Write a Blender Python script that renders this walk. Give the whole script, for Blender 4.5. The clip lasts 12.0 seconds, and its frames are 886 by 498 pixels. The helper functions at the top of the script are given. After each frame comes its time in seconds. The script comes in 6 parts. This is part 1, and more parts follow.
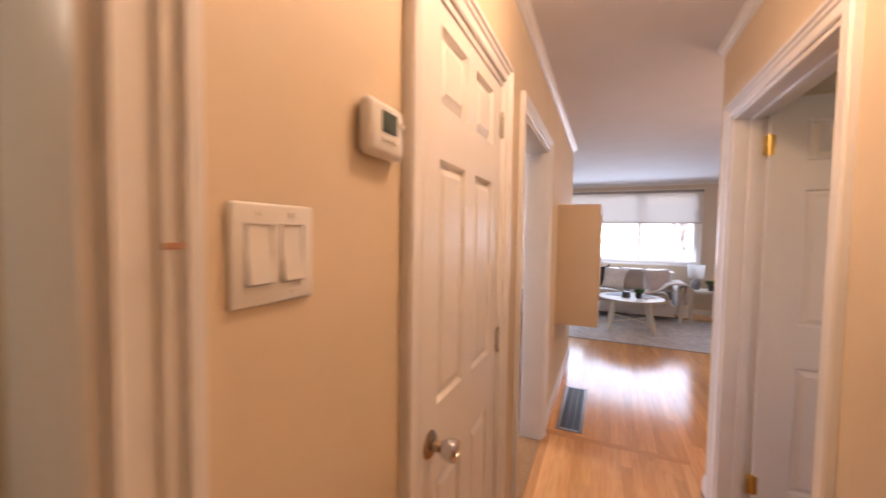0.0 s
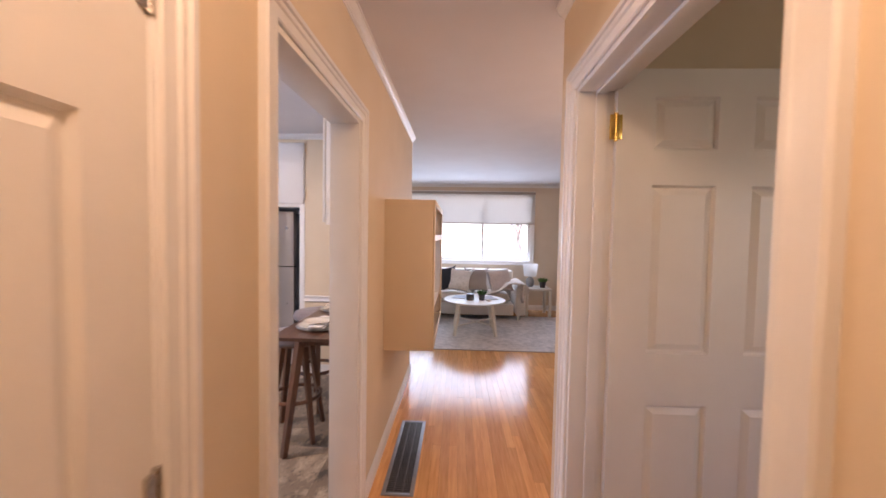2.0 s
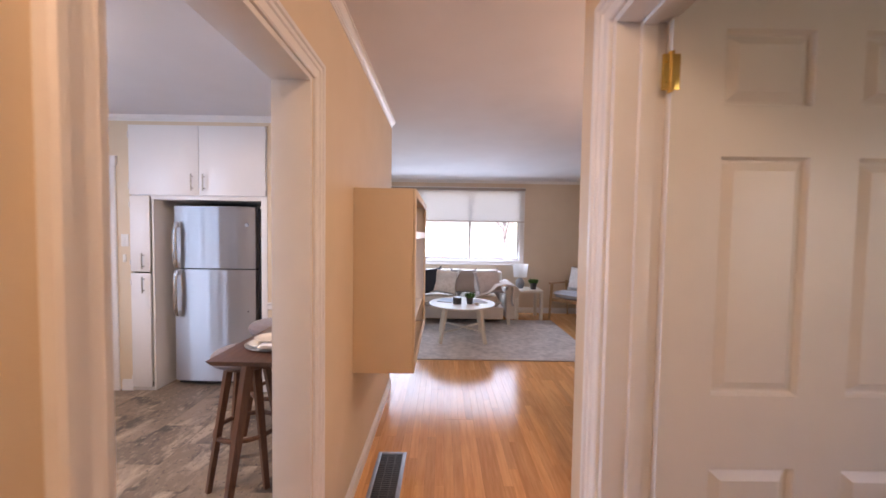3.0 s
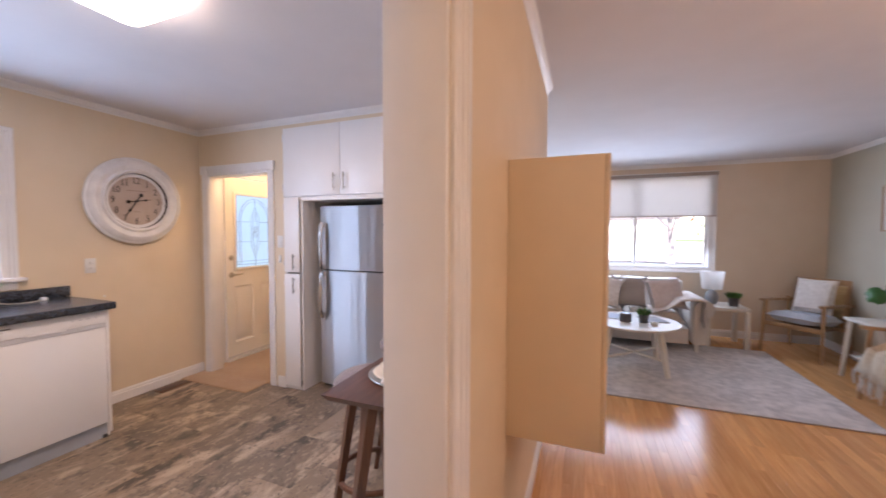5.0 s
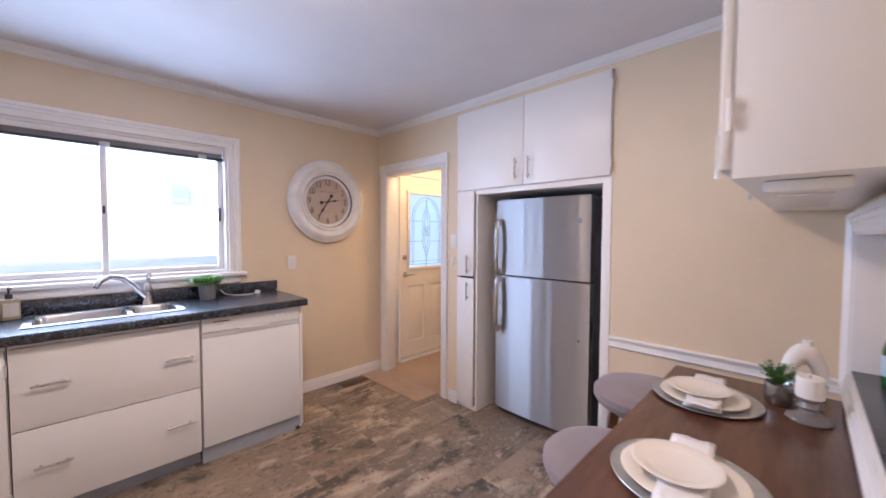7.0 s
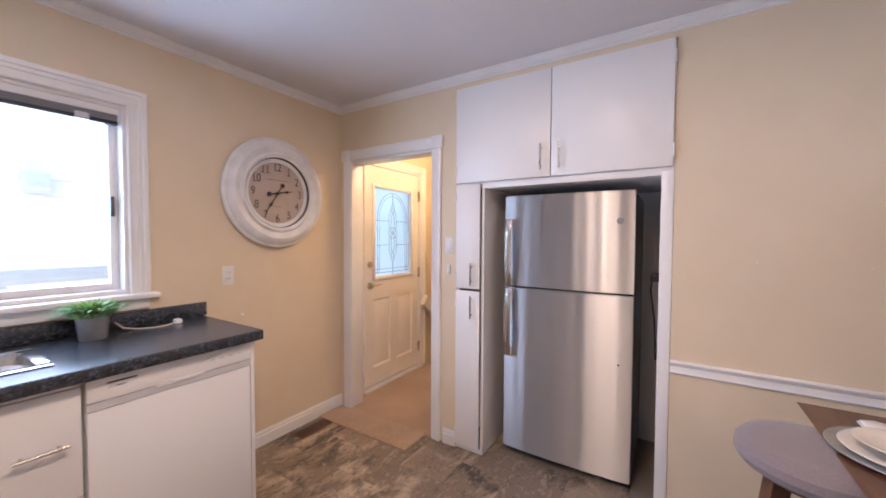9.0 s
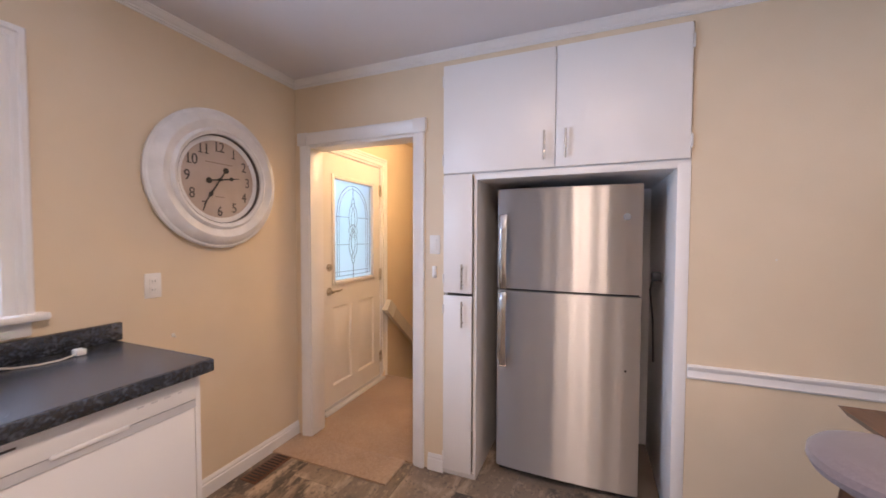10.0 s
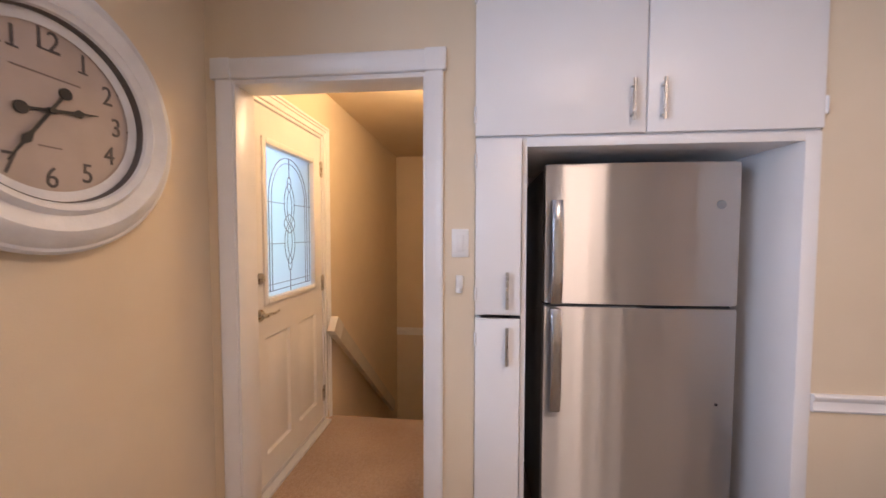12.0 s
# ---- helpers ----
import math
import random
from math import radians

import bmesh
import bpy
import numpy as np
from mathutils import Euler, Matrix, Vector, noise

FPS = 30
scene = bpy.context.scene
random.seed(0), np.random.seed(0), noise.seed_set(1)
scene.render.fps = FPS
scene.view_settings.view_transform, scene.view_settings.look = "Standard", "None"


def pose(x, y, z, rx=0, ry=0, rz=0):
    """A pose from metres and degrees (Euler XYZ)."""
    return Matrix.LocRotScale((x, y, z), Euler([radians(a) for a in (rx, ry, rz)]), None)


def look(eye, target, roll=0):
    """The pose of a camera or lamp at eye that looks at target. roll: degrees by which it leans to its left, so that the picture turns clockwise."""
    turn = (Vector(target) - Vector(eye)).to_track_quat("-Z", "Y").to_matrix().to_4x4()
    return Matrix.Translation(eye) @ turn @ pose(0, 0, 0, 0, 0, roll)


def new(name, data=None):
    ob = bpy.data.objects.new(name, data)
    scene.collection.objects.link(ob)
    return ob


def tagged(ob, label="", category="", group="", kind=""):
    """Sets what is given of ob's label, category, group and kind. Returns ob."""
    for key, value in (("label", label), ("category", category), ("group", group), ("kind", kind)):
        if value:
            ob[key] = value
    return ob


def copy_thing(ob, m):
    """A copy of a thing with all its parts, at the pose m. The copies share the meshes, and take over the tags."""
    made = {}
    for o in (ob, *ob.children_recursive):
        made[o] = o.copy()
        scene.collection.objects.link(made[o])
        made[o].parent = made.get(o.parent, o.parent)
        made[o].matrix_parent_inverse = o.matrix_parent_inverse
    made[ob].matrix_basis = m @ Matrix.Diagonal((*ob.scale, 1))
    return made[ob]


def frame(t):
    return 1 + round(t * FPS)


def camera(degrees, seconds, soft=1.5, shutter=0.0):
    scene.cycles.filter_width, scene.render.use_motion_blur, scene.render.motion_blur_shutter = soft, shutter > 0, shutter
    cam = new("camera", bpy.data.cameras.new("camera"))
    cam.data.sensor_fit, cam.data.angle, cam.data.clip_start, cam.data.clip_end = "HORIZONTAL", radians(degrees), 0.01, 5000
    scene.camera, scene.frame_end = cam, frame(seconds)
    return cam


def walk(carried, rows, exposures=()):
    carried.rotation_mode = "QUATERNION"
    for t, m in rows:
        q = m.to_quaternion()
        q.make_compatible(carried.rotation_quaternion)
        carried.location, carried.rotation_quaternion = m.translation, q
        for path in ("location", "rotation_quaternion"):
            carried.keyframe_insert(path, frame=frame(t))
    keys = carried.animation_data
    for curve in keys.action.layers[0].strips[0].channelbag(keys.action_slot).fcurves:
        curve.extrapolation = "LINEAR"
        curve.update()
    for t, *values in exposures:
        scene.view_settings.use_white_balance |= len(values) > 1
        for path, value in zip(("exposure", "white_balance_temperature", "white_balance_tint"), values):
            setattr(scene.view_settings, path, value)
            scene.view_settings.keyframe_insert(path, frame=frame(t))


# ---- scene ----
cam = camera(100.9, 12.0, soft=1.6, shutter=0.5)
PATH = [
    (0, (0.044, -0.189, 1.433), (-0.765, 1.638, 1.346), 0.9),
    (0.5, (0.097, -0.018, 1.437), (-0.446, 1.905, 1.354), 0.9),
    (1, (0.13, 0.167, 1.451), (-0.203, 2.137, 1.372), 1.0),
    (1.5, (0.152, 0.382, 1.454), (-0.033, 2.372, 1.378), 1.0),
    (2, (0.155, 0.614, 1.461), (0.077, 2.611, 1.381), 1.0),
    (2.5, (0.157, 0.837, 1.456), (0.155, 2.836, 1.376), 0.9),
    (2.7, (0.158, 0.927, 1.45), (0.173, 2.925, 1.37), 0.9),
    (4.3, (0.057, 1.486, 1.427), (-0.33, 3.447, 1.339), 0.2),
    (4.5, (0.027, 1.563, 1.418), (-0.457, 3.502, 1.335), 0.1),
    (5, (-0.071, 1.693, 1.419), (-0.788, 3.558, 1.339), 0.2),
    (5.5, (-0.174, 1.817, 1.415), (-1.136, 3.568, 1.334), 0.4),
    (6, (-0.295, 1.945, 1.404), (-1.469, 3.562, 1.326), 0.3),
    (6.5, (-0.432, 2.029, 1.407), (-1.762, 3.521, 1.327), 0.2),
    (7, (-0.593, 2.075, 1.405), (-2.0, 3.495, 1.325), 0.2),
    (7.2, (-0.665, 2.092, 1.407), (-2.083, 3.501, 1.326), 0.4),
    (8.8, (-1.31, 2.172, 1.399), (-2.442, 3.82, 1.337), 0.1),
    (9, (-1.393, 2.196, 1.407), (-2.462, 3.886, 1.34), 0.3),
    (9.5, (-1.606, 2.251, 1.403), (-2.509, 4.034, 1.335), 0.3),
    (10, (-1.816, 2.317, 1.395), (-2.566, 4.17, 1.327), 0.2),
    (10.5, (-2.025, 2.402, 1.397), (-2.619, 4.311, 1.327), 0.2),
    (11, (-2.221, 2.524, 1.388), (-2.661, 4.474, 1.32), 0.2),
    (11.5, (-2.397, 2.686, 1.373), (-2.717, 4.659, 1.302), 0.2),
    (12, (-2.585, 2.865, 1.388), (-2.788, 4.852, 1.299), 0.1),
]
walk(cam, [(t, look(eye, target, roll)) for t, eye, target, roll in PATH],
     exposures=[(0, 2.2, 6950, 25), (2.5, 2.2, 6900, 25), (5, 2.17, 6680, 24), (7, 2.18, 6330, 23), (9.5, 2.12, 6700, 23), (12, 1.98, 6900, 23)])

# ---------------------------------------------------------------- world, sun, lamps
world = bpy.data.worlds.new("world")
scene.world = world
world.use_nodes = True
wn = world.node_tree
sky = wn.nodes.new("ShaderNodeTexSky")
sky.sky_type, sky.sun_disc = "NISHITA", False
sky.sun_elevation, sky.sun_rotation = radians(42), radians(180)
wn.links.new(sky.outputs[0], wn.nodes["Background"].inputs[0])
wn.nodes["Background"].inputs[1].default_value = 0.15


def lamp(name, kind, place, energy, colour, size=0.1, target=None, size_y=None):
    data = bpy.data.lights.new(name, kind)
    data.energy, data.color = energy, colour
    ob = new(name, data)
    ob.matrix_world = look(place, target) if target else Matrix.Translation(place)
    if kind == "AREA":
        data.size = size
        if size_y:
            data.shape, data.size_y = "RECTANGLE", size_y
    elif kind == "SUN":
        data.angle = size
    else:
        data.shadow_soft_size = size
    return ob


lamp("sun", "SUN", (0, -12, 10.8), 5.0, (1.0, 0.95, 0.88), radians(0.6), (0, 0, 0))
lamp("kitchen_window_light", "AREA", (-3.875, 2.22, 1.58), 14.0, (0.49, 0.71, 1.0), 1.28, (-2, 2.22, 1.25), 0.85)
lamp("living_window_light", "AREA", (0.2, 7.78, 1.42), 15, (0.58, 0.77, 1.0), 2.7, (0.2, 5, 0.5), 0.90)
lamp("hall_light", "POINT", (0.14, 0.66, 2.30), 3.9, (1.0, 0.695, 0.42), 0.10)
lamp("kitchen_light", "AREA", (-1.845, 2.625, 2.375), 5.0, (1.0, 0.80, 0.63), 0.26, (-1.845, 2.625, 0))
lamp("dining_light", "POINT", (1.75, 3.0, 2.16), 6.2, (1.0, 0.68, 0.44), 0.12)
# Added fill that brightens the open side room door; no source is seen.
lamp("side_room_fill", "AREA", (2.92, 0.0, 1.5), 1.35, (1.0, 0.80, 0.80), 1.1, (0.8, 0.6, 1.2), 0.95)
# Added fill to light the bath wall evenly; no lamp is known there.
lamp("bath_fill", "POINT", (-1.25, -0.85, 2.30), 2.2, (1.0, 0.84, 0.58), 0.10)
lamp("landing_light", "POINT", (-2.98, 5.12, 2.25), 4.9, (1.0, 0.76, 0.42), 0.09)

# ---------------------------------------------------------------- materials


def mat(name, c1, c2=None, rough=0.5, metal=0.0, scale=8.0, stretch=(1, 1, 1), bump=0.0, bscale=60.0, vary=0.0, island=False,
        coat=0.0, spec=0.5, detail=4.0, wide=0.12, aniso=0.0, sheen=0.0, low=0.75, high=1.25):
    """A surface of two colours mixed by broad stains and fine grain, with relief and uneven gloss."""
    m = bpy.data.materials.new(name)
    m.use_nodes = True
    nt, b = m.node_tree, m.node_tree.nodes["Principled BSDF"]
    n, l = nt.nodes.new, nt.links.new
    c2 = c2 or tuple(v * 0.86 for v in c1)
    co = n("ShaderNodeTexCoord")
    mp = n("ShaderNodeMapping")
    mp.inputs["Scale"].default_value = stretch
    l(co.outputs["Object"], mp.inputs["Vector"])
    source = mp.outputs["Vector"]
    if vary:
        info = n("ShaderNodeNewGeometry" if island else "ShaderNodeObjectInfo")
        rnd = info.outputs["Random Per Island" if island else "Random"]
        sc = n("ShaderNodeMath")
        sc.operation = "MULTIPLY"
        sc.inputs[1].default_value = 37.0
        l(rnd, sc.inputs[0])
        add = n("ShaderNodeVectorMath")
        l(mp.outputs["Vector"], add.inputs[0])
        l(sc.outputs[0], add.inputs[1])
        source = add.outputs[0]
    fine, broad = n("ShaderNodeTexNoise"), n("ShaderNodeTexNoise")
    fine.inputs["Scale"].default_value, fine.inputs["Detail"].default_value = scale, detail
    broad.inputs["Scale"].default_value, broad.inputs["Detail"].default_value = scale * wide, 2.0
    l(source, fine.inputs["Vector"])
    l(source, broad.inputs["Vector"])
    mix = n("ShaderNodeMath")
    mix.operation = "ADD"
    l(fine.outputs[0], mix.inputs[0])
    l(broad.outputs[0], mix.inputs[1])
    ramp = n("ShaderNodeMapRange")
    ramp.inputs[1].default_value, ramp.inputs[2].default_value = low, high
    l(mix.outputs[0], ramp.inputs[0])
    col = n("ShaderNodeMix")
    col.data_type = "RGBA"
    col.inputs[6].default_value, col.inputs[7].default_value = (*c1, 1), (*c2, 1)
    l(ramp.outputs[0], col.inputs[0])
    out = col.outputs[2]
    if vary:
        hsv = n("ShaderNodeHueSaturation")
        mr = n("ShaderNodeMapRange")
        mr.inputs[3].default_value, mr.inputs[4].default_value = 1 - vary, 1 + vary
        l(rnd, mr.inputs[0])
        l(mr.outputs[0], hsv.inputs["Value"])
        l(out, hsv.inputs["Color"])
        out = hsv.outputs[0]
    l(out, b.inputs["Base Color"])
    rr = n("ShaderNodeMapRange")
    rr.inputs[3].default_value, rr.inputs[4].default_value = max(0.02, rough * 0.85), min(1, rough * 1.15)
    l(fine.outputs[0], rr.inputs[0])
    l(rr.outputs[0], b.inputs["Roughness"])
    b.inputs["Metallic"].default_value = metal
    b.inputs["Specular IOR Level"].default_value = spec
    b.inputs["Coat Weight"].default_value = coat
    b.inputs["Coat Roughness"].default_value = 0.06
    b.inputs["Anisotropic"].default_value = aniso
    b.inputs["Anisotropic Rotation"].default_value = 0.25 if aniso else 0.0
    b.inputs["Sheen Weight"].default_value = sheen
    if bump:
        bt, bp = n("ShaderNodeTexNoise"), n("ShaderNodeBump")
        bt.inputs["Scale"].default_value, bt.inputs["Detail"].default_value = bscale, 3.0
        l(source, bt.inputs["Vector"])
        bp.inputs["Strength"].default_value, bp.inputs["Distance"].default_value = bump, 0.004
        l(bt.outputs[0], bp.inputs["Height"])
        l(bp.outputs[0], b.inputs["Normal"])
    return m


def glowing(name, colour, strength):
    m = bpy.data.materials.new(name)
    m.use_nodes = True
    b = m.node_tree.nodes["Principled BSDF"]
    b.inputs["Base Color"].default_value = (*colour, 1)
    b.inputs["Emission Color"].default_value = (*colour, 1)
    b.inputs["Emission Strength"].default_value = strength
    return m


def pane_glass(name, tint=(1, 1, 1), gloss=0.02):
    m = bpy.data.materials.new(name)
    m.use_nodes = True
    nt = m.node_tree
    tr, gl, mx, fr = (nt.nodes.new(k) for k in ("ShaderNodeBsdfTransparent", "ShaderNodeBsdfGlossy", "ShaderNodeMixShader", "ShaderNodeFresnel"))
    tr.inputs[0].default_value = (*tint, 1)
    gl.inputs["Roughness"].default_value = gloss
    nt.links.new(fr.outputs[0], mx.inputs[0])
    nt.links.new(tr.outputs[0], mx.inputs[1])
    nt.links.new(gl.outputs[0], mx.inputs[2])
    nt.links.new(mx.outputs[0], nt.nodes["Material Output"].inputs[0])
    return m


def frosted(name, tint):
    m = bpy.data.materials.new(name)
    m.use_nodes = True
    b = m.node_tree.nodes["Principled BSDF"]
    b.inputs["Base Color"].default_value = (*tint, 1)
    b.inputs["Roughness"].default_value = 0.48
    b.inputs["Transmission Weight"].default_value = 1.0
    b.inputs["IOR"].default_value = 1.25
    nt = m.node_tree
    t, bp = nt.nodes.new("ShaderNodeTexVoronoi"), nt.nodes.new("ShaderNodeBump")
    t.inputs["Scale"].default_value = 55
    bp.inputs["Strength"].default_value, bp.inputs["Distance"].default_value = 0.25, 0.003
    nt.links.new(t.outputs[0], bp.inputs["Height"])
    nt.links.new(bp.outputs[0], b.inputs["Normal"])
    return m


def cloth_shade(name, colour):
    """Thin woven shade that lets light through."""
    m = bpy.data.materials.new(name)
    m.use_nodes = True
    nt = m.node_tree
    d, t, mx = (nt.nodes.new(k) for k in ("ShaderNodeBsdfDiffuse", "ShaderNodeBsdfTranslucent", "ShaderNodeMixShader"))
    d.inputs[0].default_value = t.inputs[0].default_value = (*colour, 1)
    mx.inputs[0].default_value = 0.68
    nt.links.new(d.outputs[0], mx.inputs[1])
    nt.links.new(t.outputs[0], mx.inputs[2])
    nt.links.new(mx.outputs[0], nt.nodes["Material Output"].inputs[0])
    return m


def slate(name):
    """Printed stone: brown and grey pieces with warped clouds, dark blotches and pale streaks."""
    m = bpy.data.materials.new(name)
    m.use_nodes = True
    nt, b = m.node_tree, m.node_tree.nodes["Principled BSDF"]
    n, l = nt.nodes.new, nt.links.new
    co, info, add, mul = n("ShaderNodeTexCoord"), n("ShaderNodeObjectInfo"), n("ShaderNodeVectorMath"), n("ShaderNodeMath")
    mul.operation = "MULTIPLY"
    mul.inputs[1].default_value = 53.0
    l(info.outputs["Random"], mul.inputs[0])
    l(co.outputs["Object"], add.inputs[0])
    l(mul.outputs[0], add.inputs[1])

    def clouds(scale, detail, warp, lo, hi, stretch=None):
        t, r = n("ShaderNodeTexNoise"), n("ShaderNodeMapRange")
        t.inputs["Scale"].default_value, t.inputs["Detail"].default_value, t.inputs["Distortion"].default_value = scale, detail, warp
        t.inputs["Roughness"].default_value = 0.62
        src = add.outputs[0]
        if stretch:
            mp = n("ShaderNodeMapping")
            mp.inputs["Scale"].default_value = stretch
            l(src, mp.inputs["Vector"])
            src = mp.outputs[0]
        l(src, t.inputs["Vector"])
        r.inputs[1].default_value, r.inputs[2].default_value = lo, hi
        l(t.outputs[0], r.inputs[0])
        return r.outputs[0], t.outputs[0]

    def blend(fac, c1, c2):
        x = n("ShaderNodeMix")
        x.data_type = "RGBA"
        l(fac, x.inputs[0]) if fac is not None else None
        for k, c in ((6, c1), (7, c2)):
            if isinstance(c, tuple):
                x.inputs[k].default_value = (*c, 1)
            else:
                l(c, x.inputs[k])
        return x.outputs[2]
    hue = n("ShaderNodeMath")
    hue.operation = "FRACT"
    l(mul.outputs[0], hue.inputs[0])
    piece = blend(hue.outputs[0], (0.105, 0.085, 0.07), (0.34, 0.25, 0.175))
    broad, _ = clouds(2.6, 6.0, 0.5, 0.42, 0.62)
    c = blend(broad, piece, (0.225, 0.17, 0.125))
    dark, _ = clouds(2.9, 13.0, 0.35, 0.51, 0.59, (1.3, 0.8, 1))
    c = blend(dark, c, (0.075, 0.060, 0.050))
    pale, raw = clouds(3.0, 14.0, 0.5, 0.52, 0.62, (1.7, 0.7, 1))
    c = blend(pale, c, (0.50, 0.39, 0.29))
    fleck, fine = clouds(26.0, 12.0, 0.3, 0.54, 0.66, (1.4, 0.8, 1))
    c = blend(fleck, c, (0.36, 0.28, 0.21))
    pit, _ = clouds(38.0, 10.0, 0.2, 0.57, 0.68)
    c = blend(pit, c, (0.10, 0.08, 0.068))
    l(c, b.inputs["Base Color"])
    rr, bp = n("ShaderNodeMapRange"), n("ShaderNodeBump")
    rr.inputs[3].default_value, rr.inputs[4].default_value = 0.30, 0.46
    l(raw, rr.inputs[0])
    l(rr.outputs[0], b.inputs["Roughness"])
    bp.inputs["Strength"].default_value, bp.inputs["Distance"].default_value = 0.15, 0.002
    l(fine, bp.inputs["Height"])
    l(bp.outputs[0], b.inputs["Normal"])
    return m


PAINT = mat("wall_paint", (0.745, 0.615, 0.455), (0.715, 0.585, 0.425), 0.55, scale=5, bump=0.12, bscale=180)
# Greyish beige, darkened to carry dim light and lens vignette in the paint.
LIVING_SHADED = mat("living_paint_shaded", (0.50, 0.462, 0.37), (0.475, 0.438, 0.348), 0.6, scale=5, bump=0.12, bscale=180)
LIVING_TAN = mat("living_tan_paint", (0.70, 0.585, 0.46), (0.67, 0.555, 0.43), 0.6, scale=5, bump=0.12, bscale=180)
CEIL = mat("ceiling_paint", (0.72, 0.70, 0.72), (0.69, 0.67, 0.69), 0.8, scale=4, bump=0.15, bscale=220)
TRIM = mat("trim_paint", (0.82, 0.80, 0.79), (0.77, 0.75, 0.74), 0.32, scale=7, bump=0.06, bscale=90)
DOORP = mat("door_paint", (0.80, 0.77, 0.74), (0.76, 0.73, 0.70), 0.35, scale=6, bump=0.1, bscale=120)
MELAMINE = mat("cabinet_white", (0.83, 0.81, 0.80), (0.81, 0.79, 0.78), 0.38, scale=6, bump=0.05, bscale=140)
APPL = mat("appliance_white", (0.83, 0.82, 0.82), (0.825, 0.815, 0.815), 0.42, scale=60, spec=0.3)
APPL_GREY = mat("appliance_grey", (0.62, 0.62, 0.64), (0.56, 0.56, 0.58), 0.4, scale=9)
KICK = mat("toe_kick_grey", (0.40, 0.43, 0.48), (0.34, 0.37, 0.41), 0.5, scale=9)
# Near-black for shade inside vent and socket holes; also the fridge gasket.
DARKGAP = mat("recess_shade_gasket", (0.025, 0.025, 0.027), (0.018, 0.018, 0.02), 0.6)
COUNTER = mat("laminate_counter", (0.021, 0.024, 0.031), (0.088, 0.102, 0.130), 0.25, scale=110, stretch=(1.5, 0.8, 1), detail=5, wide=0.5, low=0.95, high=1.40, spec=0.9, bump=0.04, bscale=150)
STEEL = mat("stainless_steel", (0.62, 0.61, 0.62), (0.61, 0.60, 0.61), 0.40, 1.0, scale=0.4, aniso=1.0, detail=0)
HANDLE = mat("satin_handle_steel", (0.60, 0.59, 0.59), (0.57, 0.56, 0.56), 0.20, 1.0, scale=0.5, detail=0)
SINK = mat("sink_steel", (0.66, 0.67, 0.69), (0.55, 0.56, 0.58), 0.22, 1.0, scale=40)
NICKEL = mat("brushed_nickel", (0.62, 0.58, 0.53), (0.50, 0.47, 0.43), 0.28, 1.0, scale=60)
CHROME = mat("chrome", (0.72, 0.72, 0.73), (0.62, 0.62, 0.64), 0.10, 1.0, scale=30)
BRASS = mat("polished_brass", (0.92, 0.66, 0.22), (0.82, 0.55, 0.16), 0.24, 1.0, scale=40)
BRONZE = mat("aged_knob_metal", (0.48, 0.36, 0.26), (0.36, 0.26, 0.18), 0.25, 1.0, scale=40)
BLACK = mat("black_metal", (0.018, 0.019, 0.02), (0.03, 0.03, 0.032), 0.45, 0.3, scale=40, bump=0.05)
PLASTIC_W = mat("white_plastic", (0.80, 0.78, 0.75), (0.76, 0.74, 0.71), 0.3, scale=20)
LCD = mat("lcd_screen", (0.10, 0.14, 0.12), (0.07, 0.10, 0.09), 0.15)
PLASTIC_D = mat("dark_plastic", (0.05, 0.05, 0.055), (0.03, 0.03, 0.035), 0.4)
WALNUT = mat("walnut", (0.135, 0.055, 0.030), (0.060, 0.024, 0.014), 0.30, scale=9, stretch=(6, 0.7, 6), detail=7, coat=0.2, bump=0.05)
WALNUT_V = mat("walnut_leg", (0.16, 0.068, 0.036), (0.085, 0.035, 0.02), 0.35, scale=9, stretch=(6, 6, 0.7), detail=7, coat=0.15)
OAK = mat("light_oak", (0.42, 0.26, 0.13), (0.30, 0.17, 0.08), 0.38, scale=9, stretch=(6, 6, 0.8), detail=6)
TEAK = mat("orange_wood_top", (0.46, 0.21, 0.075), (0.33, 0.14, 0.05), 0.35, scale=8, stretch=(8, 0.8, 1), detail=6, coat=0.2)
BIRCH = mat("pale_painted_wood", (0.74, 0.70, 0.64), (0.66, 0.62, 0.55), 0.4, scale=8, stretch=(5, 5, 0.8))
BOARD = mat("floor_board", (0.76, 0.42, 0.185), (0.61, 0.30, 0.115), 0.15, scale=10, stretch=(7, 0.55, 1), detail=7, vary=0.13, coat=0.0, spec=0.22, bump=0.02, bscale=25)
BOARD_I = mat("floor_board_rest", (0.76, 0.42, 0.185), (0.61, 0.30, 0.115), 0.15, scale=10, stretch=(7, 0.55, 1), detail=7, vary=0.13, island=True, coat=0.0, spec=0.22, bump=0.02, bscale=25)
JOINT = mat("floor_joint", (0.26, 0.12, 0.045), (0.20, 0.09, 0.035), 0.6)
GROUT = mat("vinyl_base", (0.23, 0.185, 0.145), (0.18, 0.145, 0.115), 0.5)
CARPET = mat("tan_carpet", (0.48, 0.33, 0.22), (0.33, 0.21, 0.135), 0.95, scale=70, bump=0.9, bscale=420, sheen=0.3, wide=0.03)
RUG = mat("grey_rug", (0.66, 0.62, 0.61), (0.42, 0.395, 0.40), 0.95, scale=14, bump=0.8, bscale=260, sheen=0.3, wide=0.25)
LINEN = mat("linen_upholstery", (0.66, 0.605, 0.55), (0.58, 0.525, 0.47), 0.9, scale=90, bump=0.4, bscale=500, sheen=0.3, wide=0.03)
NAVY = mat("navy_cloth", (0.02, 0.024, 0.034), (0.034, 0.038, 0.05), 0.9, scale=60, bump=0.3, bscale=400)
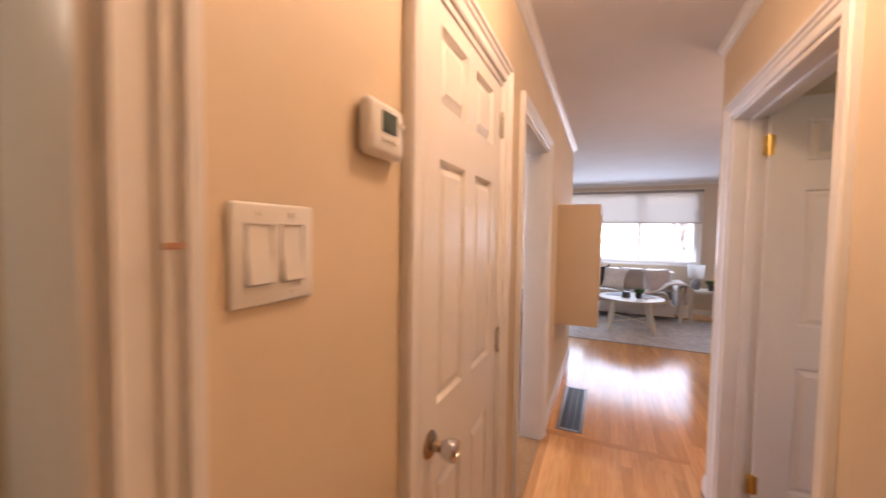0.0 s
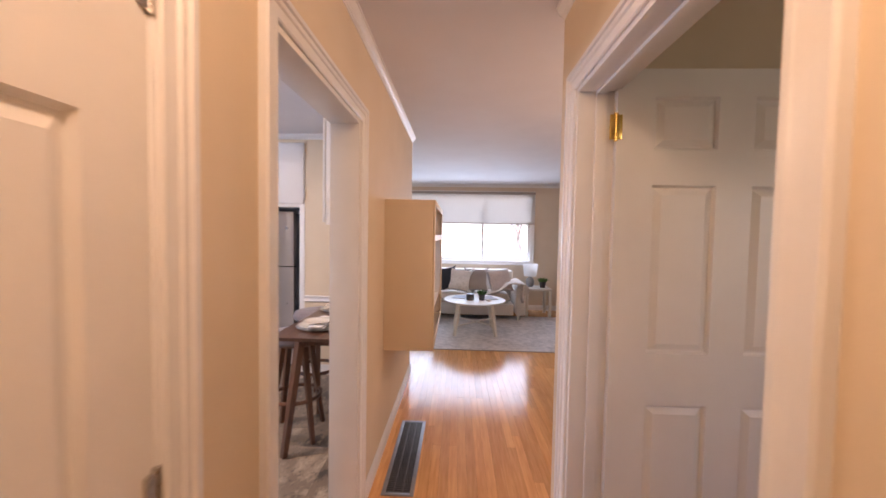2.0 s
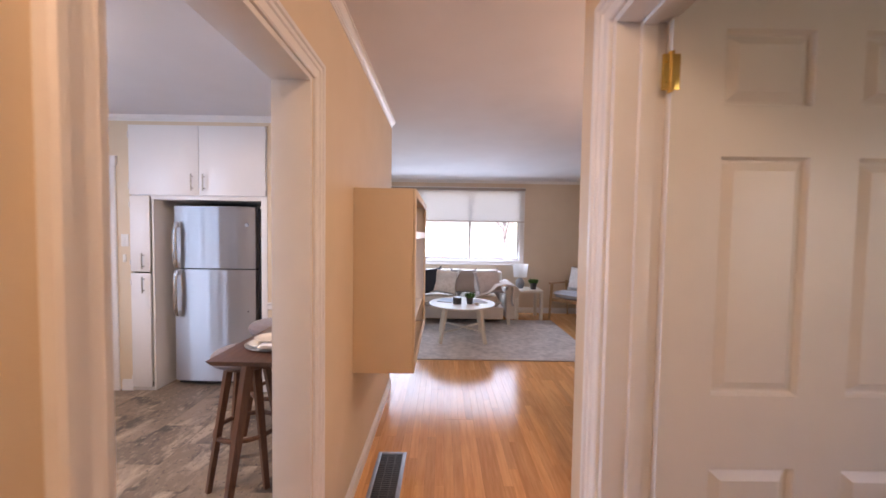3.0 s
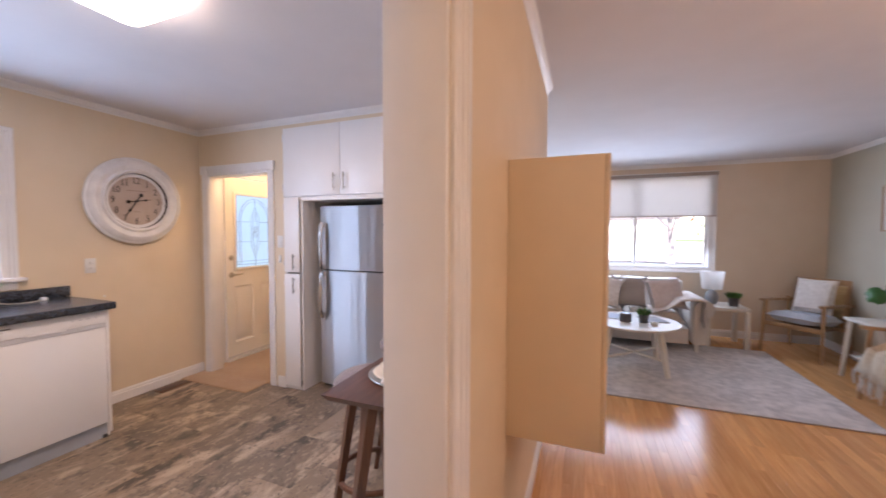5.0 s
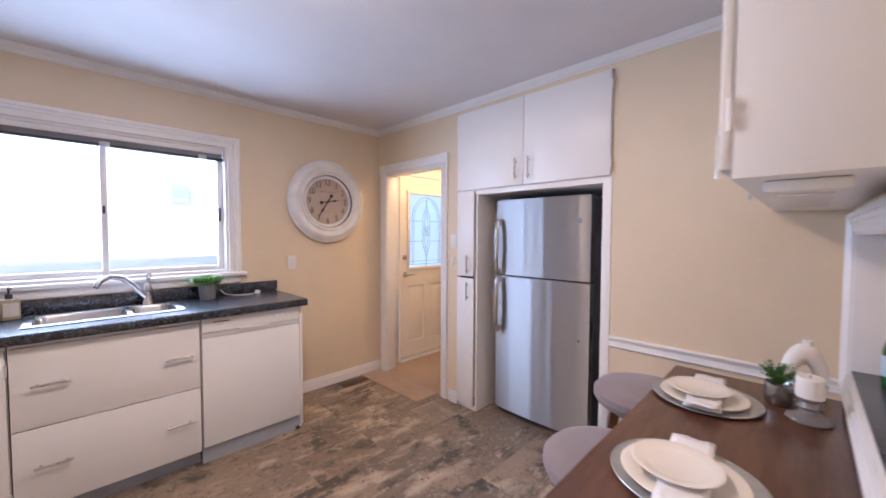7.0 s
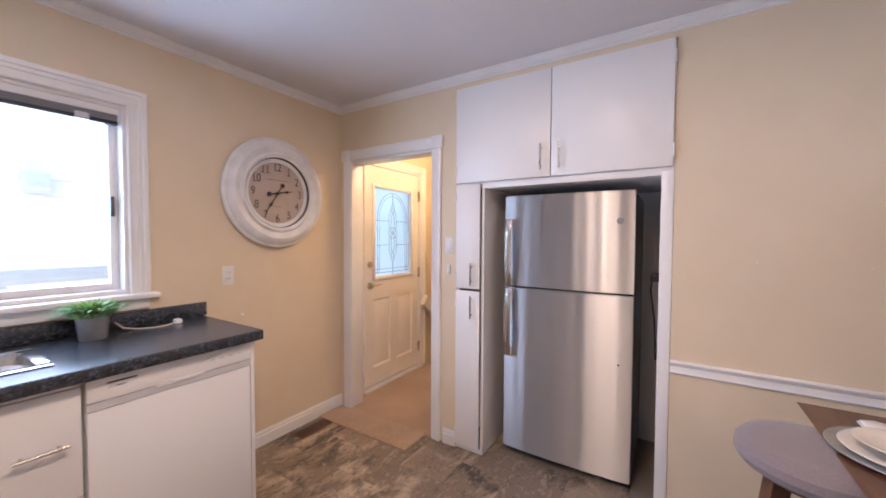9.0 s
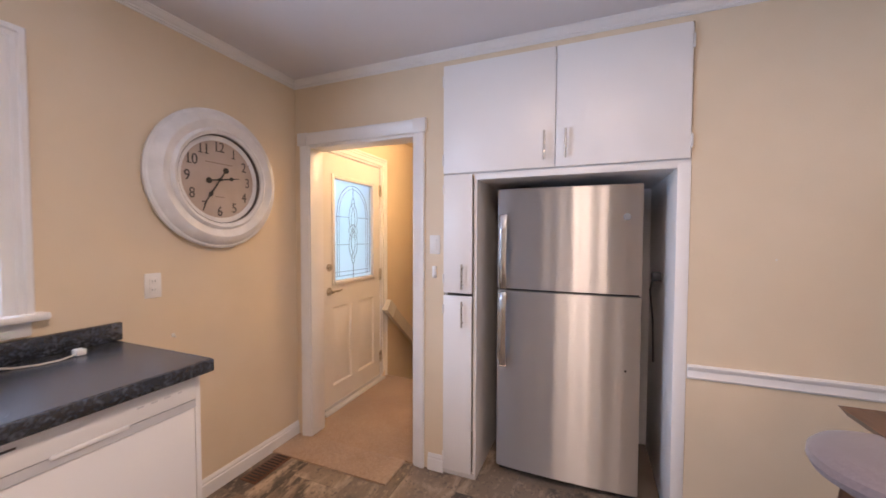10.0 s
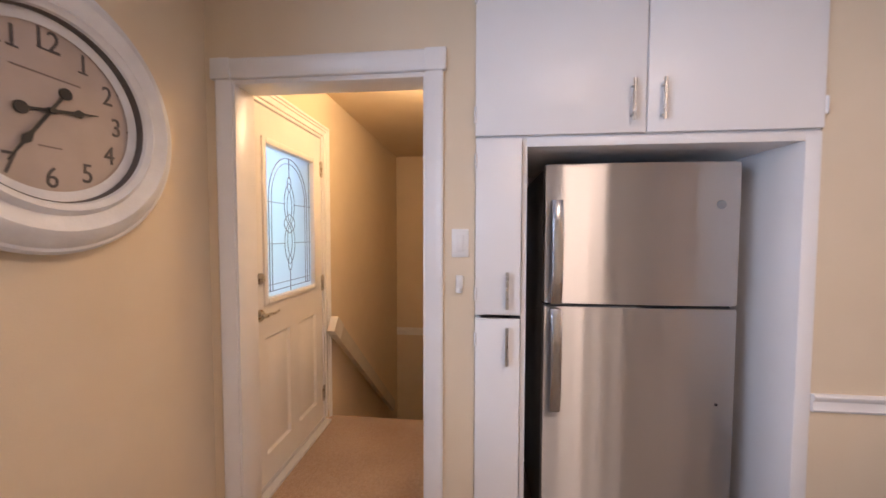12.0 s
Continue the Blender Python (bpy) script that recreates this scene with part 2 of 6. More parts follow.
IVORY = mat("ivory_cloth", (0.80, 0.77, 0.74), (0.62, 0.585, 0.55), 0.9, scale=26, bump=0.4, bscale=300)
TAUPE = mat("taupe_cloth", (0.40, 0.35, 0.315), (0.35, 0.305, 0.275), 0.9, scale=60, bump=0.3, bscale=400)
BLUSH = mat("blush_cloth", (0.62, 0.54, 0.51), (0.52, 0.44, 0.41), 0.9, scale=30, bump=0.4, bscale=300)
THROW = mat("knit_throw", (0.72, 0.65, 0.60), (0.58, 0.50, 0.45), 0.95, scale=45, bump=0.8, bscale=220)
STRAW = mat("woven_straw", (0.62, 0.47, 0.26), (0.44, 0.31, 0.15), 0.85, scale=60, bump=0.8, bscale=240)
SEATPAD = mat("mauve_seat_cloth", (0.235, 0.19, 0.20), (0.195, 0.155, 0.165), 0.9, scale=160, bump=0.35, bscale=700, sheen=0.35, wide=0.02)
BLUEPAD = mat("pale_blue_cloth", (0.52, 0.57, 0.65), (0.45, 0.50, 0.58), 0.9, scale=90, bump=0.3, bscale=400)
PORCELAIN = mat("cream_porcelain", (0.80, 0.75, 0.68), (0.77, 0.72, 0.65), 0.16, scale=12, coat=0.3)
CHARGER = mat("silver_charger", (0.50, 0.51, 0.51), (0.40, 0.41, 0.41), 0.34, 0.65, scale=30)
NAPKIN = mat("white_napkin", (0.84, 0.82, 0.81), (0.78, 0.76, 0.76), 0.9, scale=70, bump=0.4, bscale=420)
GALV = mat("grey_pot", (0.30, 0.31, 0.33), (0.22, 0.23, 0.25), 0.45, 0.4, scale=22, bump=0.1)
SILVERPOT = mat("mercury_pot", (0.62, 0.61, 0.60), (0.42, 0.41, 0.40), 0.22, 0.9, scale=40, bump=0.5, bscale=60)
WAX = mat("white_wax", (0.86, 0.84, 0.80), (0.82, 0.80, 0.76), 0.4, scale=12)
SMOKE = mat("smoky_glass_foot", (0.26, 0.235, 0.22), (0.20, 0.18, 0.17), 0.14, 0.2, scale=12, coat=0.5)
CERAMIC_W = mat("white_ceramic", (0.82, 0.80, 0.79), (0.76, 0.74, 0.73), 0.4, scale=10, bump=0.2, bscale=40)
DARKCER = mat("dark_ceramic", (0.05, 0.048, 0.05), (0.09, 0.085, 0.09), 0.3, scale=12)
LEAF = mat("green_leaf", (0.085, 0.22, 0.045), (0.05, 0.13, 0.025), 0.5, scale=20, vary=0.3, island=True)
LEAF_L = mat("light_green_leaf", (0.30, 0.52, 0.22), (0.17, 0.36, 0.11), 0.5, scale=20, vary=0.3, island=True)
LEAF_B = mat("monstera_leaf", (0.035, 0.15, 0.035), (0.02, 0.09, 0.02), 0.4, scale=10)
SOIL = mat("potting_soil", (0.05, 0.035, 0.025), (0.03, 0.02, 0.015), 0.95, scale=60, bump=0.8)
CLOCKW = mat("worn_white_frame", (0.80, 0.79, 0.80), (0.68, 0.67, 0.68), 0.42, scale=14, bump=0.25, bscale=60, wide=0.3)
CLOCKF = mat("aged_dial", (0.50, 0.41, 0.36), (0.43, 0.345, 0.295), 0.55, scale=9, wide=0.3)
INK = mat("black_ink", (0.02, 0.018, 0.018), (0.03, 0.027, 0.027), 0.5)
NUMERAL = mat("dark_grey_numerals", (0.075, 0.062, 0.058), (0.11, 0.09, 0.085), 0.5, scale=30)
FAINT = mat("faded_ink", (0.25, 0.19, 0.165), (0.22, 0.17, 0.15), 0.6)
SOAPB = mat("soap_label_paper", (0.36, 0.30, 0.20), (0.28, 0.23, 0.15), 0.6, scale=20)
MATBOARD = mat("picture_paper", (0.80, 0.78, 0.76), (0.76, 0.74, 0.72), 0.7)
GREYINK = mat("grey_print", (0.36, 0.35, 0.36), (0.28, 0.27, 0.28), 0.8, scale=30)
TANINK = mat("beige_print", (0.58, 0.52, 0.47), (0.50, 0.44, 0.39), 0.8, scale=30)
BOTTLE = mat("green_bottle_glass", (0.02, 0.16, 0.05), (0.015, 0.12, 0.04), 0.08, coat=0.5)
LABELC = mat("pale_blue_label", (0.50, 0.66, 0.80), (0.42, 0.58, 0.72), 0.5)
CORD = mat("pale_cord", (0.60, 0.54, 0.45), (0.52, 0.46, 0.38), 0.5)
REGM = mat("register_metal", (0.10, 0.085, 0.075), (0.07, 0.06, 0.055), 0.4, 0.5, scale=30)
BLINDM = mat("blind_grey", (0.22, 0.22, 0.24), (0.17, 0.17, 0.19), 0.5)
SIDING = mat("pale_siding", (0.68, 0.72, 0.76), (0.64, 0.68, 0.72), 0.6, scale=5)
GRASS = mat("lawn", (0.10, 0.17, 0.05), (0.06, 0.11, 0.03), 0.9, scale=3, bump=0.5, bscale=60)
ASPHALT = mat("asphalt", (0.055, 0.055, 0.058), (0.04, 0.04, 0.043), 0.85, scale=40, bump=0.3)
BARK = mat("bark", (0.24, 0.23, 0.24), (0.17, 0.16, 0.17), 0.9, scale=12, bump=0.6, bscale=30)
REDLEAF = mat("red_leaves", (0.32, 0.06, 0.04), (0.20, 0.045, 0.03), 0.6, vary=0.3, island=True)
ROOFM = mat("roof_shingle", (0.12, 0.11, 0.11), (0.08, 0.075, 0.075), 0.9, scale=20, bump=0.4)
FENCEW = mat("grey_fence_wood", (0.54, 0.66, 0.74), (0.46, 0.58, 0.66), 0.7, scale=8, stretch=(6, 0.7, 6))
PALE_VENT = mat("pale_vent_paint", (0.52, 0.62, 0.64), (0.46, 0.56, 0.58), 0.5)
FRINGED = mat("cream_fringed_throw", (0.70, 0.58, 0.43), (0.54, 0.42, 0.29), 0.95, scale=38, bump=0.8, bscale=160, sheen=0.2)
BAREWOOD = mat("bare_wood", (0.58, 0.32, 0.21), (0.50, 0.26, 0.16), 0.7)
SLATE = slate("slate_vinyl")
# Pale tone put into the outdoor ground to stand for glare.
PALE_GROUND = mat("pale_ground", (0.52, 0.50, 0.47), (0.44, 0.42, 0.39), 0.85, scale=2, bump=0.3, bscale=60)
# Pale grey put on panes and door opposite to stand for glare.
WASHED_OUT = mat("washed_out_grey", (0.40, 0.42, 0.45), (0.34, 0.36, 0.39), 0.15)
GLASS = pane_glass("clear_glass")
LEADED = frosted("textured_door_glass", (0.56, 0.72, 0.82))
SHADE = cloth_shade("white_window_shade", (0.80, 0.78, 0.76))
LAMPSHADE = cloth_shade("white_lamp_shade", (0.82, 0.80, 0.78))
OPAL = glowing("opal_lamp_glass", (1.0, 0.90, 0.78), 1.5)

# ---------------------------------------------------------------- mesh helpers


def box(bm, x0, x1, y0, y1, z0, z1, bev=0.0, seg=2):
    m = Matrix.Translation(((x0 + x1) / 2, (y0 + y1) / 2, (z0 + z1) / 2)) @ Matrix.Diagonal((abs(x1 - x0), abs(y1 - y0), abs(z1 - z0), 1))
    vs = bmesh.ops.create_cube(bm, size=1, matrix=m)["verts"]
    if bev:
        bmesh.ops.bevel(bm, geom=list({e for v in vs for e in v.link_edges}), offset=bev, segments=seg, profile=0.5, affect="EDGES")
    return bm


def boxed(*a, **k):
    return box(bmesh.new(), *a, **k)


def rod(bm, p0, p1, r0, r1=None, seg=12):
    p0, p1 = Vector(p0), Vector(p1)
    d = p1 - p0
    m = Matrix.Translation((p0 + p1) / 2) @ d.to_track_quat("Z", "Y").to_matrix().to_4x4()
    bmesh.ops.create_cone(bm, cap_ends=True, segments=seg, radius1=r0, radius2=r0 if r1 is None else r1, depth=d.length, matrix=m)
    return bm


def beam(bm, p0, p1, w, h, w1=None, h1=None):
    """A straight bar of rectangular section, tapering to w1 x h1."""
    p0, p1 = Vector(p0), Vector(p1)
    q = (p1 - p0).to_track_quat("Z", "Y").to_matrix()
    vs = []
    for p, a, b in ((p0, w, h), (p1, w1 or w, h1 or h)):
        vs.append([bm.verts.new(p + q @ Vector((sx * a / 2, sy * b / 2, 0))) for sx, sy in ((-1, -1), (1, -1), (1, 1), (-1, 1))])
    bm.faces.new(vs[0][::-1])
    bm.faces.new(vs[1])
    for i in range(4):
        bm.faces.new((vs[0][i], vs[0][(i + 1) % 4], vs[1][(i + 1) % 4], vs[1][i]))
    return bm


def lathe(bm, profile, seg=28, m=Matrix()):
    """Turns (radius, height) pairs round the z axis."""
    rings = []
    for r, z in profile:
        if r < 1e-5:
            rings.append([bm.verts.new(m @ Vector((0, 0, z)))])
        else:
            rings.append([bm.verts.new(m @ Vector((r * math.cos(2 * math.pi * i / seg), r * math.sin(2 * math.pi * i / seg), z))) for i in range(seg)])
    for a, b in zip(rings, rings[1:]):
        for i in range(seg):
            j = (i + 1) % seg
            if len(a) == 1 and len(b) > 1:
                bm.faces.new((a[0], b[j], b[i]))
            elif len(b) == 1 and len(a) > 1:
                bm.faces.new((a[i], a[j], b[0]))
            elif len(a) > 1:
                bm.faces.new((a[i], a[j], b[j], b[i]))
    bmesh.ops.recalc_face_normals(bm, faces=bm.faces)
    return bm


def tube(bm, pts, r, seg=8, closed=False):
    pts = [Vector(p) for p in pts]
    rings = []
    for i, p in enumerate(pts):
        a = pts[i - 1] if i or closed else p
        b = pts[(i + 1) % len(pts)] if i < len(pts) - 1 or closed else p
        q = (b - a).to_track_quat("Z", "Y").to_matrix()
        rr = r(i / max(1, len(pts) - 1)) if callable(r) else r
        rings.append([bm.verts.new(p + q @ Vector((rr * math.cos(2 * math.pi * k / seg), rr * math.sin(2 * math.pi * k / seg), 0))) for k in range(seg)])
    pairs = list(zip(rings, rings[1:])) + ([(rings[-1], rings[0])] if closed else [])
    for a, b in pairs:
        for k in range(seg):
            bm.faces.new((a[k], a[(k + 1) % seg], b[(k + 1) % seg], b[k]))
    if not closed:
        bm.faces.new(rings[0][::-1])
        bm.faces.new(rings[-1])
    return bm


def profile_run(bm, corners, profile, closed=False):
    """Extrudes a (u, v) profile along corners: each corner is (place, way of u, way of v)."""
    rings = [[bm.verts.new(Vector(p) + Vector(du) * u + Vector(dv) * v) for u, v in profile] for p, du, dv in corners]
    pairs = list(zip(rings, rings[1:])) + ([(rings[-1], rings[0])] if closed else [])
    n = len(profile)
    for a, b in pairs:
        for k in range(n):
            bm.faces.new((a[k], a[(k + 1) % n], b[(k + 1) % n], b[k]))
    if not closed:
        bm.faces.new(rings[0][::-1])
        bm.faces.new(rings[-1])
    bmesh.ops.recalc_face_normals(bm, faces=bm.faces)
    return bm


def cushion(bm, w, d, h, m=Matrix(), n=10, puff=0.35, waist=0.06):
    """A soft pad w x d, h thick in the middle, thinner at its seams."""
    grid = {}
    for s in (1, -1):
        for i in range(n + 1):
            for j in range(n + 1):
                u, v = 2 * i / n - 1, 2 * j / n - 1
                edge = abs(u) == 1 or abs(v) == 1
                t = (max(0, 1 - u ** 4) * max(0, 1 - v ** 4)) ** puff
                pinch = 1 - waist * (1 - abs(v) ** 2) * abs(u) ** 6
                pinch2 = 1 - waist * (1 - abs(u) ** 2) * abs(v) ** 6
                wob = 0.012 * noise.noise(Vector((u * 2, v * 2, s + w * 9)))
                key = (i, j, 0 if edge else s)
                if key not in grid:
                    grid[key] = bm.verts.new(m @ Vector((u * w / 2 * pinch, v * d / 2 * pinch2, (s * t * h / 2 + (0 if edge else wob)))))
        for i in range(n):
            for j in range(n):
                q = [grid.get((a, b, s)) or grid[(a, b, 0)] for a, b in ((i, j), (i + 1, j), (i + 1, j + 1), (i, j + 1))]
                bm.faces.new(q if s > 0 else q[::-1])
    return bm


def obj(name, bm, material, smooth=True):
    me = bpy.data.meshes.new(name)
    bmesh.ops.recalc_face_normals(bm, faces=bm.faces)
    bm.to_mesh(me)
    bm.free()
    me.materials.append(material)
    if smooth:
        me.shade_smooth()
        me.set_sharp_from_angle(angle=radians(35))
    return new(name, me)


def part(name, bm, material, parent, label=""):
    ob = obj(name, bm, material)
    ob.parent = parent
    return tagged(ob, label)


def thing(name, label, category, at=(0, 0, 0), turn=0, group=""):
    ob = new(name)
    ob.empty_display_size = 0.1
    ob.matrix_world = pose(*at, 0, 0, turn)
    return tagged(ob, label, category, group)


def structure(name, bm, material, label=""):
    return tagged(obj(name, bm, material), label, kind="structure")


def lettering(name, text, size, m, material, parent):
    cu = bpy.data.curves.new(name, "FONT")
    cu.body, cu.size, cu.align_x, cu.align_y, cu.extrude = text, size, "CENTER", "CENTER", 0.0008
    tmp = new(name, cu)
    me = bpy.data.meshes.new_from_object(tmp.evaluated_get(bpy.context.evaluated_depsgraph_get()))
    bpy.data.objects.remove(tmp)
    me.transform(m)
    me.materials.clear()
    me.materials.append(material)
    ob = new(name, me)
    ob.parent = parent
    return ob


# ---------------------------------------------------------------- walls, ceilings, trim
H = 2.44
KF = -0.46  # kitchen face of the hall partition


def wall(name, x0, x1, y0, y1, z0, z1, holes, material, label):
    """A wall along its longer side, with openings (start, end, bottom, top) through it: one closed skin."""
    bm = bmesh.new()
    along_x = x1 - x0 > y1 - y0
    lo, hi, f0, f1 = (x0, x1, y0, y1) if along_x else (y0, y1, x0, x1)
    cuts_a = sorted({lo, hi, *(v for a, b, _, _ in holes for v in (a, b))})
    cuts_z = sorted({z0, z1, *(v for _, _, c, d in holes for v in (max(c, z0), min(d, z1)))})
    solid = {}
    for i, (a, b) in enumerate(zip(cuts_a, cuts_a[1:])):
        for k, (c, d) in enumerate(zip(cuts_z, cuts_z[1:])):
            ma, mz = (a + b) / 2, (c + d) / 2
            solid[i, k] = not any(p < ma < q and r < mz < s for p, q, r, s in holes)
    verts = {}

    def v(i, k, s):
        if (i, k, s) not in verts:
            a, f, z = cuts_a[i], f1 if s else f0, cuts_z[k]
            verts[i, k, s] = bm.verts.new((a, f, z) if along_x else (f, a, z))
        return verts[i, k, s]
    for (i, k), full in solid.items():
        if not full:
            continue
        for s in (0, 1):
            bm.faces.new((v(i, k, s), v(i + 1, k, s), v(i + 1, k + 1, s), v(i, k + 1, s)))
        for (p, q), (e0, e1) in (((i - 1, k), ((i, k), (i, k + 1))), ((i + 1, k), ((i + 1, k), (i + 1, k + 1))), ((i, k - 1), ((i, k), (i + 1, k))), ((i, k + 1), ((i, k + 1), (i + 1, k + 1)))):
            if not solid.get((p, q)):
                bm.faces.new((v(*e0, 0), v(*e1, 0), v(*e1, 1), v(*e0, 1)))
    return structure(name, bm, material, label)


wall("wall_hall_left", KF, -0.325, -1.3, 4.41, 0, H, [(-0.83, -0.03, 0, 2.0), (0.50, 1.19, 0, 2.0), (1.555, 2.38, 0, 2.0), (3.06, 4.10, 0.89, 1.42)], PAINT, "cream painted hallway wall with doorways")
wall("wall_hall_right", 0.60, 0.74, -1.3, 2.25, 0, H, [(1.13, 2.04, 0, 2.02)], PAINT, "cream painted hallway wall with one doorway")
wall("wall_hall_back", KF, 0.74, -1.45, -1.3, 0, H, [], PAINT, "cream painted wall closing the hallway")
wall("wall_side_room_north", 0.74, 2.85, 2.11, 2.25, 0, H, [], PAINT, "cream painted wall between side room and dining corner")
# Unseen opening, added only for the side room fill lamp.
wall("wall_side_room_east", 2.85, 3.0, -1.45, 2.25, 0, H, [(-0.6, 0.6, 1.0, 2.0)], PAINT, "cream painted side room wall")
wall("wall_side_room_south", 0.74, 2.85, -1.45, -1.3, 0, H, [], PAINT, "cream painted side room wall")
wall("wall_bath_south", -2.2, KF, -1.45, -1.3, 0, H, [], LIVING_SHADED, "pale painted wall of the room off the hall")
wall("wall_bath_west", -2.35, -2.2, -1.45, 0.35, 0, H, [], LIVING_SHADED, "pale painted wall of the room off the hall")
wall("wall_kitchen_south", -3.71, KF, 0.35, 0.5, 0, H, [], PAINT, "cream painted kitchen end wall")
wall("wall_closet", -1.2, KF, 0.5, 1.36, 0, H, [], PAINT, "cream painted closet enclosure in the kitchen")
wall("wall_exterior_west", -3.91, -3.71, 0.35, 7.9, -2.7, H, [(1.53, 2.91, 1.11, 2.05), (4.52, 5.40, 0.0, 2.07)], PAINT, "cream painted outer wall with window and side door")
wall("wall_kitchen_back", -3.71, KF, 4.287, 4.41, 0, H, [(-3.60, -2.79, 0, 2.005), (-2.605, -1.40, 0, 2.362)], PAINT, "cream painted kitchen wall with doorway and fridge recess")
wall("wall_stair_east", -2.70, -2.62, 4.41, 7.9, -2.7, H, [], PAINT, "cream painted stairwell wall")
wall("wall_stair_end", -3.71, -2.70, 7.72, 7.9, -2.7, H, [], PAINT, "cream painted stairwell end wall")
wall("wall_living_west", -1.40, -1.30, 4.41, 7.84, 0, H, [], LIVING_SHADED, "beige painted living room wall")
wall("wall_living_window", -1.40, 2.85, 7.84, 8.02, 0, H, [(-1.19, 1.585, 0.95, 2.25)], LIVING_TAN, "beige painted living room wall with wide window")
# Darker than the window wall: its shade is in the colour.
wall("wall_living_east", 2.85, 3.0, 2.25, 8.02, 0, H, [], LIVING_SHADED, "beige living room side wall, shade mixed into its paint")

bm = boxed(KF, 3.0, -1.45, 8.02, H, H + 0.12)
structure("ceiling_hall_living", bm, CEIL, "white painted ceiling over hall and living room")
structure("ceiling_kitchen", boxed(-3.91, KF, 0.35, 4.41, H, H + 0.12), CEIL, "white painted kitchen ceiling")
structure("ceiling_bath", boxed(-2.35, KF, -1.45, 0.35, H, H + 0.12), CEIL, "white painted ceiling")
structure("ceiling_living_west", boxed(-1.40, KF, 4.41, 8.02, H, H + 0.12), CEIL, "white painted living room ceiling")
structure("ceiling_stairs", boxed(-3.91, -2.62, 4.41, 7.9, H - 0.04, H + 0.12), PAINT, "cream painted stairwell ceiling")
structure("roof_void", boxed(-2.62, -1.40, 4.41, 8.02, H, H + 0.12), CEIL)

# floors
structure("floor_living", boxed(-1.40, 3.0, -1.45, 8.02, -0.20, -0.008), JOINT, "dark joints under hardwood strips")
structure("floor_kitchen", boxed(-3.91, -1.40, 0.35, 4.41, -0.20, -0.006), GROUT, "dark joints under stone-look floor")
structure("floor_kitchen_east", boxed(-1.40, -0.42, 0.35, 4.41, -0.196, -0.006), GROUT)
structure("floor_bath", boxed(-2.35, -1.40, -1.45, 0.35, -0.2, -0.004), GROUT)
bm = boxed(-3.71, -2.70, 4.287, 5.47, -0.20, 0.012, bev=0.006)
box(bm, -3.70, -2.86, 4.05, 4.30, -0.02, 0.0105, bev=0.004)
structure("floor_landing_carpet", bm, CARPET, "tan short-pile carpet on the side door landing")
bm = bmesh.new()
for i in range(1, 9):
    box(bm, -3.71, -2.70, 5.445 + 0.25 * (i - 1), 5.48 + 0.25 * i, -0.195 * i - 0.2, -0.195 * i + 0.012, bev=0.008)
structure("stair_steps", bm, CARPET, "tan carpeted stairs going down")

CAS = [(0.0, 0.0), (0.0, 0.010), (0.005, 0.014), (0.010, 0.011), (0.034, 0.012), (0.038, 0.018), (0.051, 0.018), (0.055, 0.025), (0.069, 0.025), (0.074, 0.019), (0.074, 0.0)]


def door_trim(name, axis, face, out, a0, a1, top, label, parent=None):
    """Moulded casing round a doorway. axis: the wall runs along it; face: the wall's surface; out: which way the casing stands off."""
    bm = bmesh.new()

    def at(a, z):
        return (face, a, z) if axis == "y" else (a, face, z)

    def way(a, z):
        return (0, a, z) if axis == "y" else (a, 0, z)
    v = (out, 0, 0) if axis == "y" else (0, out, 0)
    profile_run(bm, [(at(a0, 0), way(-1, 0), v), (at(a0, top), way(-1, 1), v), (at(a1, top), way(1, 1), v), (at(a1, 0), way(1, 0), v)], CAS)
    return structure(name, bm, TRIM, label)


def jamb(name, axis, f0, f1, a0, a1, top, t=0.018):
    bm = bmesh.new()
    for a, b, c, d in ((a0 - 0.001, a0 + t, 0, top), (a1 - t, a1 + 0.001, 0, top), (a0 + t, a1 - t, top - t, top + 0.001)):
        box(bm, f0, f1, a, b, c, d, 0.002) if axis == "y" else box(bm, a, b, f0, f1, c, d, 0.002)
    return structure(name, bm, TRIM, "white painted door jamb")


def stop_trim(name, axis, f0, f1, a0, a1, top):
    bm = bmesh.new()
    for a, b, c, d in ((a0, a0 + 0.012, 0, top), (a1 - 0.012, a1, 0, top), (a0, a1, top - 0.012, top)):
        box(bm, f0, f1, a, b, c, d, 0.002) if axis == "y" else box(bm, a, b, f0, f1, c, d, 0.002)
    return structure(name, bm, TRIM, "white painted door stop")


jamb("trim_bath_jamb", "y", KF - 0.003, -0.322, -0.83, -0.03, 2.0)
door_trim("trim_bath_casing", "y", -0.325, 1, -0.825, -0.035, 2.003, "white moulded door casing")
jamb("trim_closet_jamb", "y", KF - 0.003, -0.322, 0.50, 1.19, 2.0)
door_trim("trim_closet_casing", "y", -0.325, 1, 0.512, 1.178, 2.003, "white moulded closet door casing")
jamb("trim_kitchen_jamb", "y", KF - 0.003, -0.322, 1.555, 2.38, 2.0)
door_trim("trim_kitchen_casing", "y", -0.325, 1, 1.553, 2.392, 2.003, "white moulded casing of the kitchen opening")
door_trim("trim_kitchen_casing_inner", "y", KF, -1, 1.553, 2.392, 2.003, "white moulded casing of the kitchen opening")
jamb("trim_side_jamb", "y", 0.597, 0.743, 1.13, 2.04, 2.02)
stop_trim("trim_side_stop", "y", 0.66, 0.70, 1.148, 2.022, 2.002)
door_trim("trim_side_casing", "y", 0.60, -1, 1.125, 2.045, 2.02, "white moulded door casing")
door_trim("trim_side_casing_inner", "y", 0.74, 1, 1.125, 2.045, 2.02, "white moulded door casing")
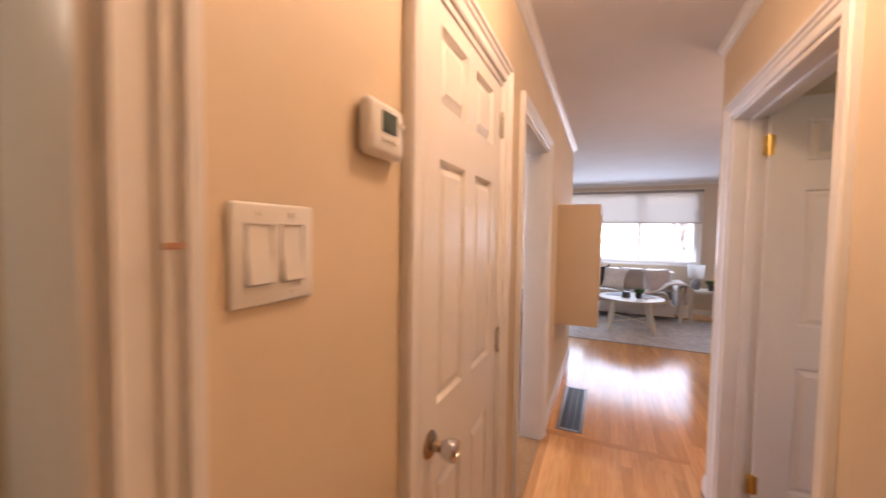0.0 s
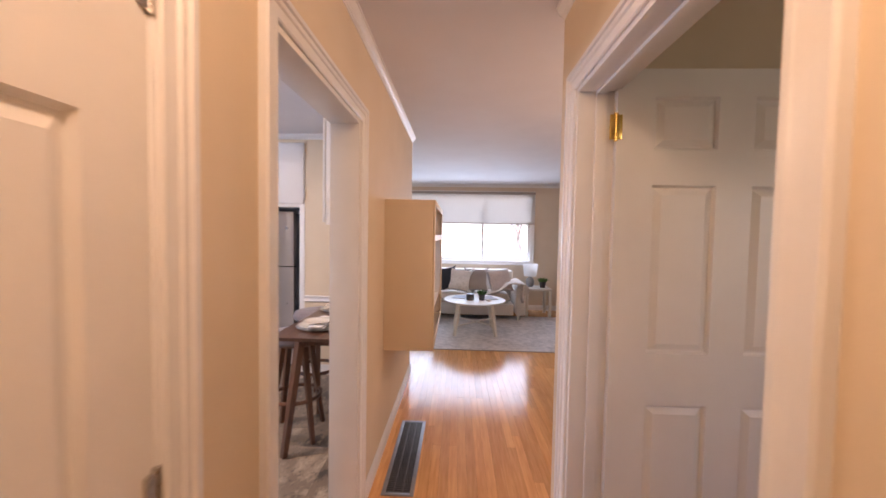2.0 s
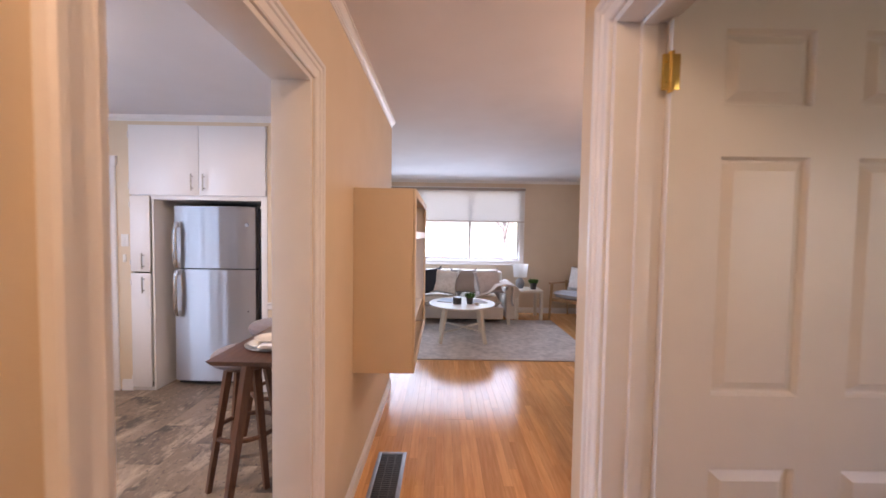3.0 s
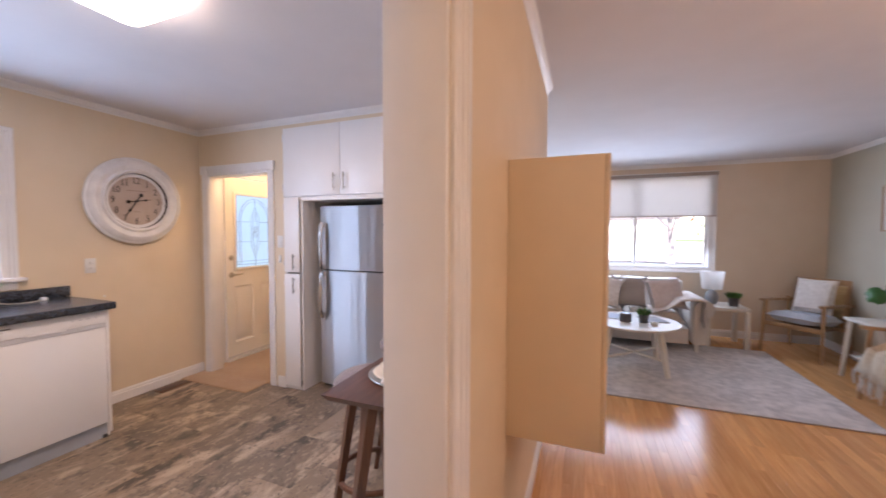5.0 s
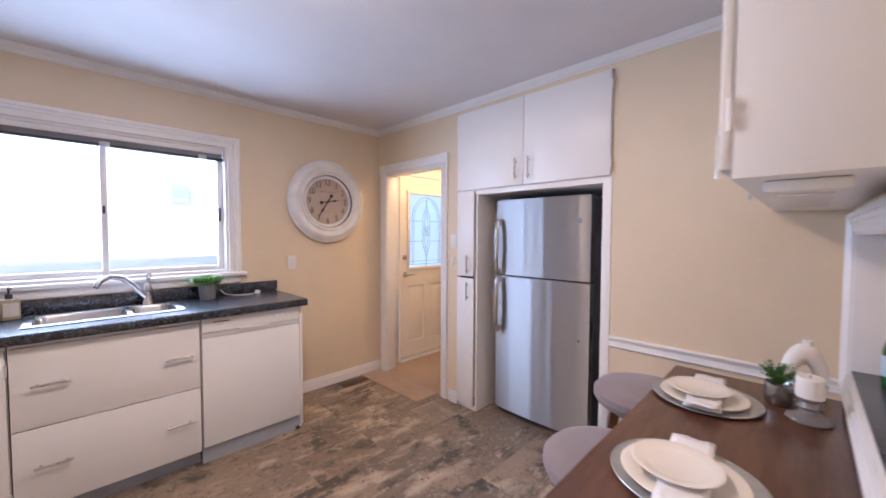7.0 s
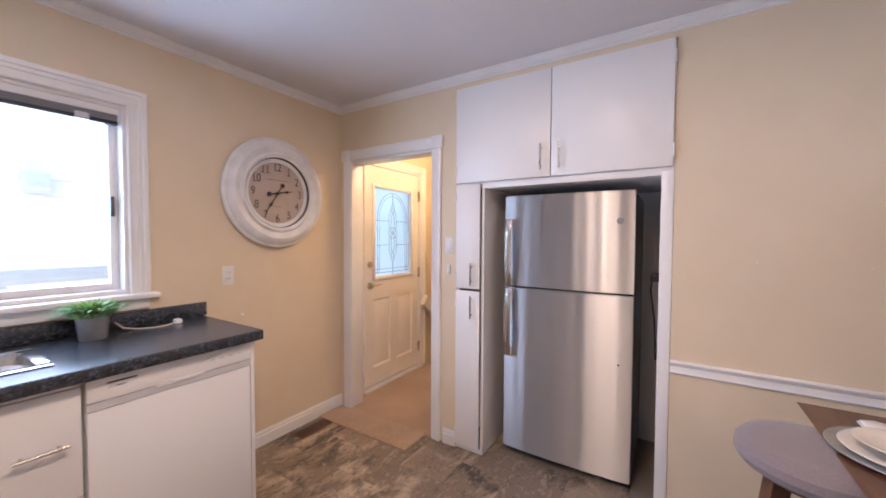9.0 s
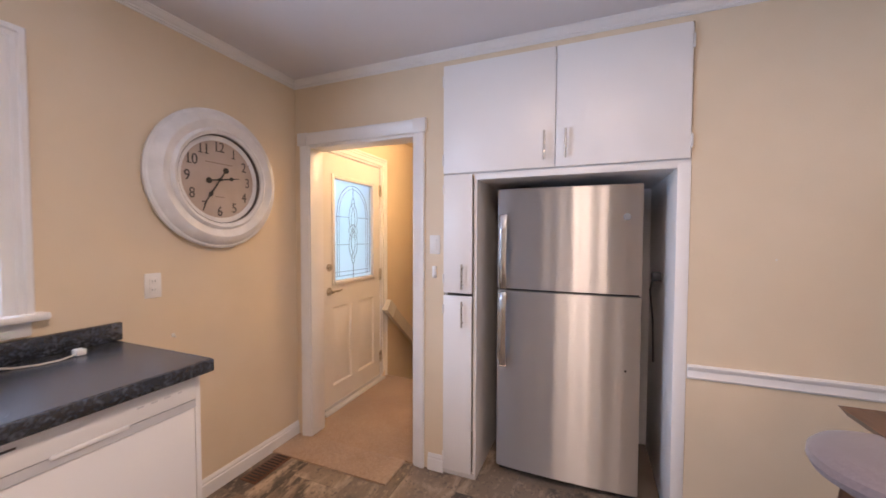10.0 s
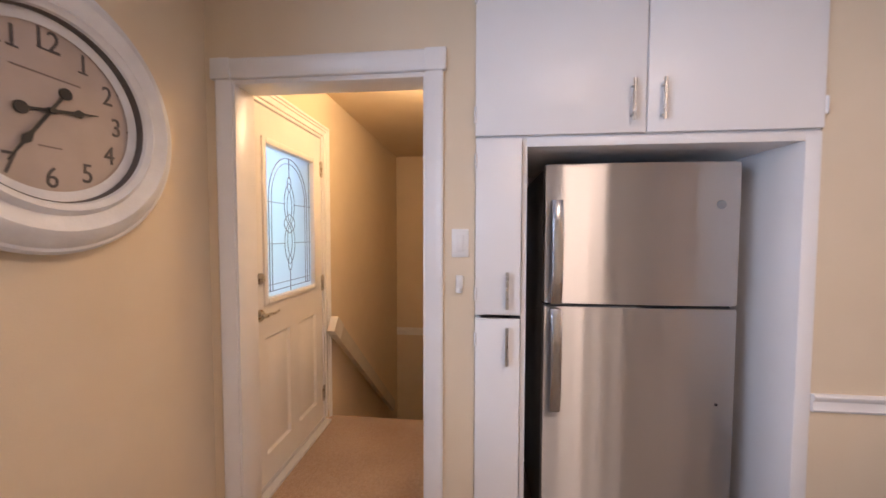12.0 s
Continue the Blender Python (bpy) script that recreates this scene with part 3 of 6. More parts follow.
jamb("trim_landing_jamb", "x", 4.284, 4.413, -3.60, -2.79, 2.005)
LEG = [(0.0, 0.0), (0.0, 0.009), (0.004, 0.012), (0.030, 0.013), (0.036, 0.017), (0.062, 0.018), (0.068, 0.014), (0.068, 0.0)]
bm = bmesh.new()
for x, s in ((-3.592, -1), (-2.798, 1)):
    profile_run(bm, [((x, 4.287, 0), (s, 0, 0), (0, -1, 0)), ((x, 4.287, 2.006), (s, 0, 0), (0, -1, 0))], LEG)
profile_run(bm, [((-3.672, 4.287, 2.0065), (0, 0, 1), (0, -1, 0)), ((-2.718, 4.287, 2.0065), (0, 0, 1), (0, -1, 0))], [(u * 1.15, w * 1.25) for u, w in LEG])
for x in (-3.674, -2.800):
    box(bm, x, x + 0.082, 4.262, 4.2865, 2.004, 2.088, 0.004)
structure("trim_landing_casing", bm, TRIM, "white moulded casing of the landing doorway with lapped head")

bm = boxed(1.47, 2.45, 2.068, 2.1098, 2.070, 2.152, 0.004)
box(bm, 1.475, 1.545, 2.085, 2.1098, 0.0, 2.0695, 0.003)
box(bm, 2.375, 2.445, 2.085, 2.1098, 0.0, 2.0695, 0.003)
structure("trim_side_room_closet", bm, TRIM, "white casing behind the open door")

BASE = [(0, 0), (0, 0.013), (0.068, 0.013), (0.073, 0.008), (0.080, 0.010), (0.088, 0.009), (0.096, 0.004), (0.10, 0.004), (0.10, 0)]
CROWN = [(0, 0), (0.040, 0), (0.040, 0.006), (0.034, 0.007), (0.030, 0.016), (0.018, 0.026), (0.012, 0.030), (0.012, 0.038), (0.007, 0.040), (0.006, 0.047), (0, 0.048)]


def baseboard(name, p0, p1, out):
    bm = bmesh.new()
    profile_run(bm, [((*p0, 0.0), (0, 0, 1), (*out, 0)), ((*p1, 0.0), (0, 0, 1), (*out, 0))], BASE)
    return structure(name, bm, TRIM, "white painted baseboard")


def crown(name, corners, closed=False):
    """Crown moulding; each corner: x, y, and the way into the room."""
    bm = bmesh.new()
    profile_run(bm, [((x, y, H), (ix, iy, 0), (0, 0, -1)) for x, y, ix, iy in corners], CROWN, closed)
    return structure(name, bm, TRIM, "white crown moulding")


for p0, p1, out in (((-0.325, 0.045), (-0.325, 0.44), (1, 0)), ((-0.325, 1.27), (-0.325, 1.49), (1, 0)), ((-0.325, 2.468), (-0.325, 4.41), (1, 0)),
                    ((0.60, -1.3), (0.60, 1.05), (-1, 0)), ((0.60, 2.122), (0.60, 2.25), (-1, 0)), ((0.60, 2.25), (2.85, 2.25), (0, 1)),
                    ((2.85, 2.25), (2.85, 7.84), (-1, 0)), ((-1.30, 7.84), (2.85, 7.84), (0, -1)), ((-1.30, 4.41), (-1.30, 7.84), (1, 0)), ((-1.30, 4.41), (-0.325, 4.41), (0, 1)),
                    ((-3.71, 3.235), (-3.71, 4.287), (1, 0)), ((-2.705, 4.287), (-2.605, 4.287), (0, -1)), ((-1.40, 4.287), (KF, 4.287), (0, -1)),
                    ((KF, 2.468), (KF, 4.287), (-1, 0)), ((-3.71, 7.72), (-2.70, 7.72), (0, -1)), ((-2.70, 4.41), (-2.70, 5.47), (-1, 0))):
    baseboard("baseboard", p0, p1, out)
crown("trim_crown_hall", [(-0.325, -1.3, 1, 0), (-0.325, 4.38, 1, 0)])
crown("trim_crown_hall_right", [(0.60, -1.3, -1, 0), (0.60, 2.25, -1, 0)])
crown("trim_crown_kitchen", [(-3.71, 0.5, 1, 1), (-3.71, 4.287, 1, -1), (KF, 4.287, -1, -1), (KF, 0.5, -1, 1)], True)
crown("trim_crown_living", [(0.60, 2.25, -0.4, 1), (2.85, 2.25, -1, 1), (2.85, 7.84, -1, -1), (-1.30, 7.84, 1, -1), (-1.30, 4.41, 1, 1), (-0.385, 4.41, 0, 1)])
RAIL = [(0, 0), (0, 0.009), (0.009, 0.015), (0.018, 0.011), (0.040, 0.011), (0.048, 0.019), (0.059, 0.021), (0.065, 0.013), (0.065, 0)]
bm = bmesh.new()
profile_run(bm, [((-1.398, 4.287, 0.748), (0, 0, 1), (0, -1, 0)), ((KF, 4.287, 0.748), (0, 0, 1), (0, -1, 0))], RAIL)
structure("trim_chair_rail", bm, TRIM, "white moulded chair rail")
structure("trim_floor_threshold", boxed(KF, -0.325, 1.574, 2.362, -0.004, 0.006, 0.003), OAK, "oak threshold strip")


# ---------------------------------------------------------------- windows
def frame_ring(bm, axis, f0, f1, a0, a1, z0, z1, w, bev=0.003):
    for a, b, c, d in ((a0, a0 + w, z0, z1), (a1 - w, a1, z0, z1), (a0 + w, a1 - w, z0, z0 + w), (a0 + w, a1 - w, z1 - w, z1)):
        box(bm, f0, f1, a, b, c, d, bev) if axis == "y" else box(bm, a, b, f0, f1, c, d, bev)
    return bm


# kitchen window: two sliding sashes, a raised blind, a sill
kw = tagged(new("window_kitchen"), "white sliding kitchen window with raised grey blind", kind="structure")
bm = bmesh.new()
v = (1, 0, 0)
profile_run(bm, [((-3.71, 1.535, 1.11), (0, -1, 0), v), ((-3.71, 1.535, 2.045), (0, -1, 1), v), ((-3.71, 2.905, 2.045), (0, 1, 1), v), ((-3.71, 2.905, 1.11), (0, 1, 0), v)],
            [(u * 1.13, w) for u, w in CAS])
part("window_casing", bm, TRIM, kw)
part("window_sill", boxed(-3.80, -3.655, 1.42, 3.02, 1.085, 1.112, 0.008), TRIM, kw)
part("window_apron", boxed(-3.709, -3.693, 1.46, 2.98, 1.03, 1.085, 0.004), TRIM, kw)
part("window_frame", frame_ring(bmesh.new(), "y", -3.90, -3.715, 1.53, 2.91, 1.11, 2.05, 0.022), TRIM, kw)
for a, b, f in ((2.20, 2.888, -3.80), (1.552, 2.235, -3.84)):
    sash = part("sash", frame_ring(bmesh.new(), "y", f - 0.015, f + 0.015, a, b, 1.132, 2.028, 0.034, 0.004), TRIM, kw)
    pane = part("pane", boxed(f - 0.003, f + 0.003, a + 0.03, b - 0.03, 1.162, 1.998), GLASS, kw)
    pane.visible_shadow = False
part("latch", boxed(-3.785, -3.768, 2.855, 2.872, 1.50, 1.60, 0.004), PLASTIC_D, kw, "dark plastic window latch")
part("latch", boxed(-3.785, -3.768, 2.208, 2.222, 1.53, 1.58, 0.004), PLASTIC_D, kw, "dark plastic window latch")
blind = thing("window_blind", "grey slatted blind raised to the window head", "blind", (-3.74, 2.22, 1.96))
part("head_rail", boxed(-0.02, 0.02, -0.66, 0.66, 0.035, 0.068, 0.004), TRIM, blind)
for i in range(6):
    part("slat", boxed(-0.022, 0.022, -0.655, 0.655, 0.004 + 0.0052 * i, 0.0078 + 0.0052 * i), BLINDM, blind)
part("bottom_rail", boxed(-0.024, 0.024, -0.657, 0.657, -0.016, 0.003, 0.004), PLASTIC_D, blind, "dark grey bottom rail")
for y in (-0.02, 0.50):
    part("cord_clip", boxed(0.0245, 0.036, y, y + 0.05, -0.018, 0.014, 0.004), APPL_GREY, blind, "pale cord clip")

# living room window: three lights, cellular shade half down
lw = tagged(new("window_living"), "wide white three-light living room window", kind="structure")
bm = bmesh.new()
v = (0, -1, 0)
profile_run(bm, [((-1.185, 7.84, 0.955), (-1, 0, -1), v), ((-1.185, 7.84, 2.245), (-1, 0, 1), v), ((1.58, 7.84, 2.245), (1, 0, 1), v), ((1.58, 7.84, 0.955), (1, 0, -1), v)], CAS, True)
part("window_casing", bm, TRIM, lw)
part("window_frame", frame_ring(bmesh.new(), "x", 7.842, 8.015, -1.19, 1.585, 0.95, 2.25, 0.022), TRIM, lw)
for i in range(3):
    a = -1.168 + i * 0.910
    part("sash", frame_ring(bmesh.new(), "x", 7.92, 7.955, a, a + 0.912, 0.972, 2.228, 0.026, 0.004), TRIM, lw)
    pane = part("pane", boxed(a + 0.02, a + 0.89, 7.935, 7.941, 0.99, 2.21), GLASS, lw)
    pane.visible_shadow = False
shade = thing("pleated_blind", "white pleated window shade half lowered", "blind", (0.2, 7.80, 1.68))
part("head_rail", boxed(-1.45, 1.45, -0.03, 0.018, 0.575, 0.62, 0.006), TAUPE, shade, "brownish head rail")
n = 30
for a, b in ((-1.43, -0.475), (-0.47, 0.442), (0.447, 1.43)):
    bm = bmesh.new()
    rows = [[bm.verts.new((x, 0.004 if k % 2 else 0.0005, 0.02 + 0.555 * k / n)) for x in (a, b)] for k in range(n + 1)]
    for p, q in zip(rows, rows[1:]):
        bm.faces.new((p[0], p[1], q[1], q[0]))
    part("pleated_cloth", bm, SHADE, shade)
part("bottom_rail", boxed(-1.44, 1.44, -0.014, 0.016, 0.0, 0.02, 0.004), BLUSH, shade, "pinkish bottom rail")


# ---------------------------------------------------------------- doors
def panel_door(owner, w, h, t, cols, rows, lip=0.015):
    """A moulded door leaf in local x (width), y (thickness), z. cols, rows: the spans of its sunk panels."""
    xs, zs = [0.0], [0.0]
    for a, b in cols:
        xs += [a, b]
    for a, b in rows:
        zs += [a, b]
    xs, zs = xs + [w], zs + [h]
    bm = bmesh.new()
    for i in range(0, len(xs) - 1):
        if i % 2 == 0:
            box(bm, xs[i], xs[i + 1], -t / 2, t / 2, 0, h)
        else:
            for k in range(0, len(zs) - 1, 2):
                box(bm, xs[i], xs[i + 1], -t / 2, t / 2, zs[k], zs[k + 1])
    leaf = part("leaf", bm, DOORP, owner)
    for a, b in cols:
        for c, d in rows:
            bm = bmesh.new()
            for s in (-1, 1):
                steps = ((0.0, t / 2 - 0.0005), (0.007, t / 2 - lip), (0.013, t / 2 - lip), (0.036, t / 2 - 0.002))
                loops = [[bm.verts.new((x, s * dep, z)) for x, z in ((a + i, c + i), (b - i, c + i), (b - i, d - i), (a + i, d - i))] for i, dep in steps]
                for p, q in zip(loops, loops[1:]):
                    for k in range(4):
                        bm.faces.new((p[k], p[(k + 1) % 4], q[(k + 1) % 4], q[k]))
                bm.faces.new(loops[-1])
            pn = obj("panel", bm, DOORP, False)
            pn.parent = owner
    return leaf


def hinge(owner, x, y, z, material, label, h=0.10):
    bm = boxed(x - 0.022, x + 0.022, y - 0.004, y + 0.004, z - h / 2, z + h / 2, 0.001)
    rod(bm, (x, y, z - h / 2 - 0.006), (x, y, z + h / 2 + 0.006), 0.0075, seg=10)
    for k in (-0.6, 0.6):
        rod(bm, (x - 0.013, y - 0.006, z + k * h / 2), (x - 0.013, y + 0.006, z + k * h / 2), 0.0035, seg=8)
    return part("hinge", bm, material, owner, label)


def knob(owner, x, y, z, s, material=BRONZE):
    """A round door knob that stands off towards s along y."""
    m = Matrix.Translation((x, y, z)) @ pose(0, 0, 0, 90 if s < 0 else -90)
    rose = part("rose", lathe(bmesh.new(), [(0, 0), (0.033, 0), (0.033, 0.004), (0.026, 0.010), (0.013, 0.013), (0.011, 0.03), (0, 0.03)], 24, m), material, owner, "round metal rose")
    part("knob", lathe(bmesh.new(), [(0, 0.028), (0.014, 0.028), (0.019, 0.036), (0.025, 0.05), (0.0275, 0.062), (0.025, 0.070), (0.012, 0.072), (0.011, 0.069), (0, 0.069)], 24, m), CHROME, rose, "faceted satin metal knob")


SIX_ROWS = ((0.22, 0.815), (1.01, 1.635), (1.765, 1.955))
d1 = thing("door_side_room", "white six-panel interior door standing open", "door", (0.730, 2.012, 0.02))
panel_door(d1, 0.85, 2.055, 0.035, ((0.135, 0.365), (0.49, 0.72)), SIX_ROWS)
for z in (0.22, 1.845):
    hinge(d1, -0.002, -0.016, z, BRASS, "polished brass butt hinge", 0.09)
knob(d1, 0.785, -0.018, 0.93, -1)
knob(d1, 0.785, 0.018, 0.93, 1)
d2 = thing("door_closet", "closed white six-panel closet door", "door", (-0.345, 0.520, 0.010), 90)
panel_door(d2, 0.650, 1.968, 0.035, ((0.105, 0.285), (0.367, 0.547)), ((0.21, 0.80), (0.995, 1.603), (1.735, 1.92)))
for z in (0.22, 1.02, 1.83):
    hinge(d2, 0.652, -0.0205, z, NICKEL, "satin nickel hinge", 0.085)
knob(d2, 0.066, -0.018, 0.915, -1)

# side entrance door with leaded light
d3 = thing("door_entrance", "white panelled entrance door with leaded glass light", "door", (-3.73, 4.56, 0.03), 90)
W3, H3, T3 = 0.80, 2.01, 0.044
GX0, GX1, GZ0, GZ1 = 0.105, 0.695, 0.985, 1.845
bm = bmesh.new()
for a, b, c, d in ((0, GX0, 0, H3), (GX1, W3, 0, H3), (GX0, GX1, GZ1, H3), (GX0, GX1, 0.80, GZ0), (GX0, GX1, 0, 0.17), (0.35, 0.45, 0.17, 0.80)):
    box(bm, a, b, -T3 / 2, T3 / 2, c, d)
part("leaf", bm, DOORP, d3)
for a, b in ((GX0, 0.35), (0.45, GX1)):
    bm = bmesh.new()
    for s in (-1, 1):
        loops = [[bm.verts.new((x, s * dep, z)) for x, z in ((a + i, 0.17 + i), (b - i, 0.17 + i), (b - i, 0.80 - i), (a + i, 0.80 - i))]
                 for i, dep in ((0, 0.0215), (0.012, 0.010), (0.03, 0.010), (0.05, 0.019))]
        for p, q in zip(loops, loops[1:]):
            for k in range(4):
                bm.faces.new((p[k], p[(k + 1) % 4], q[(k + 1) % 4], q[k]))
        bm.faces.new(loops[-1])
    part("panel", bm, DOORP, d3)
lite = part("light_frame", frame_ring(bmesh.new(), "x", -0.034, 0.034, GX0 - 0.012, GX1 + 0.012, GZ0 - 0.012, GZ1 + 0.012, 0.035, 0.008), DOORP, d3)
g = part("glass", boxed(GX0 + 0.02, GX1 - 0.02, -0.004, 0.004, GZ0 + 0.02, GZ1 - 0.02), LEADED, lite, "pale textured glass")
g.visible_shadow = False
cx, hw = (GX0 + GX1) / 2, (GX1 - GX0) / 2 - 0.024
lead = bmesh.new()
arch = [(cx - hw * 0.80, -0.006, GZ0 + 0.05), (cx - hw * 0.80, -0.006, GZ1 - 0.30)] + [(cx - hw * 0.80 * math.cos(a), -0.006, GZ1 - 0.30 + 0.25 * math.sin(a)) for a in np.linspace(0, math.pi, 15)] + [(cx + hw * 0.80, -0.006, GZ0 + 0.05)]
tube(lead, arch, 0.0028, 6)
tube(lead, [(cx + (x - cx) * 0.88, y, min(z, GZ1 - 0.30) + max(0, z - GZ1 + 0.30) * 0.88) for x, y, z in arch], 0.0022, 6)
for s in (-1, 1):
    tube(lead, [(cx + s * hw * 0.92, -0.006, GZ0 + 0.05), (cx + s * hw * 0.92, -0.006, GZ1 - 0.03)], 0.0022, 6)
tube(lead, [(cx - hw * 0.92, -0.006, GZ0 + 0.085), (cx + hw * 0.92, -0.006, GZ0 + 0.085)], 0.0022, 6)
tube(lead, [(cx - hw * 0.92, -0.006, GZ0 + 0.05), (cx + hw * 0.92, -0.006, GZ0 + 0.05)], 0.0028, 6)
for z in (GZ0 + 0.31, GZ0 + 0.54):
    for s in (-1, 1):
        tube(lead, [(cx + s * hw * 0.98, -0.006, z), (cx + s * 0.05, -0.006, z)], 0.0024, 6)
mz = GZ0 + 0.425
for z0, z1 in ((GZ0 + 0.02, mz - 0.27), (mz + 0.27, GZ1 - 0.05)):
    tube(lead, [(cx, -0.006, z0), (cx, -0.006, z1)], 0.0024, 6)


def lens(z, h, w, power=1.0):
    """A pointed or rounded closed loop of lead."""
    tube(lead, [(cx + w * math.copysign(abs(math.sin(a)) ** power, math.sin(a)), -0.006, z + h * math.cos(a)) for a in np.linspace(0, 2 * math.pi, 24, endpoint=False)], 0.0024, 6, True)


for sg in (-1, 1):
    lens(mz + sg * 0.235, 0.045, 0.020)
    lens(mz + sg * 0.115, 0.125, 0.058, 1.3)
    lens(mz + sg * 0.100, 0.090, 0.026, 1.3)
lens(mz, 0.055, 0.062, 1.6)
part("lead_came", lead, GALV, lite, "grey lead came pattern")
for z in (0.20, 1.0, 1.80):
    hinge(d3, W3 + 0.004, -0.024, z, NICKEL, "satin nickel hinge")
m = Matrix.Translation((0.062, -0.022, 0.93)) @ pose(0, 0, 0, 90)
lever = part("lever_rose", lathe(bmesh.new(), [(0, 0), (0.032, 0), (0.030, 0.008), (0.012, 0.012), (0.011, 0.045), (0, 0.045)], 20, m), NICKEL, d3, "satin nickel lever set")
part("lever", tube(bmesh.new(), [(0.062, -0.062, 0.93), (0.09, -0.064, 0.934), (0.13, -0.064, 0.93), (0.172, -0.062, 0.936)], lambda u: 0.010 - 0.004 * u, 10), NICKEL, lever)
m = Matrix.Translation((0.062, -0.022, 1.12)) @ pose(0, 0, 0, 90)
bolt = part("deadbolt", lathe(bmesh.new(), [(0, 0), (0.030, 0), (0.028, 0.012), (0, 0.014)], 20, m), NICKEL, d3, "satin nickel deadbolt")
part("thumb_turn", boxed(0.055, 0.069, -0.052, -0.034, 1.105, 1.135, 0.003), NICKEL, bolt)
part("door_sweep", boxed(0.0, W3, -0.030, -0.022, 0.0, 0.022, 0.002), APPL_GREY, d3, "grey door sweep")
structure("trim_entrance_threshold", boxed(-3.78, -3.66, 4.53, 5.39, 0.002, 0.028, 0.004), APPL_GREY, "grey metal door threshold")
jamb("trim_entrance_jamb", "y", -3.905, -3.707, 4.52, 5.40, 2.07)
door_trim("trim_entrance_casing", "y", -3.71, 1, 4.52, 5.40, 2.07, "white moulded entrance door casing")

# ---------------------------------------------------------------- hall fittings
sw = thing("light_switch", "white double rocker light switch on the wall", "light switch", (-0.325, 0.133, 1.405), 90)
part("plate", boxed(-0.060, 0.060, -0.007, 0.0, -0.060, 0.060, 0.004, 3), PLASTIC_W, sw)
for x in (-0.024, 0.024):
    f = part("rocker_frame", frame_ring(bmesh.new(), "x", -0.0085, -0.006, x - 0.0185, x + 0.0185, -0.0365, 0.0365, 0.002, 0.0005), APPL_GREY, sw)
    bm = bmesh.new()
    vs = [bm.verts.new((x + sx * 0.016, y, z)) for sx, y, z in ((-1, -0.007, 0.033), (1, -0.007, 0.033), (1, -0.008, 0.0), (-1, -0.008, 0.0), (1, -0.0125, -0.033), (-1, -0.0125, -0.033), (1, -0.005, -0.033), (-1, -0.005, -0.033), (1, -0.005, 0.033), (-1, -0.005, 0.033))]
    for q in ((0, 1, 2, 3), (3, 2, 4, 5), (5, 4, 6, 7), (9, 8, 1, 0), (1, 8, 6, 4, 2), (9, 0, 3, 5, 7)):
        bm.faces.new([vs[k] for k in q])
    part("rocker", bm, PLASTIC_W, f)
    for z in (-0.048, 0.048):
        part("screw", rod(bmesh.new(), (x, -0.0085, z), (x, -0.006, z), 0.003, seg=10), PLASTIC_W, sw)
th = thing("thermostat", "white wall thermostat with small grey display", "thermostat", (-0.325, 0.342, 1.605), 90)
part("housing", boxed(-0.052, 0.060, -0.030, 0.0, -0.047, 0.047, 0.016, 4), PLASTIC_W, th)
part("display", boxed(-0.018, 0.026, -0.0325, -0.029, -0.006, 0.028, 0.001), LCD, th, "dark grey-green display")
for x in (-0.012, 0.004, 0.020):
    part("button", boxed(x - 0.005, x + 0.005, -0.033, -0.029, -0.022, -0.014, 0.001), PLASTIC_W, th)
part("button", boxed(0.038, 0.050, -0.033, -0.029, 0.012, 0.020, 0.001), PLASTIC_W, th)
reg = thing("floor_register", "dark metal floor vent grille set in hardwood", "floor vent", (-0.155, 2.99, 0.001))
part("rim", box(box(box(boxed(-0.092, -0.068, -0.41, 0.41, 0, 0.006, 0.002), 0.068, 0.092, -0.41, 0.41, 0, 0.006, 0.002), -0.068, 0.068, -0.41, -0.386, 0, 0.006, 0.002), -0.068, 0.068, 0.386, 0.41, 0, 0.006, 0.002), GALV, reg, "grey painted rim")
# Flat dark plate stands for the shaded duct under the louvres.
part("well_shade", boxed(-0.068, 0.068, -0.386, 0.386, -0.006, 0.0005), DARKGAP, reg)
for i in range(44):
    part("louvre", boxed(-0.068, 0.068, -0.381 + i * 0.0176, -0.374 + i * 0.0176, 0.0005, 0.004), REGM, reg)
for x in (-0.025, 0.025):
    part("bar", boxed(x - 0.003, x + 0.003, -0.386, 0.386, 0.001, 0.0046), REGM, reg)

hl = thing("ceiling_lamp", "small round opal ceiling lamp in the hall", "ceiling light", (0.14, 0.66, H))
part("base", lathe(bmesh.new(), [(0, -0.001), (0.12, -0.001), (0.12, -0.03), (0, -0.03)], 28), NICKEL, hl)
dl = part("diffuser", lathe(bmesh.new(), [(0.11, -0.03), (0.13, -0.05), (0.12, -0.09), (0.07, -0.12), (0, -0.13)], 28), OPAL, hl)
dl.visible_shadow = False

# Unseen fitting made up to go with the bath fill.
bl = thing("bath_ceiling_lamp", "small opal fitting added unseen for the bath fill lamp", "ceiling light", (-1.25, -0.85, H))
part("base", lathe(bmesh.new(), [(0, -0.001), (0.11, -0.001), (0.11, -0.026), (0, -0.026)], 24), NICKEL, bl)
bg = part("diffuser", lathe(bmesh.new(), [(0.10, -0.026), (0.12, -0.05), (0.10, -0.10), (0, -0.13)], 24), OPAL, bl)
bg.visible_shadow = False

# box cupboard on the hall side of the pass-through
bx = thing("display_cupboard", "cream painted wall cupboard with open shelves", "cupboard", (-0.325, 3.0, 0.685))
BL, BD, BH = 1.15, 0.317, 1.0
part("end_panel", boxed(0.0, BD, 0.0, 0.02, 0.0, BH, 0.003), PAINT, bx)
part("end_panel", boxed(0.0, BD, BL - 0.02, BL, 0.0, BH, 0.003), TRIM, bx)
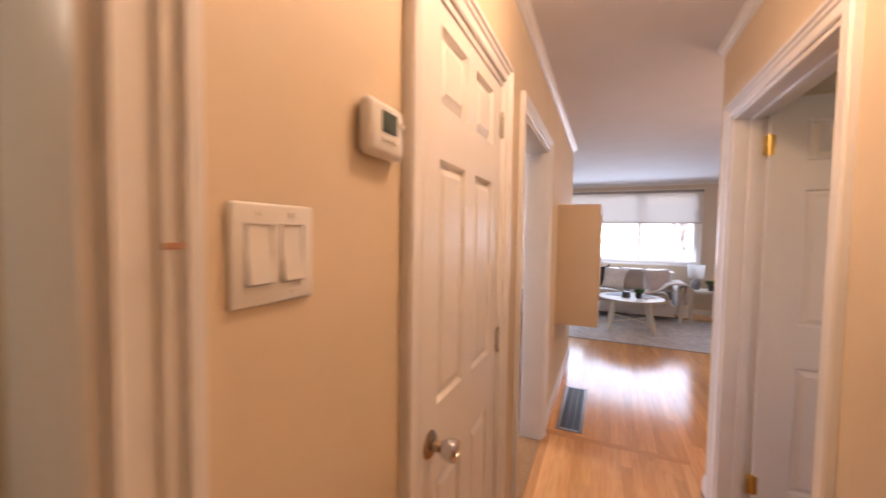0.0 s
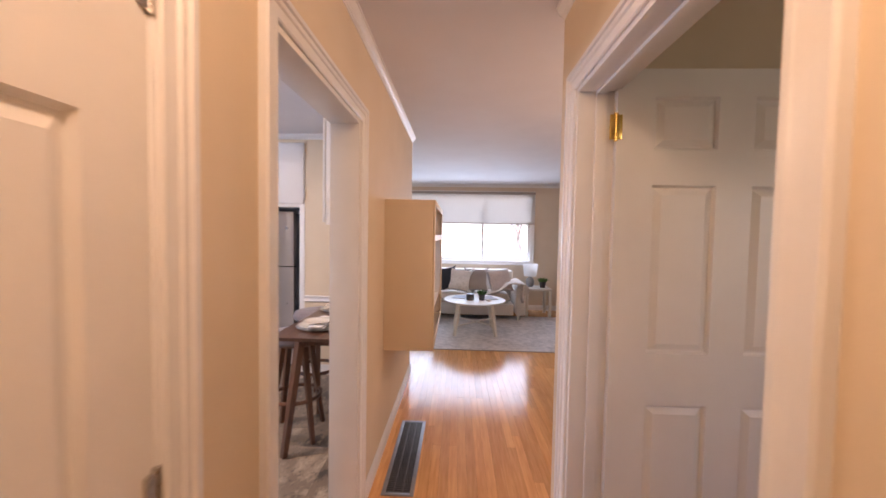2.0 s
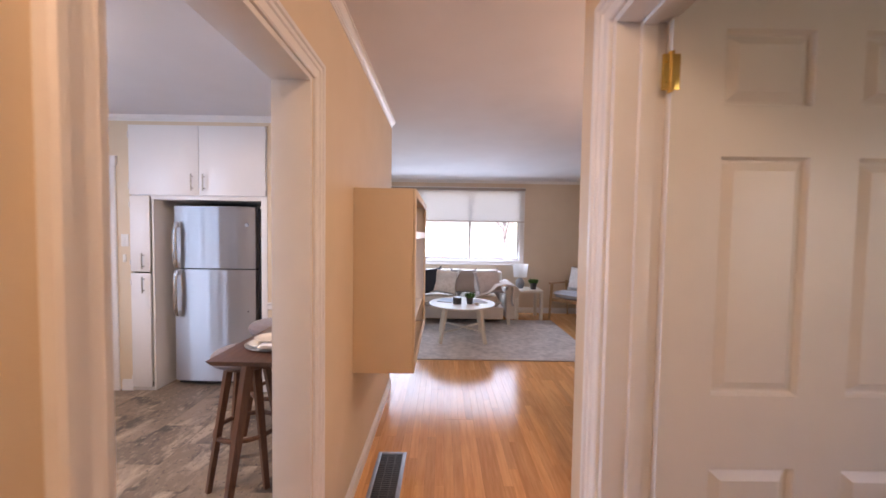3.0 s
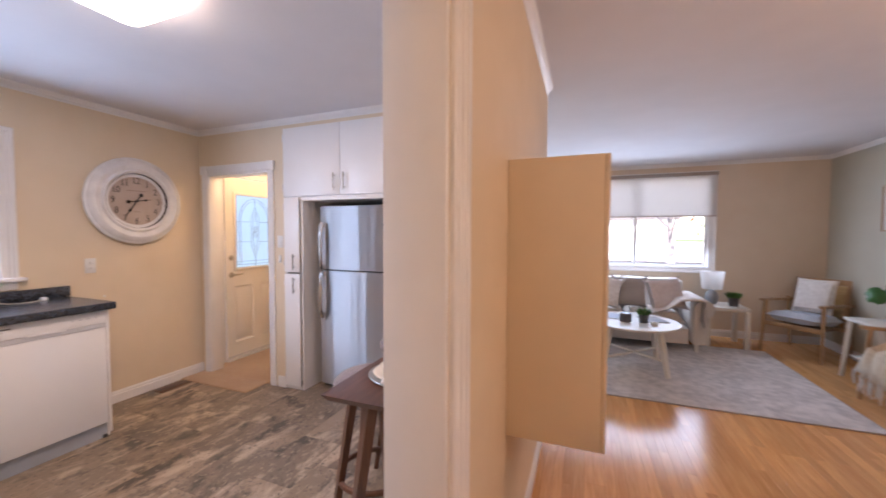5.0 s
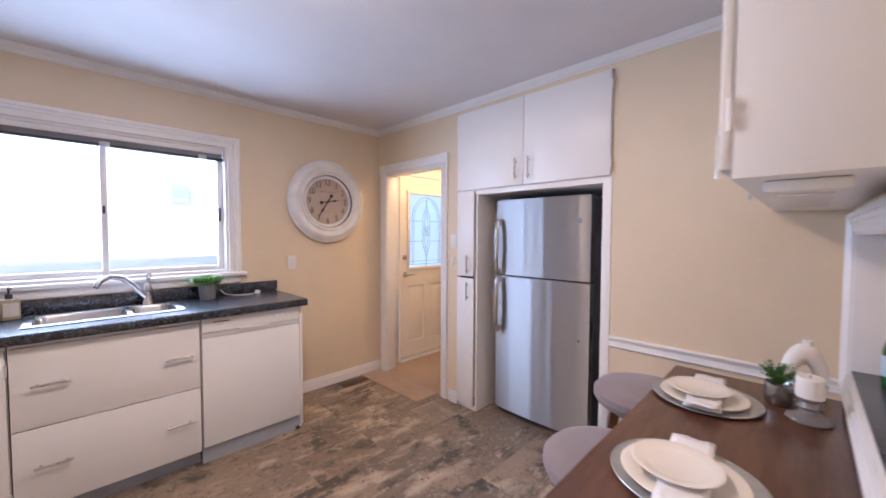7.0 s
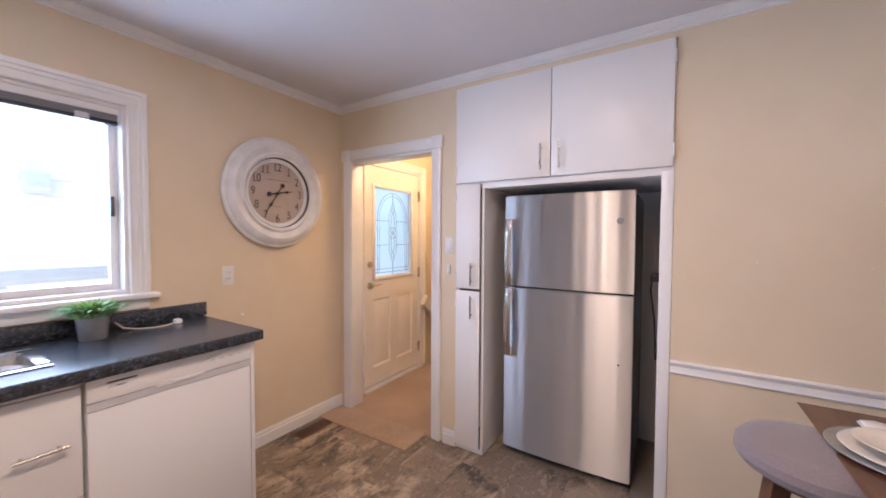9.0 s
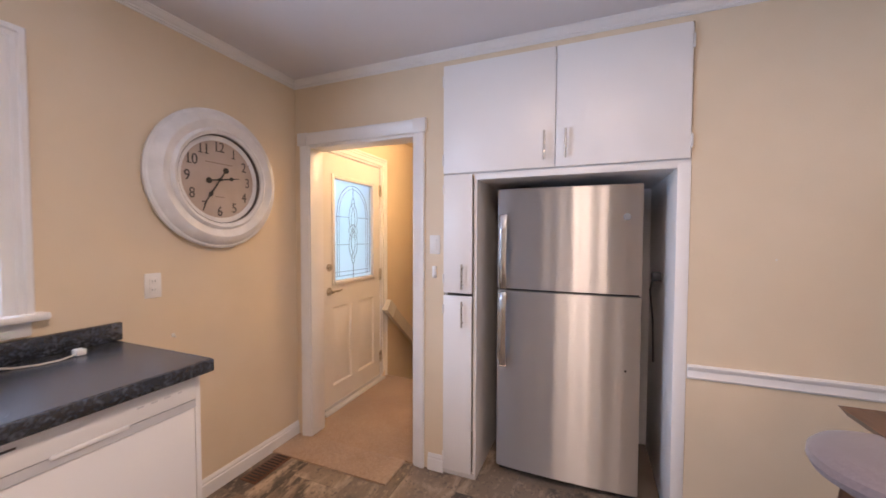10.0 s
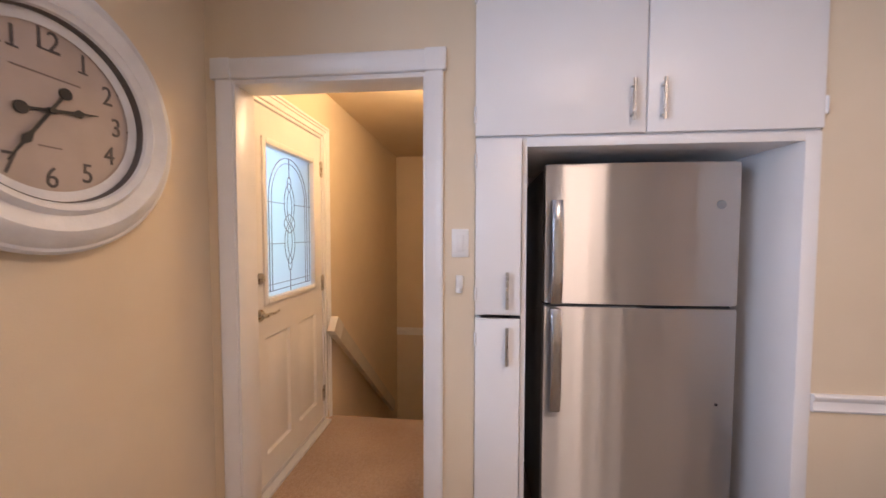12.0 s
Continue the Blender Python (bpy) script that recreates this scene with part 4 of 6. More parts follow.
part("top", boxed(0.0, BD, 0.021, BL - 0.021, BH - 0.02, BH - 0.001), PAINT, bx)
part("bottom", boxed(0.0, BD, 0.021, BL - 0.021, 0.001, 0.02), PAINT, bx)
for z in (0.195, 0.74):
    part("shelf", boxed(0.0, BD - 0.012, 0.021, BL - 0.021, z, z + 0.02, 0.002), TRIM, bx, "white shelf")
part("face_frame", box(frame_ring(bmesh.new(), "y", BD + 0.0005, BD + 0.016, 0.0, BL, 0.0, BH, 0.04, 0.003), BD + 0.0005, BD + 0.016, 0.04, BL - 0.04, 0.73, 0.77), PAINT, bx)
part("back_lower", boxed(0.001, 0.010, 0.021, BL - 0.021, 0.021, 0.19), PAINT, bx)
bt = thing("glass_bottle", "green glass bottle with a pale blue label", "bottle", (-0.372, 3.98, 0.907))
bt.scale = (0.75, 0.75, 0.75)
part("body", lathe(bmesh.new(), [(0, 0), (0.034, 0), (0.036, 0.01), (0.036, 0.15), (0.028, 0.19), (0.015, 0.22), (0.014, 0.27), (0.016, 0.275), (0.016, 0.285), (0, 0.285)], 20), BOTTLE, bt)
part("label", lathe(bmesh.new(), [(0.0365, 0.04), (0.0372, 0.042), (0.0372, 0.13), (0.0365, 0.132)], 20), LABELC, bt, "pale blue paper label")
# casing of the pass-through on the kitchen side
bm = bmesh.new()
v = (-1, 0, 0)
profile_run(bm, [((KF, 3.065, 0.895), (0, -1, -1), v), ((KF, 3.065, 1.415), (0, -1, 1), v), ((KF, 4.095, 1.415), (0, 1, 1), v), ((KF, 4.095, 0.895), (0, 1, -1), v)], CAS, True)
structure("trim_pass_through", bm, TRIM, "white casing round the pass-through")
bm = frame_ring(bmesh.new(), "y", KF - 0.003, -0.322, 3.059, 4.101, 0.889, 1.421, 0.012, 0.002)
structure("trim_pass_through_lining", bm, TRIM, "white pass-through lining")
structure("trim_pass_through_sill", boxed(KF + 0.002, -0.327, 3.073, 4.087, 0.9015, 0.907, 0.002), COUNTER, "dark laminate sill of the pass-through")

# ---------------------------------------------------------------- kitchen: fridge wall


def bar_pull(owner, a, b, off, r=0.006):
    """A bar handle from a to b on two posts that stand off by the vector off."""
    a, b, off = Vector(a), Vector(b), Vector(off)
    d = (b - a).normalized() * 0.022
    bm = rod(bmesh.new(), a + off, b + off, r, seg=12)
    for p in (a + d, b - d):
        rod(bm, p, p + off, r * 0.75, seg=10)
    return part("handle", bm, NICKEL, owner, "satin nickel bar handle")


FY = 4.287
pc = thing("fridge_cabinet", "white built-in cabinet surrounding the fridge recess", "cabinet", (-2.0, FY, 0.0))
part("side_panel", boxed(-0.604, -0.585, 0.004, 0.80, 0, 2.36), MELAMINE, pc)
part("side_panel", boxed(-0.428, -0.410, 0.004, 0.80, 0, 1.733), MELAMINE, pc)
part("back_panel", boxed(-0.584, -0.429, 0.60, 0.62, 0, 1.733), MELAMINE, pc)
part("recess_side", boxed(0.546, 0.599, -0.004, 0.80, 0, 1.733, 0.002), MELAMINE, pc)
part("recess_top", boxed(-0.4285, 0.546, 0.0, 0.80, 1.715, 1.734), MELAMINE, pc)
part("recess_back", boxed(-0.41, 0.546, 0.78, 0.80, 0, 1.715), MELAMINE, pc)
part("upper_body", boxed(-0.584, 0.599, 0.004, 0.80, 1.735, 2.358), MELAMINE, pc)
part("header_rail", boxed(-0.41, 0.599, -0.003, 0.004, 1.712, 1.745, 0.001), MELAMINE, pc)
part("floor_rail", boxed(-0.604, -0.41, 0.0, 0.02, 0.0, 0.03, 0.001), MELAMINE, pc)
for x0, x1, hx, hg in ((-0.606, 0.006, -0.045, -0.606), (0.010, 0.592, 0.058, 0.596)):
    d = part("cabinet_door", boxed(x0, x1, -0.019, -0.001, 1.752, 2.357, 0.003), MELAMINE, pc)
    bar_pull(d, (hx, -0.019, 1.79), (hx, -0.019, 1.935), (0, -0.026, 0))
    for z in (1.83, 2.27):
        part("hinge", rod(bmesh.new(), (hg, -0.020, z - 0.03), (hg, -0.020, z + 0.03), 0.005, seg=8), TRIM, d, "small painted-over hinge")
for z0, z1, h0, h1 in ((1.073, 1.742, 1.10, 1.24), (0.035, 1.058, 0.885, 1.03)):
    d = part("cabinet_door", boxed(-0.604, -0.432, -0.019, -0.001, z0, z1, 0.003), MELAMINE, pc)
    bar_pull(d, (-0.484, -0.019, h0), (-0.484, -0.019, h1), (0, -0.026, 0))
    for z in (z0 + 0.08, z1 - 0.08):
        part("hinge", rod(bmesh.new(), (-0.603, -0.020, z - 0.025), (-0.603, -0.020, z + 0.025), 0.005, seg=8), TRIM, d, "small painted-over hinge")

fr = thing("refrigerator", "stainless steel top-freezer refrigerator with long handles", "refrigerator", (-1.946, 4.41, 0.0))
part("body", boxed(-0.370, 0.370, 0.068, 0.66, 0.03, 1.66, 0.006), DARKCER, fr, "dark grey cabinet body")


def bowed_door(z0, z1):
    """A slightly bowed steel door."""
    bm = bmesh.new()
    n = 40
    pts = [(-0.373 + 0.746 * i / n, -0.014 * (1 - (2 * i / n - 1) ** 2) + 0.004 + 0.0007 * math.sin(i * 0.62 + 3 * z0) + 0.0004 * math.sin(i * 1.37 + 5 * z0)) for i in range(n + 1)]
    ring = [(-0.373, 0.062)] + pts + [(0.373, 0.062)]
    lo, hi = [[bm.verts.new((x, y, z)) for x, y in ring] for z in (z0, z1)]
    bm.faces.new(lo)
    bm.faces.new(hi[::-1])
    for k in range(len(ring)):
        j = (k + 1) % len(ring)
        bm.faces.new((lo[k], lo[j], hi[j], hi[k]))
    bmesh.ops.bevel(bm, geom=[e for e in bm.edges if abs(e.verts[0].co.z - e.verts[1].co.z) < 1e-6 and e.verts[0].co.y < 0.03 and e.verts[1].co.y < 0.03], offset=0.006, segments=2, affect="EDGES")
    return bm


def fridge_handle(owner, z0, z1):
    """A flat bowed bar that stands off the door on two end blocks."""
    bm = bmesh.new()
    n = 18
    rings = []
    for i in range(n + 1):
        u = i / n
        y, z = -0.040 - 0.022 * (1 - (2 * u - 1) ** 4), z0 + (z1 - z0) * u
        rings.append([bm.verts.new((x, yy, z)) for x, yy in ((-0.354, y + 0.010), (-0.354, y + 0.003), (-0.349, y), (-0.317, y), (-0.312, y + 0.003), (-0.312, y + 0.010))])
    for p, q in zip(rings, rings[1:]):
        for k in range(6):
            bm.faces.new((p[k], p[(k + 1) % 6], q[(k + 1) % 6], q[k]))
    bm.faces.new(rings[0][::-1])
    bm.faces.new(rings[-1])
    for a, b in ((z0 + 0.001, z0 + 0.045), (z1 - 0.045, z1 - 0.001)):
        box(bm, -0.350, -0.316, -0.040, 0.0, a, b, 0.003)
    return part("handle", bm, HANDLE, owner, "long flat satin steel handle")


for z0, z1, h0, h1 in ((1.098, 1.667, 1.10, 1.52), (0.045, 1.085, 0.655, 1.08)):
    d = part("fridge_door", bowed_door(z0, z1), STEEL, fr)
    fridge_handle(d, h0, h1)
part("gasket", boxed(-0.365, 0.365, 0.030, 0.067, 0.05, 1.66), DARKGAP, fr, "dark door gasket")
part("badge", lathe(bmesh.new(), [(0, 0), (0.018, 0), (0.016, 0.003), (0, 0.003)], 20, Matrix.Translation((0.30, -0.003, 1.50)) @ pose(0, 0, 0, 90)), GALV, fr, "small round metal badge")
# Small dark dot on the lower door.
part("dark_dot", rod(bmesh.new(), (0.305, -0.004, 0.70), (0.305, 0.004, 0.70), 0.006, seg=10), PLASTIC_D, fr)
part("kick_grille", boxed(-0.36, 0.36, 0.035, 0.06, 0.012, 0.043), PLASTIC_D, fr, "dark kick grille")
for x in (-0.30, 0.30):
    part("foot", rod(bmesh.new(), (x, 0.12, 0), (x, 0.12, 0.035), 0.02), PLASTIC_D, fr)

s2 = thing("wall_switch", "white rocker switch beside the landing doorway", "light switch", (-2.663, FY, 1.348))
part("plate", boxed(-0.033, 0.033, -0.006, 0, -0.055, 0.055, 0.003), PLASTIC_W, s2)
part("rocker", boxed(-0.015, 0.015, -0.010, -0.005, -0.032, 0.032, 0.002), PLASTIC_W, s2)
s3 = thing("wall_hook", "small white plastic holder on the wall", "wall holder", (-2.665, FY, 1.188))
part("body", boxed(-0.014, 0.014, -0.012, 0, -0.035, 0.035, 0.005), PLASTIC_W, s3)
part("tip", boxed(-0.008, 0.008, -0.020, -0.011, -0.030, -0.016, 0.003), PLASTIC_W, s3)
ol = thing("power_outlet", "white double power outlet above the counter", "outlet", (-3.71, 3.385, 1.162), 90)
part("plate", boxed(-0.036, 0.036, -0.006, 0, -0.058, 0.058, 0.003), PLASTIC_W, ol)
for z in (-0.02, 0.02):
    r = part("socket", boxed(-0.017, 0.017, -0.008, -0.005, z - 0.014, z + 0.014, 0.002), PLASTIC_W, ol)
    # Raised near-black bars imitate the shade in the socket holes.
    for x in (-0.006, 0.006):
        part("slot_shade", boxed(x - 0.001, x + 0.001, -0.0086, -0.0075, z - 0.004, z + 0.006), DARKGAP, r)
nl = thing("wall_screw_hook", "small metal hook screwed into the wall", "hook", (-3.71, 3.47, 0.905), 90)
part("plate", boxed(-0.008, 0.008, -0.003, 0, -0.006, 0.012, 0.001), PLASTIC_W, nl)
part("peg", rod(bmesh.new(), (0, 0, 0), (0, -0.02, -0.004), 0.003), PLASTIC_W, nl)

# ---------------------------------------------------------------- clock
ck = thing("wall_clock", "large round wall clock with worn white frame", "clock", (-3.71, 3.702, 1.696), 90)
ck.scale = (1.02, 1.02, 1.02)
FR = pose(0, 0, 0, 90) @ Matrix.Diagonal((1, 1, 1.35, 1))
part("frame", lathe(bmesh.new(), [(0.20, 0.0), (0.345, 0.0), (0.356, 0.010), (0.360, 0.026), (0.352, 0.032), (0.344, 0.033), (0.338, 0.038), (0.318, 0.052), (0.300, 0.056), (0.276, 0.050), (0.262, 0.046), (0.257, 0.052), (0.248, 0.056), (0.241, 0.051), (0.233, 0.050), (0.229, 0.044), (0.226, 0.030), (0.20, 0.028)], 72, FR), CLOCKW, ck)
part("dial", lathe(bmesh.new(), [(0, 0.024), (0.225, 0.024), (0.225, 0.018), (0, 0.018)], 48, FR), CLOCKF, ck, "aged pinkish beige dial")
# Dark colour on this ring imitates the shadow inside the deep frame.
part("bezel", lathe(bmesh.new(), [(0.2170, 0.0242), (0.2250, 0.025), (0.2262, 0.043), (0.2285, 0.0445), (0.2290, 0.0435)], 64, FR), NUMERAL, ck, "thin inner bezel, dark to stand for the frame's shadow")
for h in range(1, 13):
    a = radians(30 * h)
    m = Matrix.Translation((0.168 * math.sin(a), -0.0335, 0.168 * math.cos(a))) @ pose(0, 0, 0, 90)
    numeral = lettering("numeral", str(h), 0.074, m @ Matrix.Diagonal((0.84, 1, 1, 1)), NUMERAL, ck)
    if h in (1, 10, 11, 12):  # slab feet under the figure one
        lo, mid = min(v.co.z for v in numeral.data.vertices), sum(v.co.x for v in numeral.data.vertices) / len(numeral.data.vertices)
        for x in ((mid - 0.002,) if h == 1 else (mid - 0.017, mid + 0.015) if h == 11 else (mid - 0.026 if h == 10 else mid - 0.023,)):
            part("serif", boxed(x - 0.010, x + 0.012, -0.0345, -0.0325, lo, lo + 0.004), NUMERAL, ck)
for k in range(12):
    a = radians(30 * k)
    part("minute_mark", rod(bmesh.new(), (0.205 * math.sin(a), -0.0325, 0.205 * math.cos(a)), (0.205 * math.sin(a), -0.0345, 0.205 * math.cos(a)), 0.003, seg=8), INK, ck)
for z, w in ((0.085, 0.15), (-0.09, 0.05)):
    part("faded_line", boxed(-w / 2, w / 2, -0.0336, -0.0325, z - 0.002, z + 0.002), FAINT, ck, "faded line of small print")


def pointer(name, angle, length, tail, w):
    a = radians(angle)
    d, s = Vector((math.sin(a), 0, math.cos(a))), Vector((math.cos(a), 0, -math.sin(a)))
    bm = bmesh.new()
    y = Vector((0, -0.040, 0))
    outline = ((-tail, 0.35), (0.0, 0.4), (length * 0.45, 0.4), (length * 0.58, 1.1), (length * 0.68, 0.35), (length, 0.12))
    top = [bm.verts.new(y + d * t + s * w * k) for t, k in outline] + [bm.verts.new(y + d * t - s * w * k) for t, k in reversed(outline)]
    f = bm.faces.new(top)
    ex = bmesh.ops.extrude_face_region(bm, geom=[f])
    bmesh.ops.translate(bm, vec=(0, 0.002, 0), verts=[e for e in ex["geom"] if isinstance(e, bmesh.types.BMVert)])
    c = y - d * tail
    rod(bm, c + Vector((0, -0.001, 0)), c + Vector((0, 0.003, 0)), w * 1.5, seg=14)
    part(name, bm, INK, ck, "black clock pointer")


pointer("hour_pointer", 80, 0.115, 0.062, 0.010)
pointer("minute_pointer", 213, 0.165, 0.062, 0.010)
part("pivot", rod(bmesh.new(), (0, -0.046, 0), (0, -0.03, 0), 0.008, seg=14), INK, ck)

# ---------------------------------------------------------------- kitchen: counter run
CF = -3.14
ct = thing("countertop", "dark speckled laminate countertop with low backsplash", "countertop", (-3.40, 1.86, 0.905))


def c_box(bm, x0, x1, y0, y1, z0, z1, bev=0.0):
    return box(bm, x0 + 3.40, x1 + 3.40, y0 - 1.86, y1 - 1.86, z0 - 0.905, z1 - 0.905, bev)


bm = bmesh.new()
gx, gy = (-0.306, -0.20, 0.15, 0.2945), (-1.36, 0.035, 0.67, 1.367)
deck = [[[bm.verts.new((x, y, z)) for y in gy] for x in gx] for z in (0.0, 0.040)]
for i in range(3):
    for k in range(3):
        if (i, k) != (1, 1):
            for lv in deck:
                bm.faces.new((lv[i][k], lv[i + 1][k], lv[i + 1][k + 1], lv[i][k + 1]))
edge = [(i, 0) for i in range(4)] + [(3, k) for k in range(1, 4)] + [(i, 3) for i in (2, 1, 0)] + [(0, k) for k in (2, 1)]
for loop in (edge, [(1, 1), (2, 1), (2, 2), (1, 2)]):
    for (a, b), (c, d) in zip(loop, loop[1:] + loop[:1]):
        bm.faces.new((deck[0][a][b], deck[0][c][d], deck[1][c][d], deck[1][a][b]))
part("worktop", bm, COUNTER, ct)
bm = bmesh.new()
c_box(bm, -3.1055, -3.092, 0.50, 3.236, 0.898, 0.9455, 0.006)
c_box(bm, -3.70, -3.1055, 3.2275, 3.236, 0.898, 0.9455, 0.004)
part("nosing", bm, COUNTER, ct)
part("backsplash", c_box(bmesh.new(), -3.708, -3.684, 0.50, 3.252, 0.9455, 1.022, 0.005), COUNTER, ct)

sk = thing("kitchen_sink", "stainless steel double bowl drop-in sink", "sink", (-3.42, 2.212, 0.945))


def bowl(y0, y1, depth):
    bm = bmesh.new()
    loops = []
    for i, z in ((0.0, 0.002), (0.006, -0.01), (0.016, -depth + 0.02), (0.035, -depth)):
        x0, x1, a, b = -0.145 + i, 0.145 - i, y0 + i, y1 - i
        ring = []
        for cx_, cy_, s in ((x1 - 0.05, b - 0.05, 0), (x0 + 0.05, b - 0.05, 90), (x0 + 0.05, a + 0.05, 180), (x1 - 0.05, a + 0.05, 270)):
            for k in range(4):
                t = radians(s + 30 * k)
                ring.append(bm.verts.new((cx_ + 0.05 * math.cos(t), cy_ + 0.05 * math.sin(t), z)))
        loops.append(ring)
    for p, q in zip(loops, loops[1:]):
        for k in range(16):
            bm.faces.new((p[k], p[(k + 1) % 16], q[(k + 1) % 16], q[k]))
    bm.faces.new(loops[-1])
    return bm


rim = bmesh.new()
for x0, x1, y0, y1 in ((-0.19, -0.141, -0.332, 0.332), (0.141, 0.19, -0.332, 0.332), (-0.141, 0.141, -0.332, -0.296), (-0.141, 0.141, 0.296, 0.332), (-0.141, 0.141, 0.066, 0.094)):
    box(rim, x0, x1, y0, y1, 0.0005, 0.006, 0.002)
part("rim", rim, SINK, sk)
part("bowl", bowl(-0.30, 0.07, 0.17), SINK, sk)
part("bowl", bowl(0.09, 0.30, 0.13), SINK, sk)
for y in (-0.115, 0.195):
    part("drain", lathe(bmesh.new(), [(0, 0.004), (0.036, 0.004), (0.04, 0), (0, 0)], 20, Matrix.Translation((0, y, -0.168 if y < 0 else -0.128))), CHROME, sk)
fc = thing("kitchen_faucet", "chrome single-lever kitchen faucet with arched spout", "faucet", (-3.588, 2.40, 0.951))
part("base", lathe(bmesh.new(), [(0, 0), (0.034, 0), (0.032, 0.012), (0.025, 0.03), (0.023, 0.075), (0.026, 0.09), (0.024, 0.12), (0.014, 0.135), (0, 0.137)], 24), CHROME, fc)
part("spout", tube(bmesh.new(), [(0.004, -0.008, 0.045), (0.02, -0.04, 0.085), (0.036, -0.080, 0.140), (0.058, -0.125, 0.182), (0.083, -0.178, 0.196), (0.105, -0.222, 0.178), (0.117, -0.246, 0.142)], lambda u: 0.017 - 0.003 * u, 12), CHROME, fc)
part("lever", tube(bmesh.new(), [(0, 0, 0.13), (-0.002, 0.003, 0.150), (-0.003, 0.006, 0.168), (-0.004, 0.008, 0.176), (-0.006, 0.012, 0.200)], lambda u: (0.012, 0.008, 0.010, 0.017, 0.011)[min(4, int(u * 4 + 0.5))], 12), CHROME, fc)


def base_unit(y0, y1, label):
    u = thing("base_cabinet", label, "cabinet", (CF, (y0 + y1) / 2, 0.0), group="kitchen base cabinets")
    h = (y1 - y0) / 2
    part("carcass", boxed(-0.55, -0.022, -h + 0.001, h - 0.001, 0.10, 0.903), MELAMINE, u)
    part("toe_kick", boxed(-0.10, -0.06, -h + 0.001, h - 0.001, 0.0, 0.10), KICK, u, "grey toe kick")
    part("top_rail", boxed(-0.0215, -0.006, -h + 0.002, h - 0.002, 0.876, 0.903), MELAMINE, u)
    return u, h


u, h = base_unit(1.846, 2.592, "white drawer cabinet with bar handles below the sink")
for z0, z1, hz in ((0.486, 0.873, 0.69), (0.092, 0.482, 0.30)):
    d = part("drawer_front", boxed(-0.020, 0.0, -h + 0.004, h - 0.004, z0, z1, 0.003), MELAMINE, u)
    for a in (1.915, 2.42):
        bar_pull(d, (0.0, a - 2.219, hz), (0.0, a + 0.132 - 2.219, hz), (0.028, 0, 0))
for y0, y1 in ((0.502, 1.172), (1.174, 1.844)):
    u, h = base_unit(y0, y1, "white base cabinet with plain doors")
    for a, b, hy in ((-h + 0.004, -0.002, -0.05), (0.002, h - 0.004, 0.05)):
        d = part("cabinet_door", boxed(-0.020, 0.0, a, b, 0.092, 0.873, 0.003), MELAMINE, u)
        bar_pull(d, (0.0, hy, 0.64), (0.0, hy, 0.77), (0.028, 0, 0))
    for z in (0.18, 0.78):
        part("hinge", rod(bmesh.new(), (0.002, h - 0.002, z - 0.028), (0.002, h - 0.002, z + 0.028), 0.005, seg=8), TRIM, u, "small painted-over hinge")

dw = thing("dishwasher", "white dishwasher with control strip under the counter", "dishwasher", (CF, 2.895, 0.0))
part("tub", boxed(-0.55, -0.02, -0.298, 0.298, 0.10, 0.90), PLASTIC_W, dw)
part("door_panel", boxed(-0.020, 0.004, -0.296, 0.296, 0.105, 0.775, 0.006), APPL, dw)
cp = part("control_panel", boxed(-0.020, 0.010, -0.296, 0.296, 0.805, 0.892, 0.006), APPL, dw)
part("handle_recess", boxed(-0.018, 0.0075, -0.296, 0.296, 0.776, 0.804), APPL_GREY, dw, "grey grip recess")
part("grip", boxed(-0.0015, 0.013, -0.09, 0.09, 0.797, 0.812, 0.004), APPL, cp)
for y, w in ((-0.21, 0.055), (-0.20, 0.03), (0.12, 0.02), (0.16, 0.02), (0.20, 0.02), (0.24, 0.012)):
    part("button_legend", boxed(0.0098, 0.0108, y - w / 2, y + w / 2, 0.848, 0.853), APPL_GREY, cp, "small unreadable grey print")
part("print_line", boxed(0.0098, 0.0108, -0.240, -0.150, 0.864, 0.870), NUMERAL, cp, "small unreadable print")
part("toe_kick", boxed(-0.05, -0.02, -0.298, 0.298, 0.0, 0.10), KICK, dw, "blue-grey toe kick")
part("leg", boxed(-0.06, -0.01, 0.27, 0.296, 0.0, 0.02), PLASTIC_D, dw)
ep = thing("end_panel", "white cabinet end panel beside the dishwasher", "cabinet panel", (CF, 3.205, 0.0))
part("board", boxed(-0.56, -0.005, -0.008, 0.012, 0.03, 0.90, 0.002), MELAMINE, ep)
part("foot", boxed(-0.50, -0.03, -0.006, 0.010, 0.0, 0.03), MELAMINE, ep)


def grass_tuft(bm, r, h, n, spread, seed, w=0.005):
    rnd = random.Random(seed)
    for _ in range(n):
        a, q = rnd.uniform(0, 6.283), math.sqrt(rnd.random()) * r
        p = Vector((q * math.cos(a), q * math.sin(a), 0))
        lean = Vector((math.cos(a), math.sin(a), 0)) * spread * (0.3 + q / r) * rnd.uniform(0.4, 1.2)
        hh = h * rnd.uniform(0.6, 1.1)
        side = Vector((-math.sin(a), math.cos(a), 0)).lerp(Vector((rnd.uniform(-1, 1), rnd.uniform(-1, 1), 0)), 0.6).normalized() * w
        mid, tip = p + lean * 0.35 + Vector((0, 0, hh * 0.6)), p + lean + Vector((0, 0, hh * (1 - 0.25 * lean.length / max(spread, 1e-4))))
        v = [bm.verts.new(c) for c in (p - side * 0.7, p + side * 0.7, mid + side, mid - side, tip)]
        bm.faces.new((v[0], v[1], v[2], v[3]))
        bm.faces.new((v[3], v[2], v[4]))
    return bm


def potted(name, label, at, r, ph, pot_mat, leaf_mat, h, n, spread, seed, group="", w=0.005):
    t = thing(name, label, "potted plant", at, group=group)
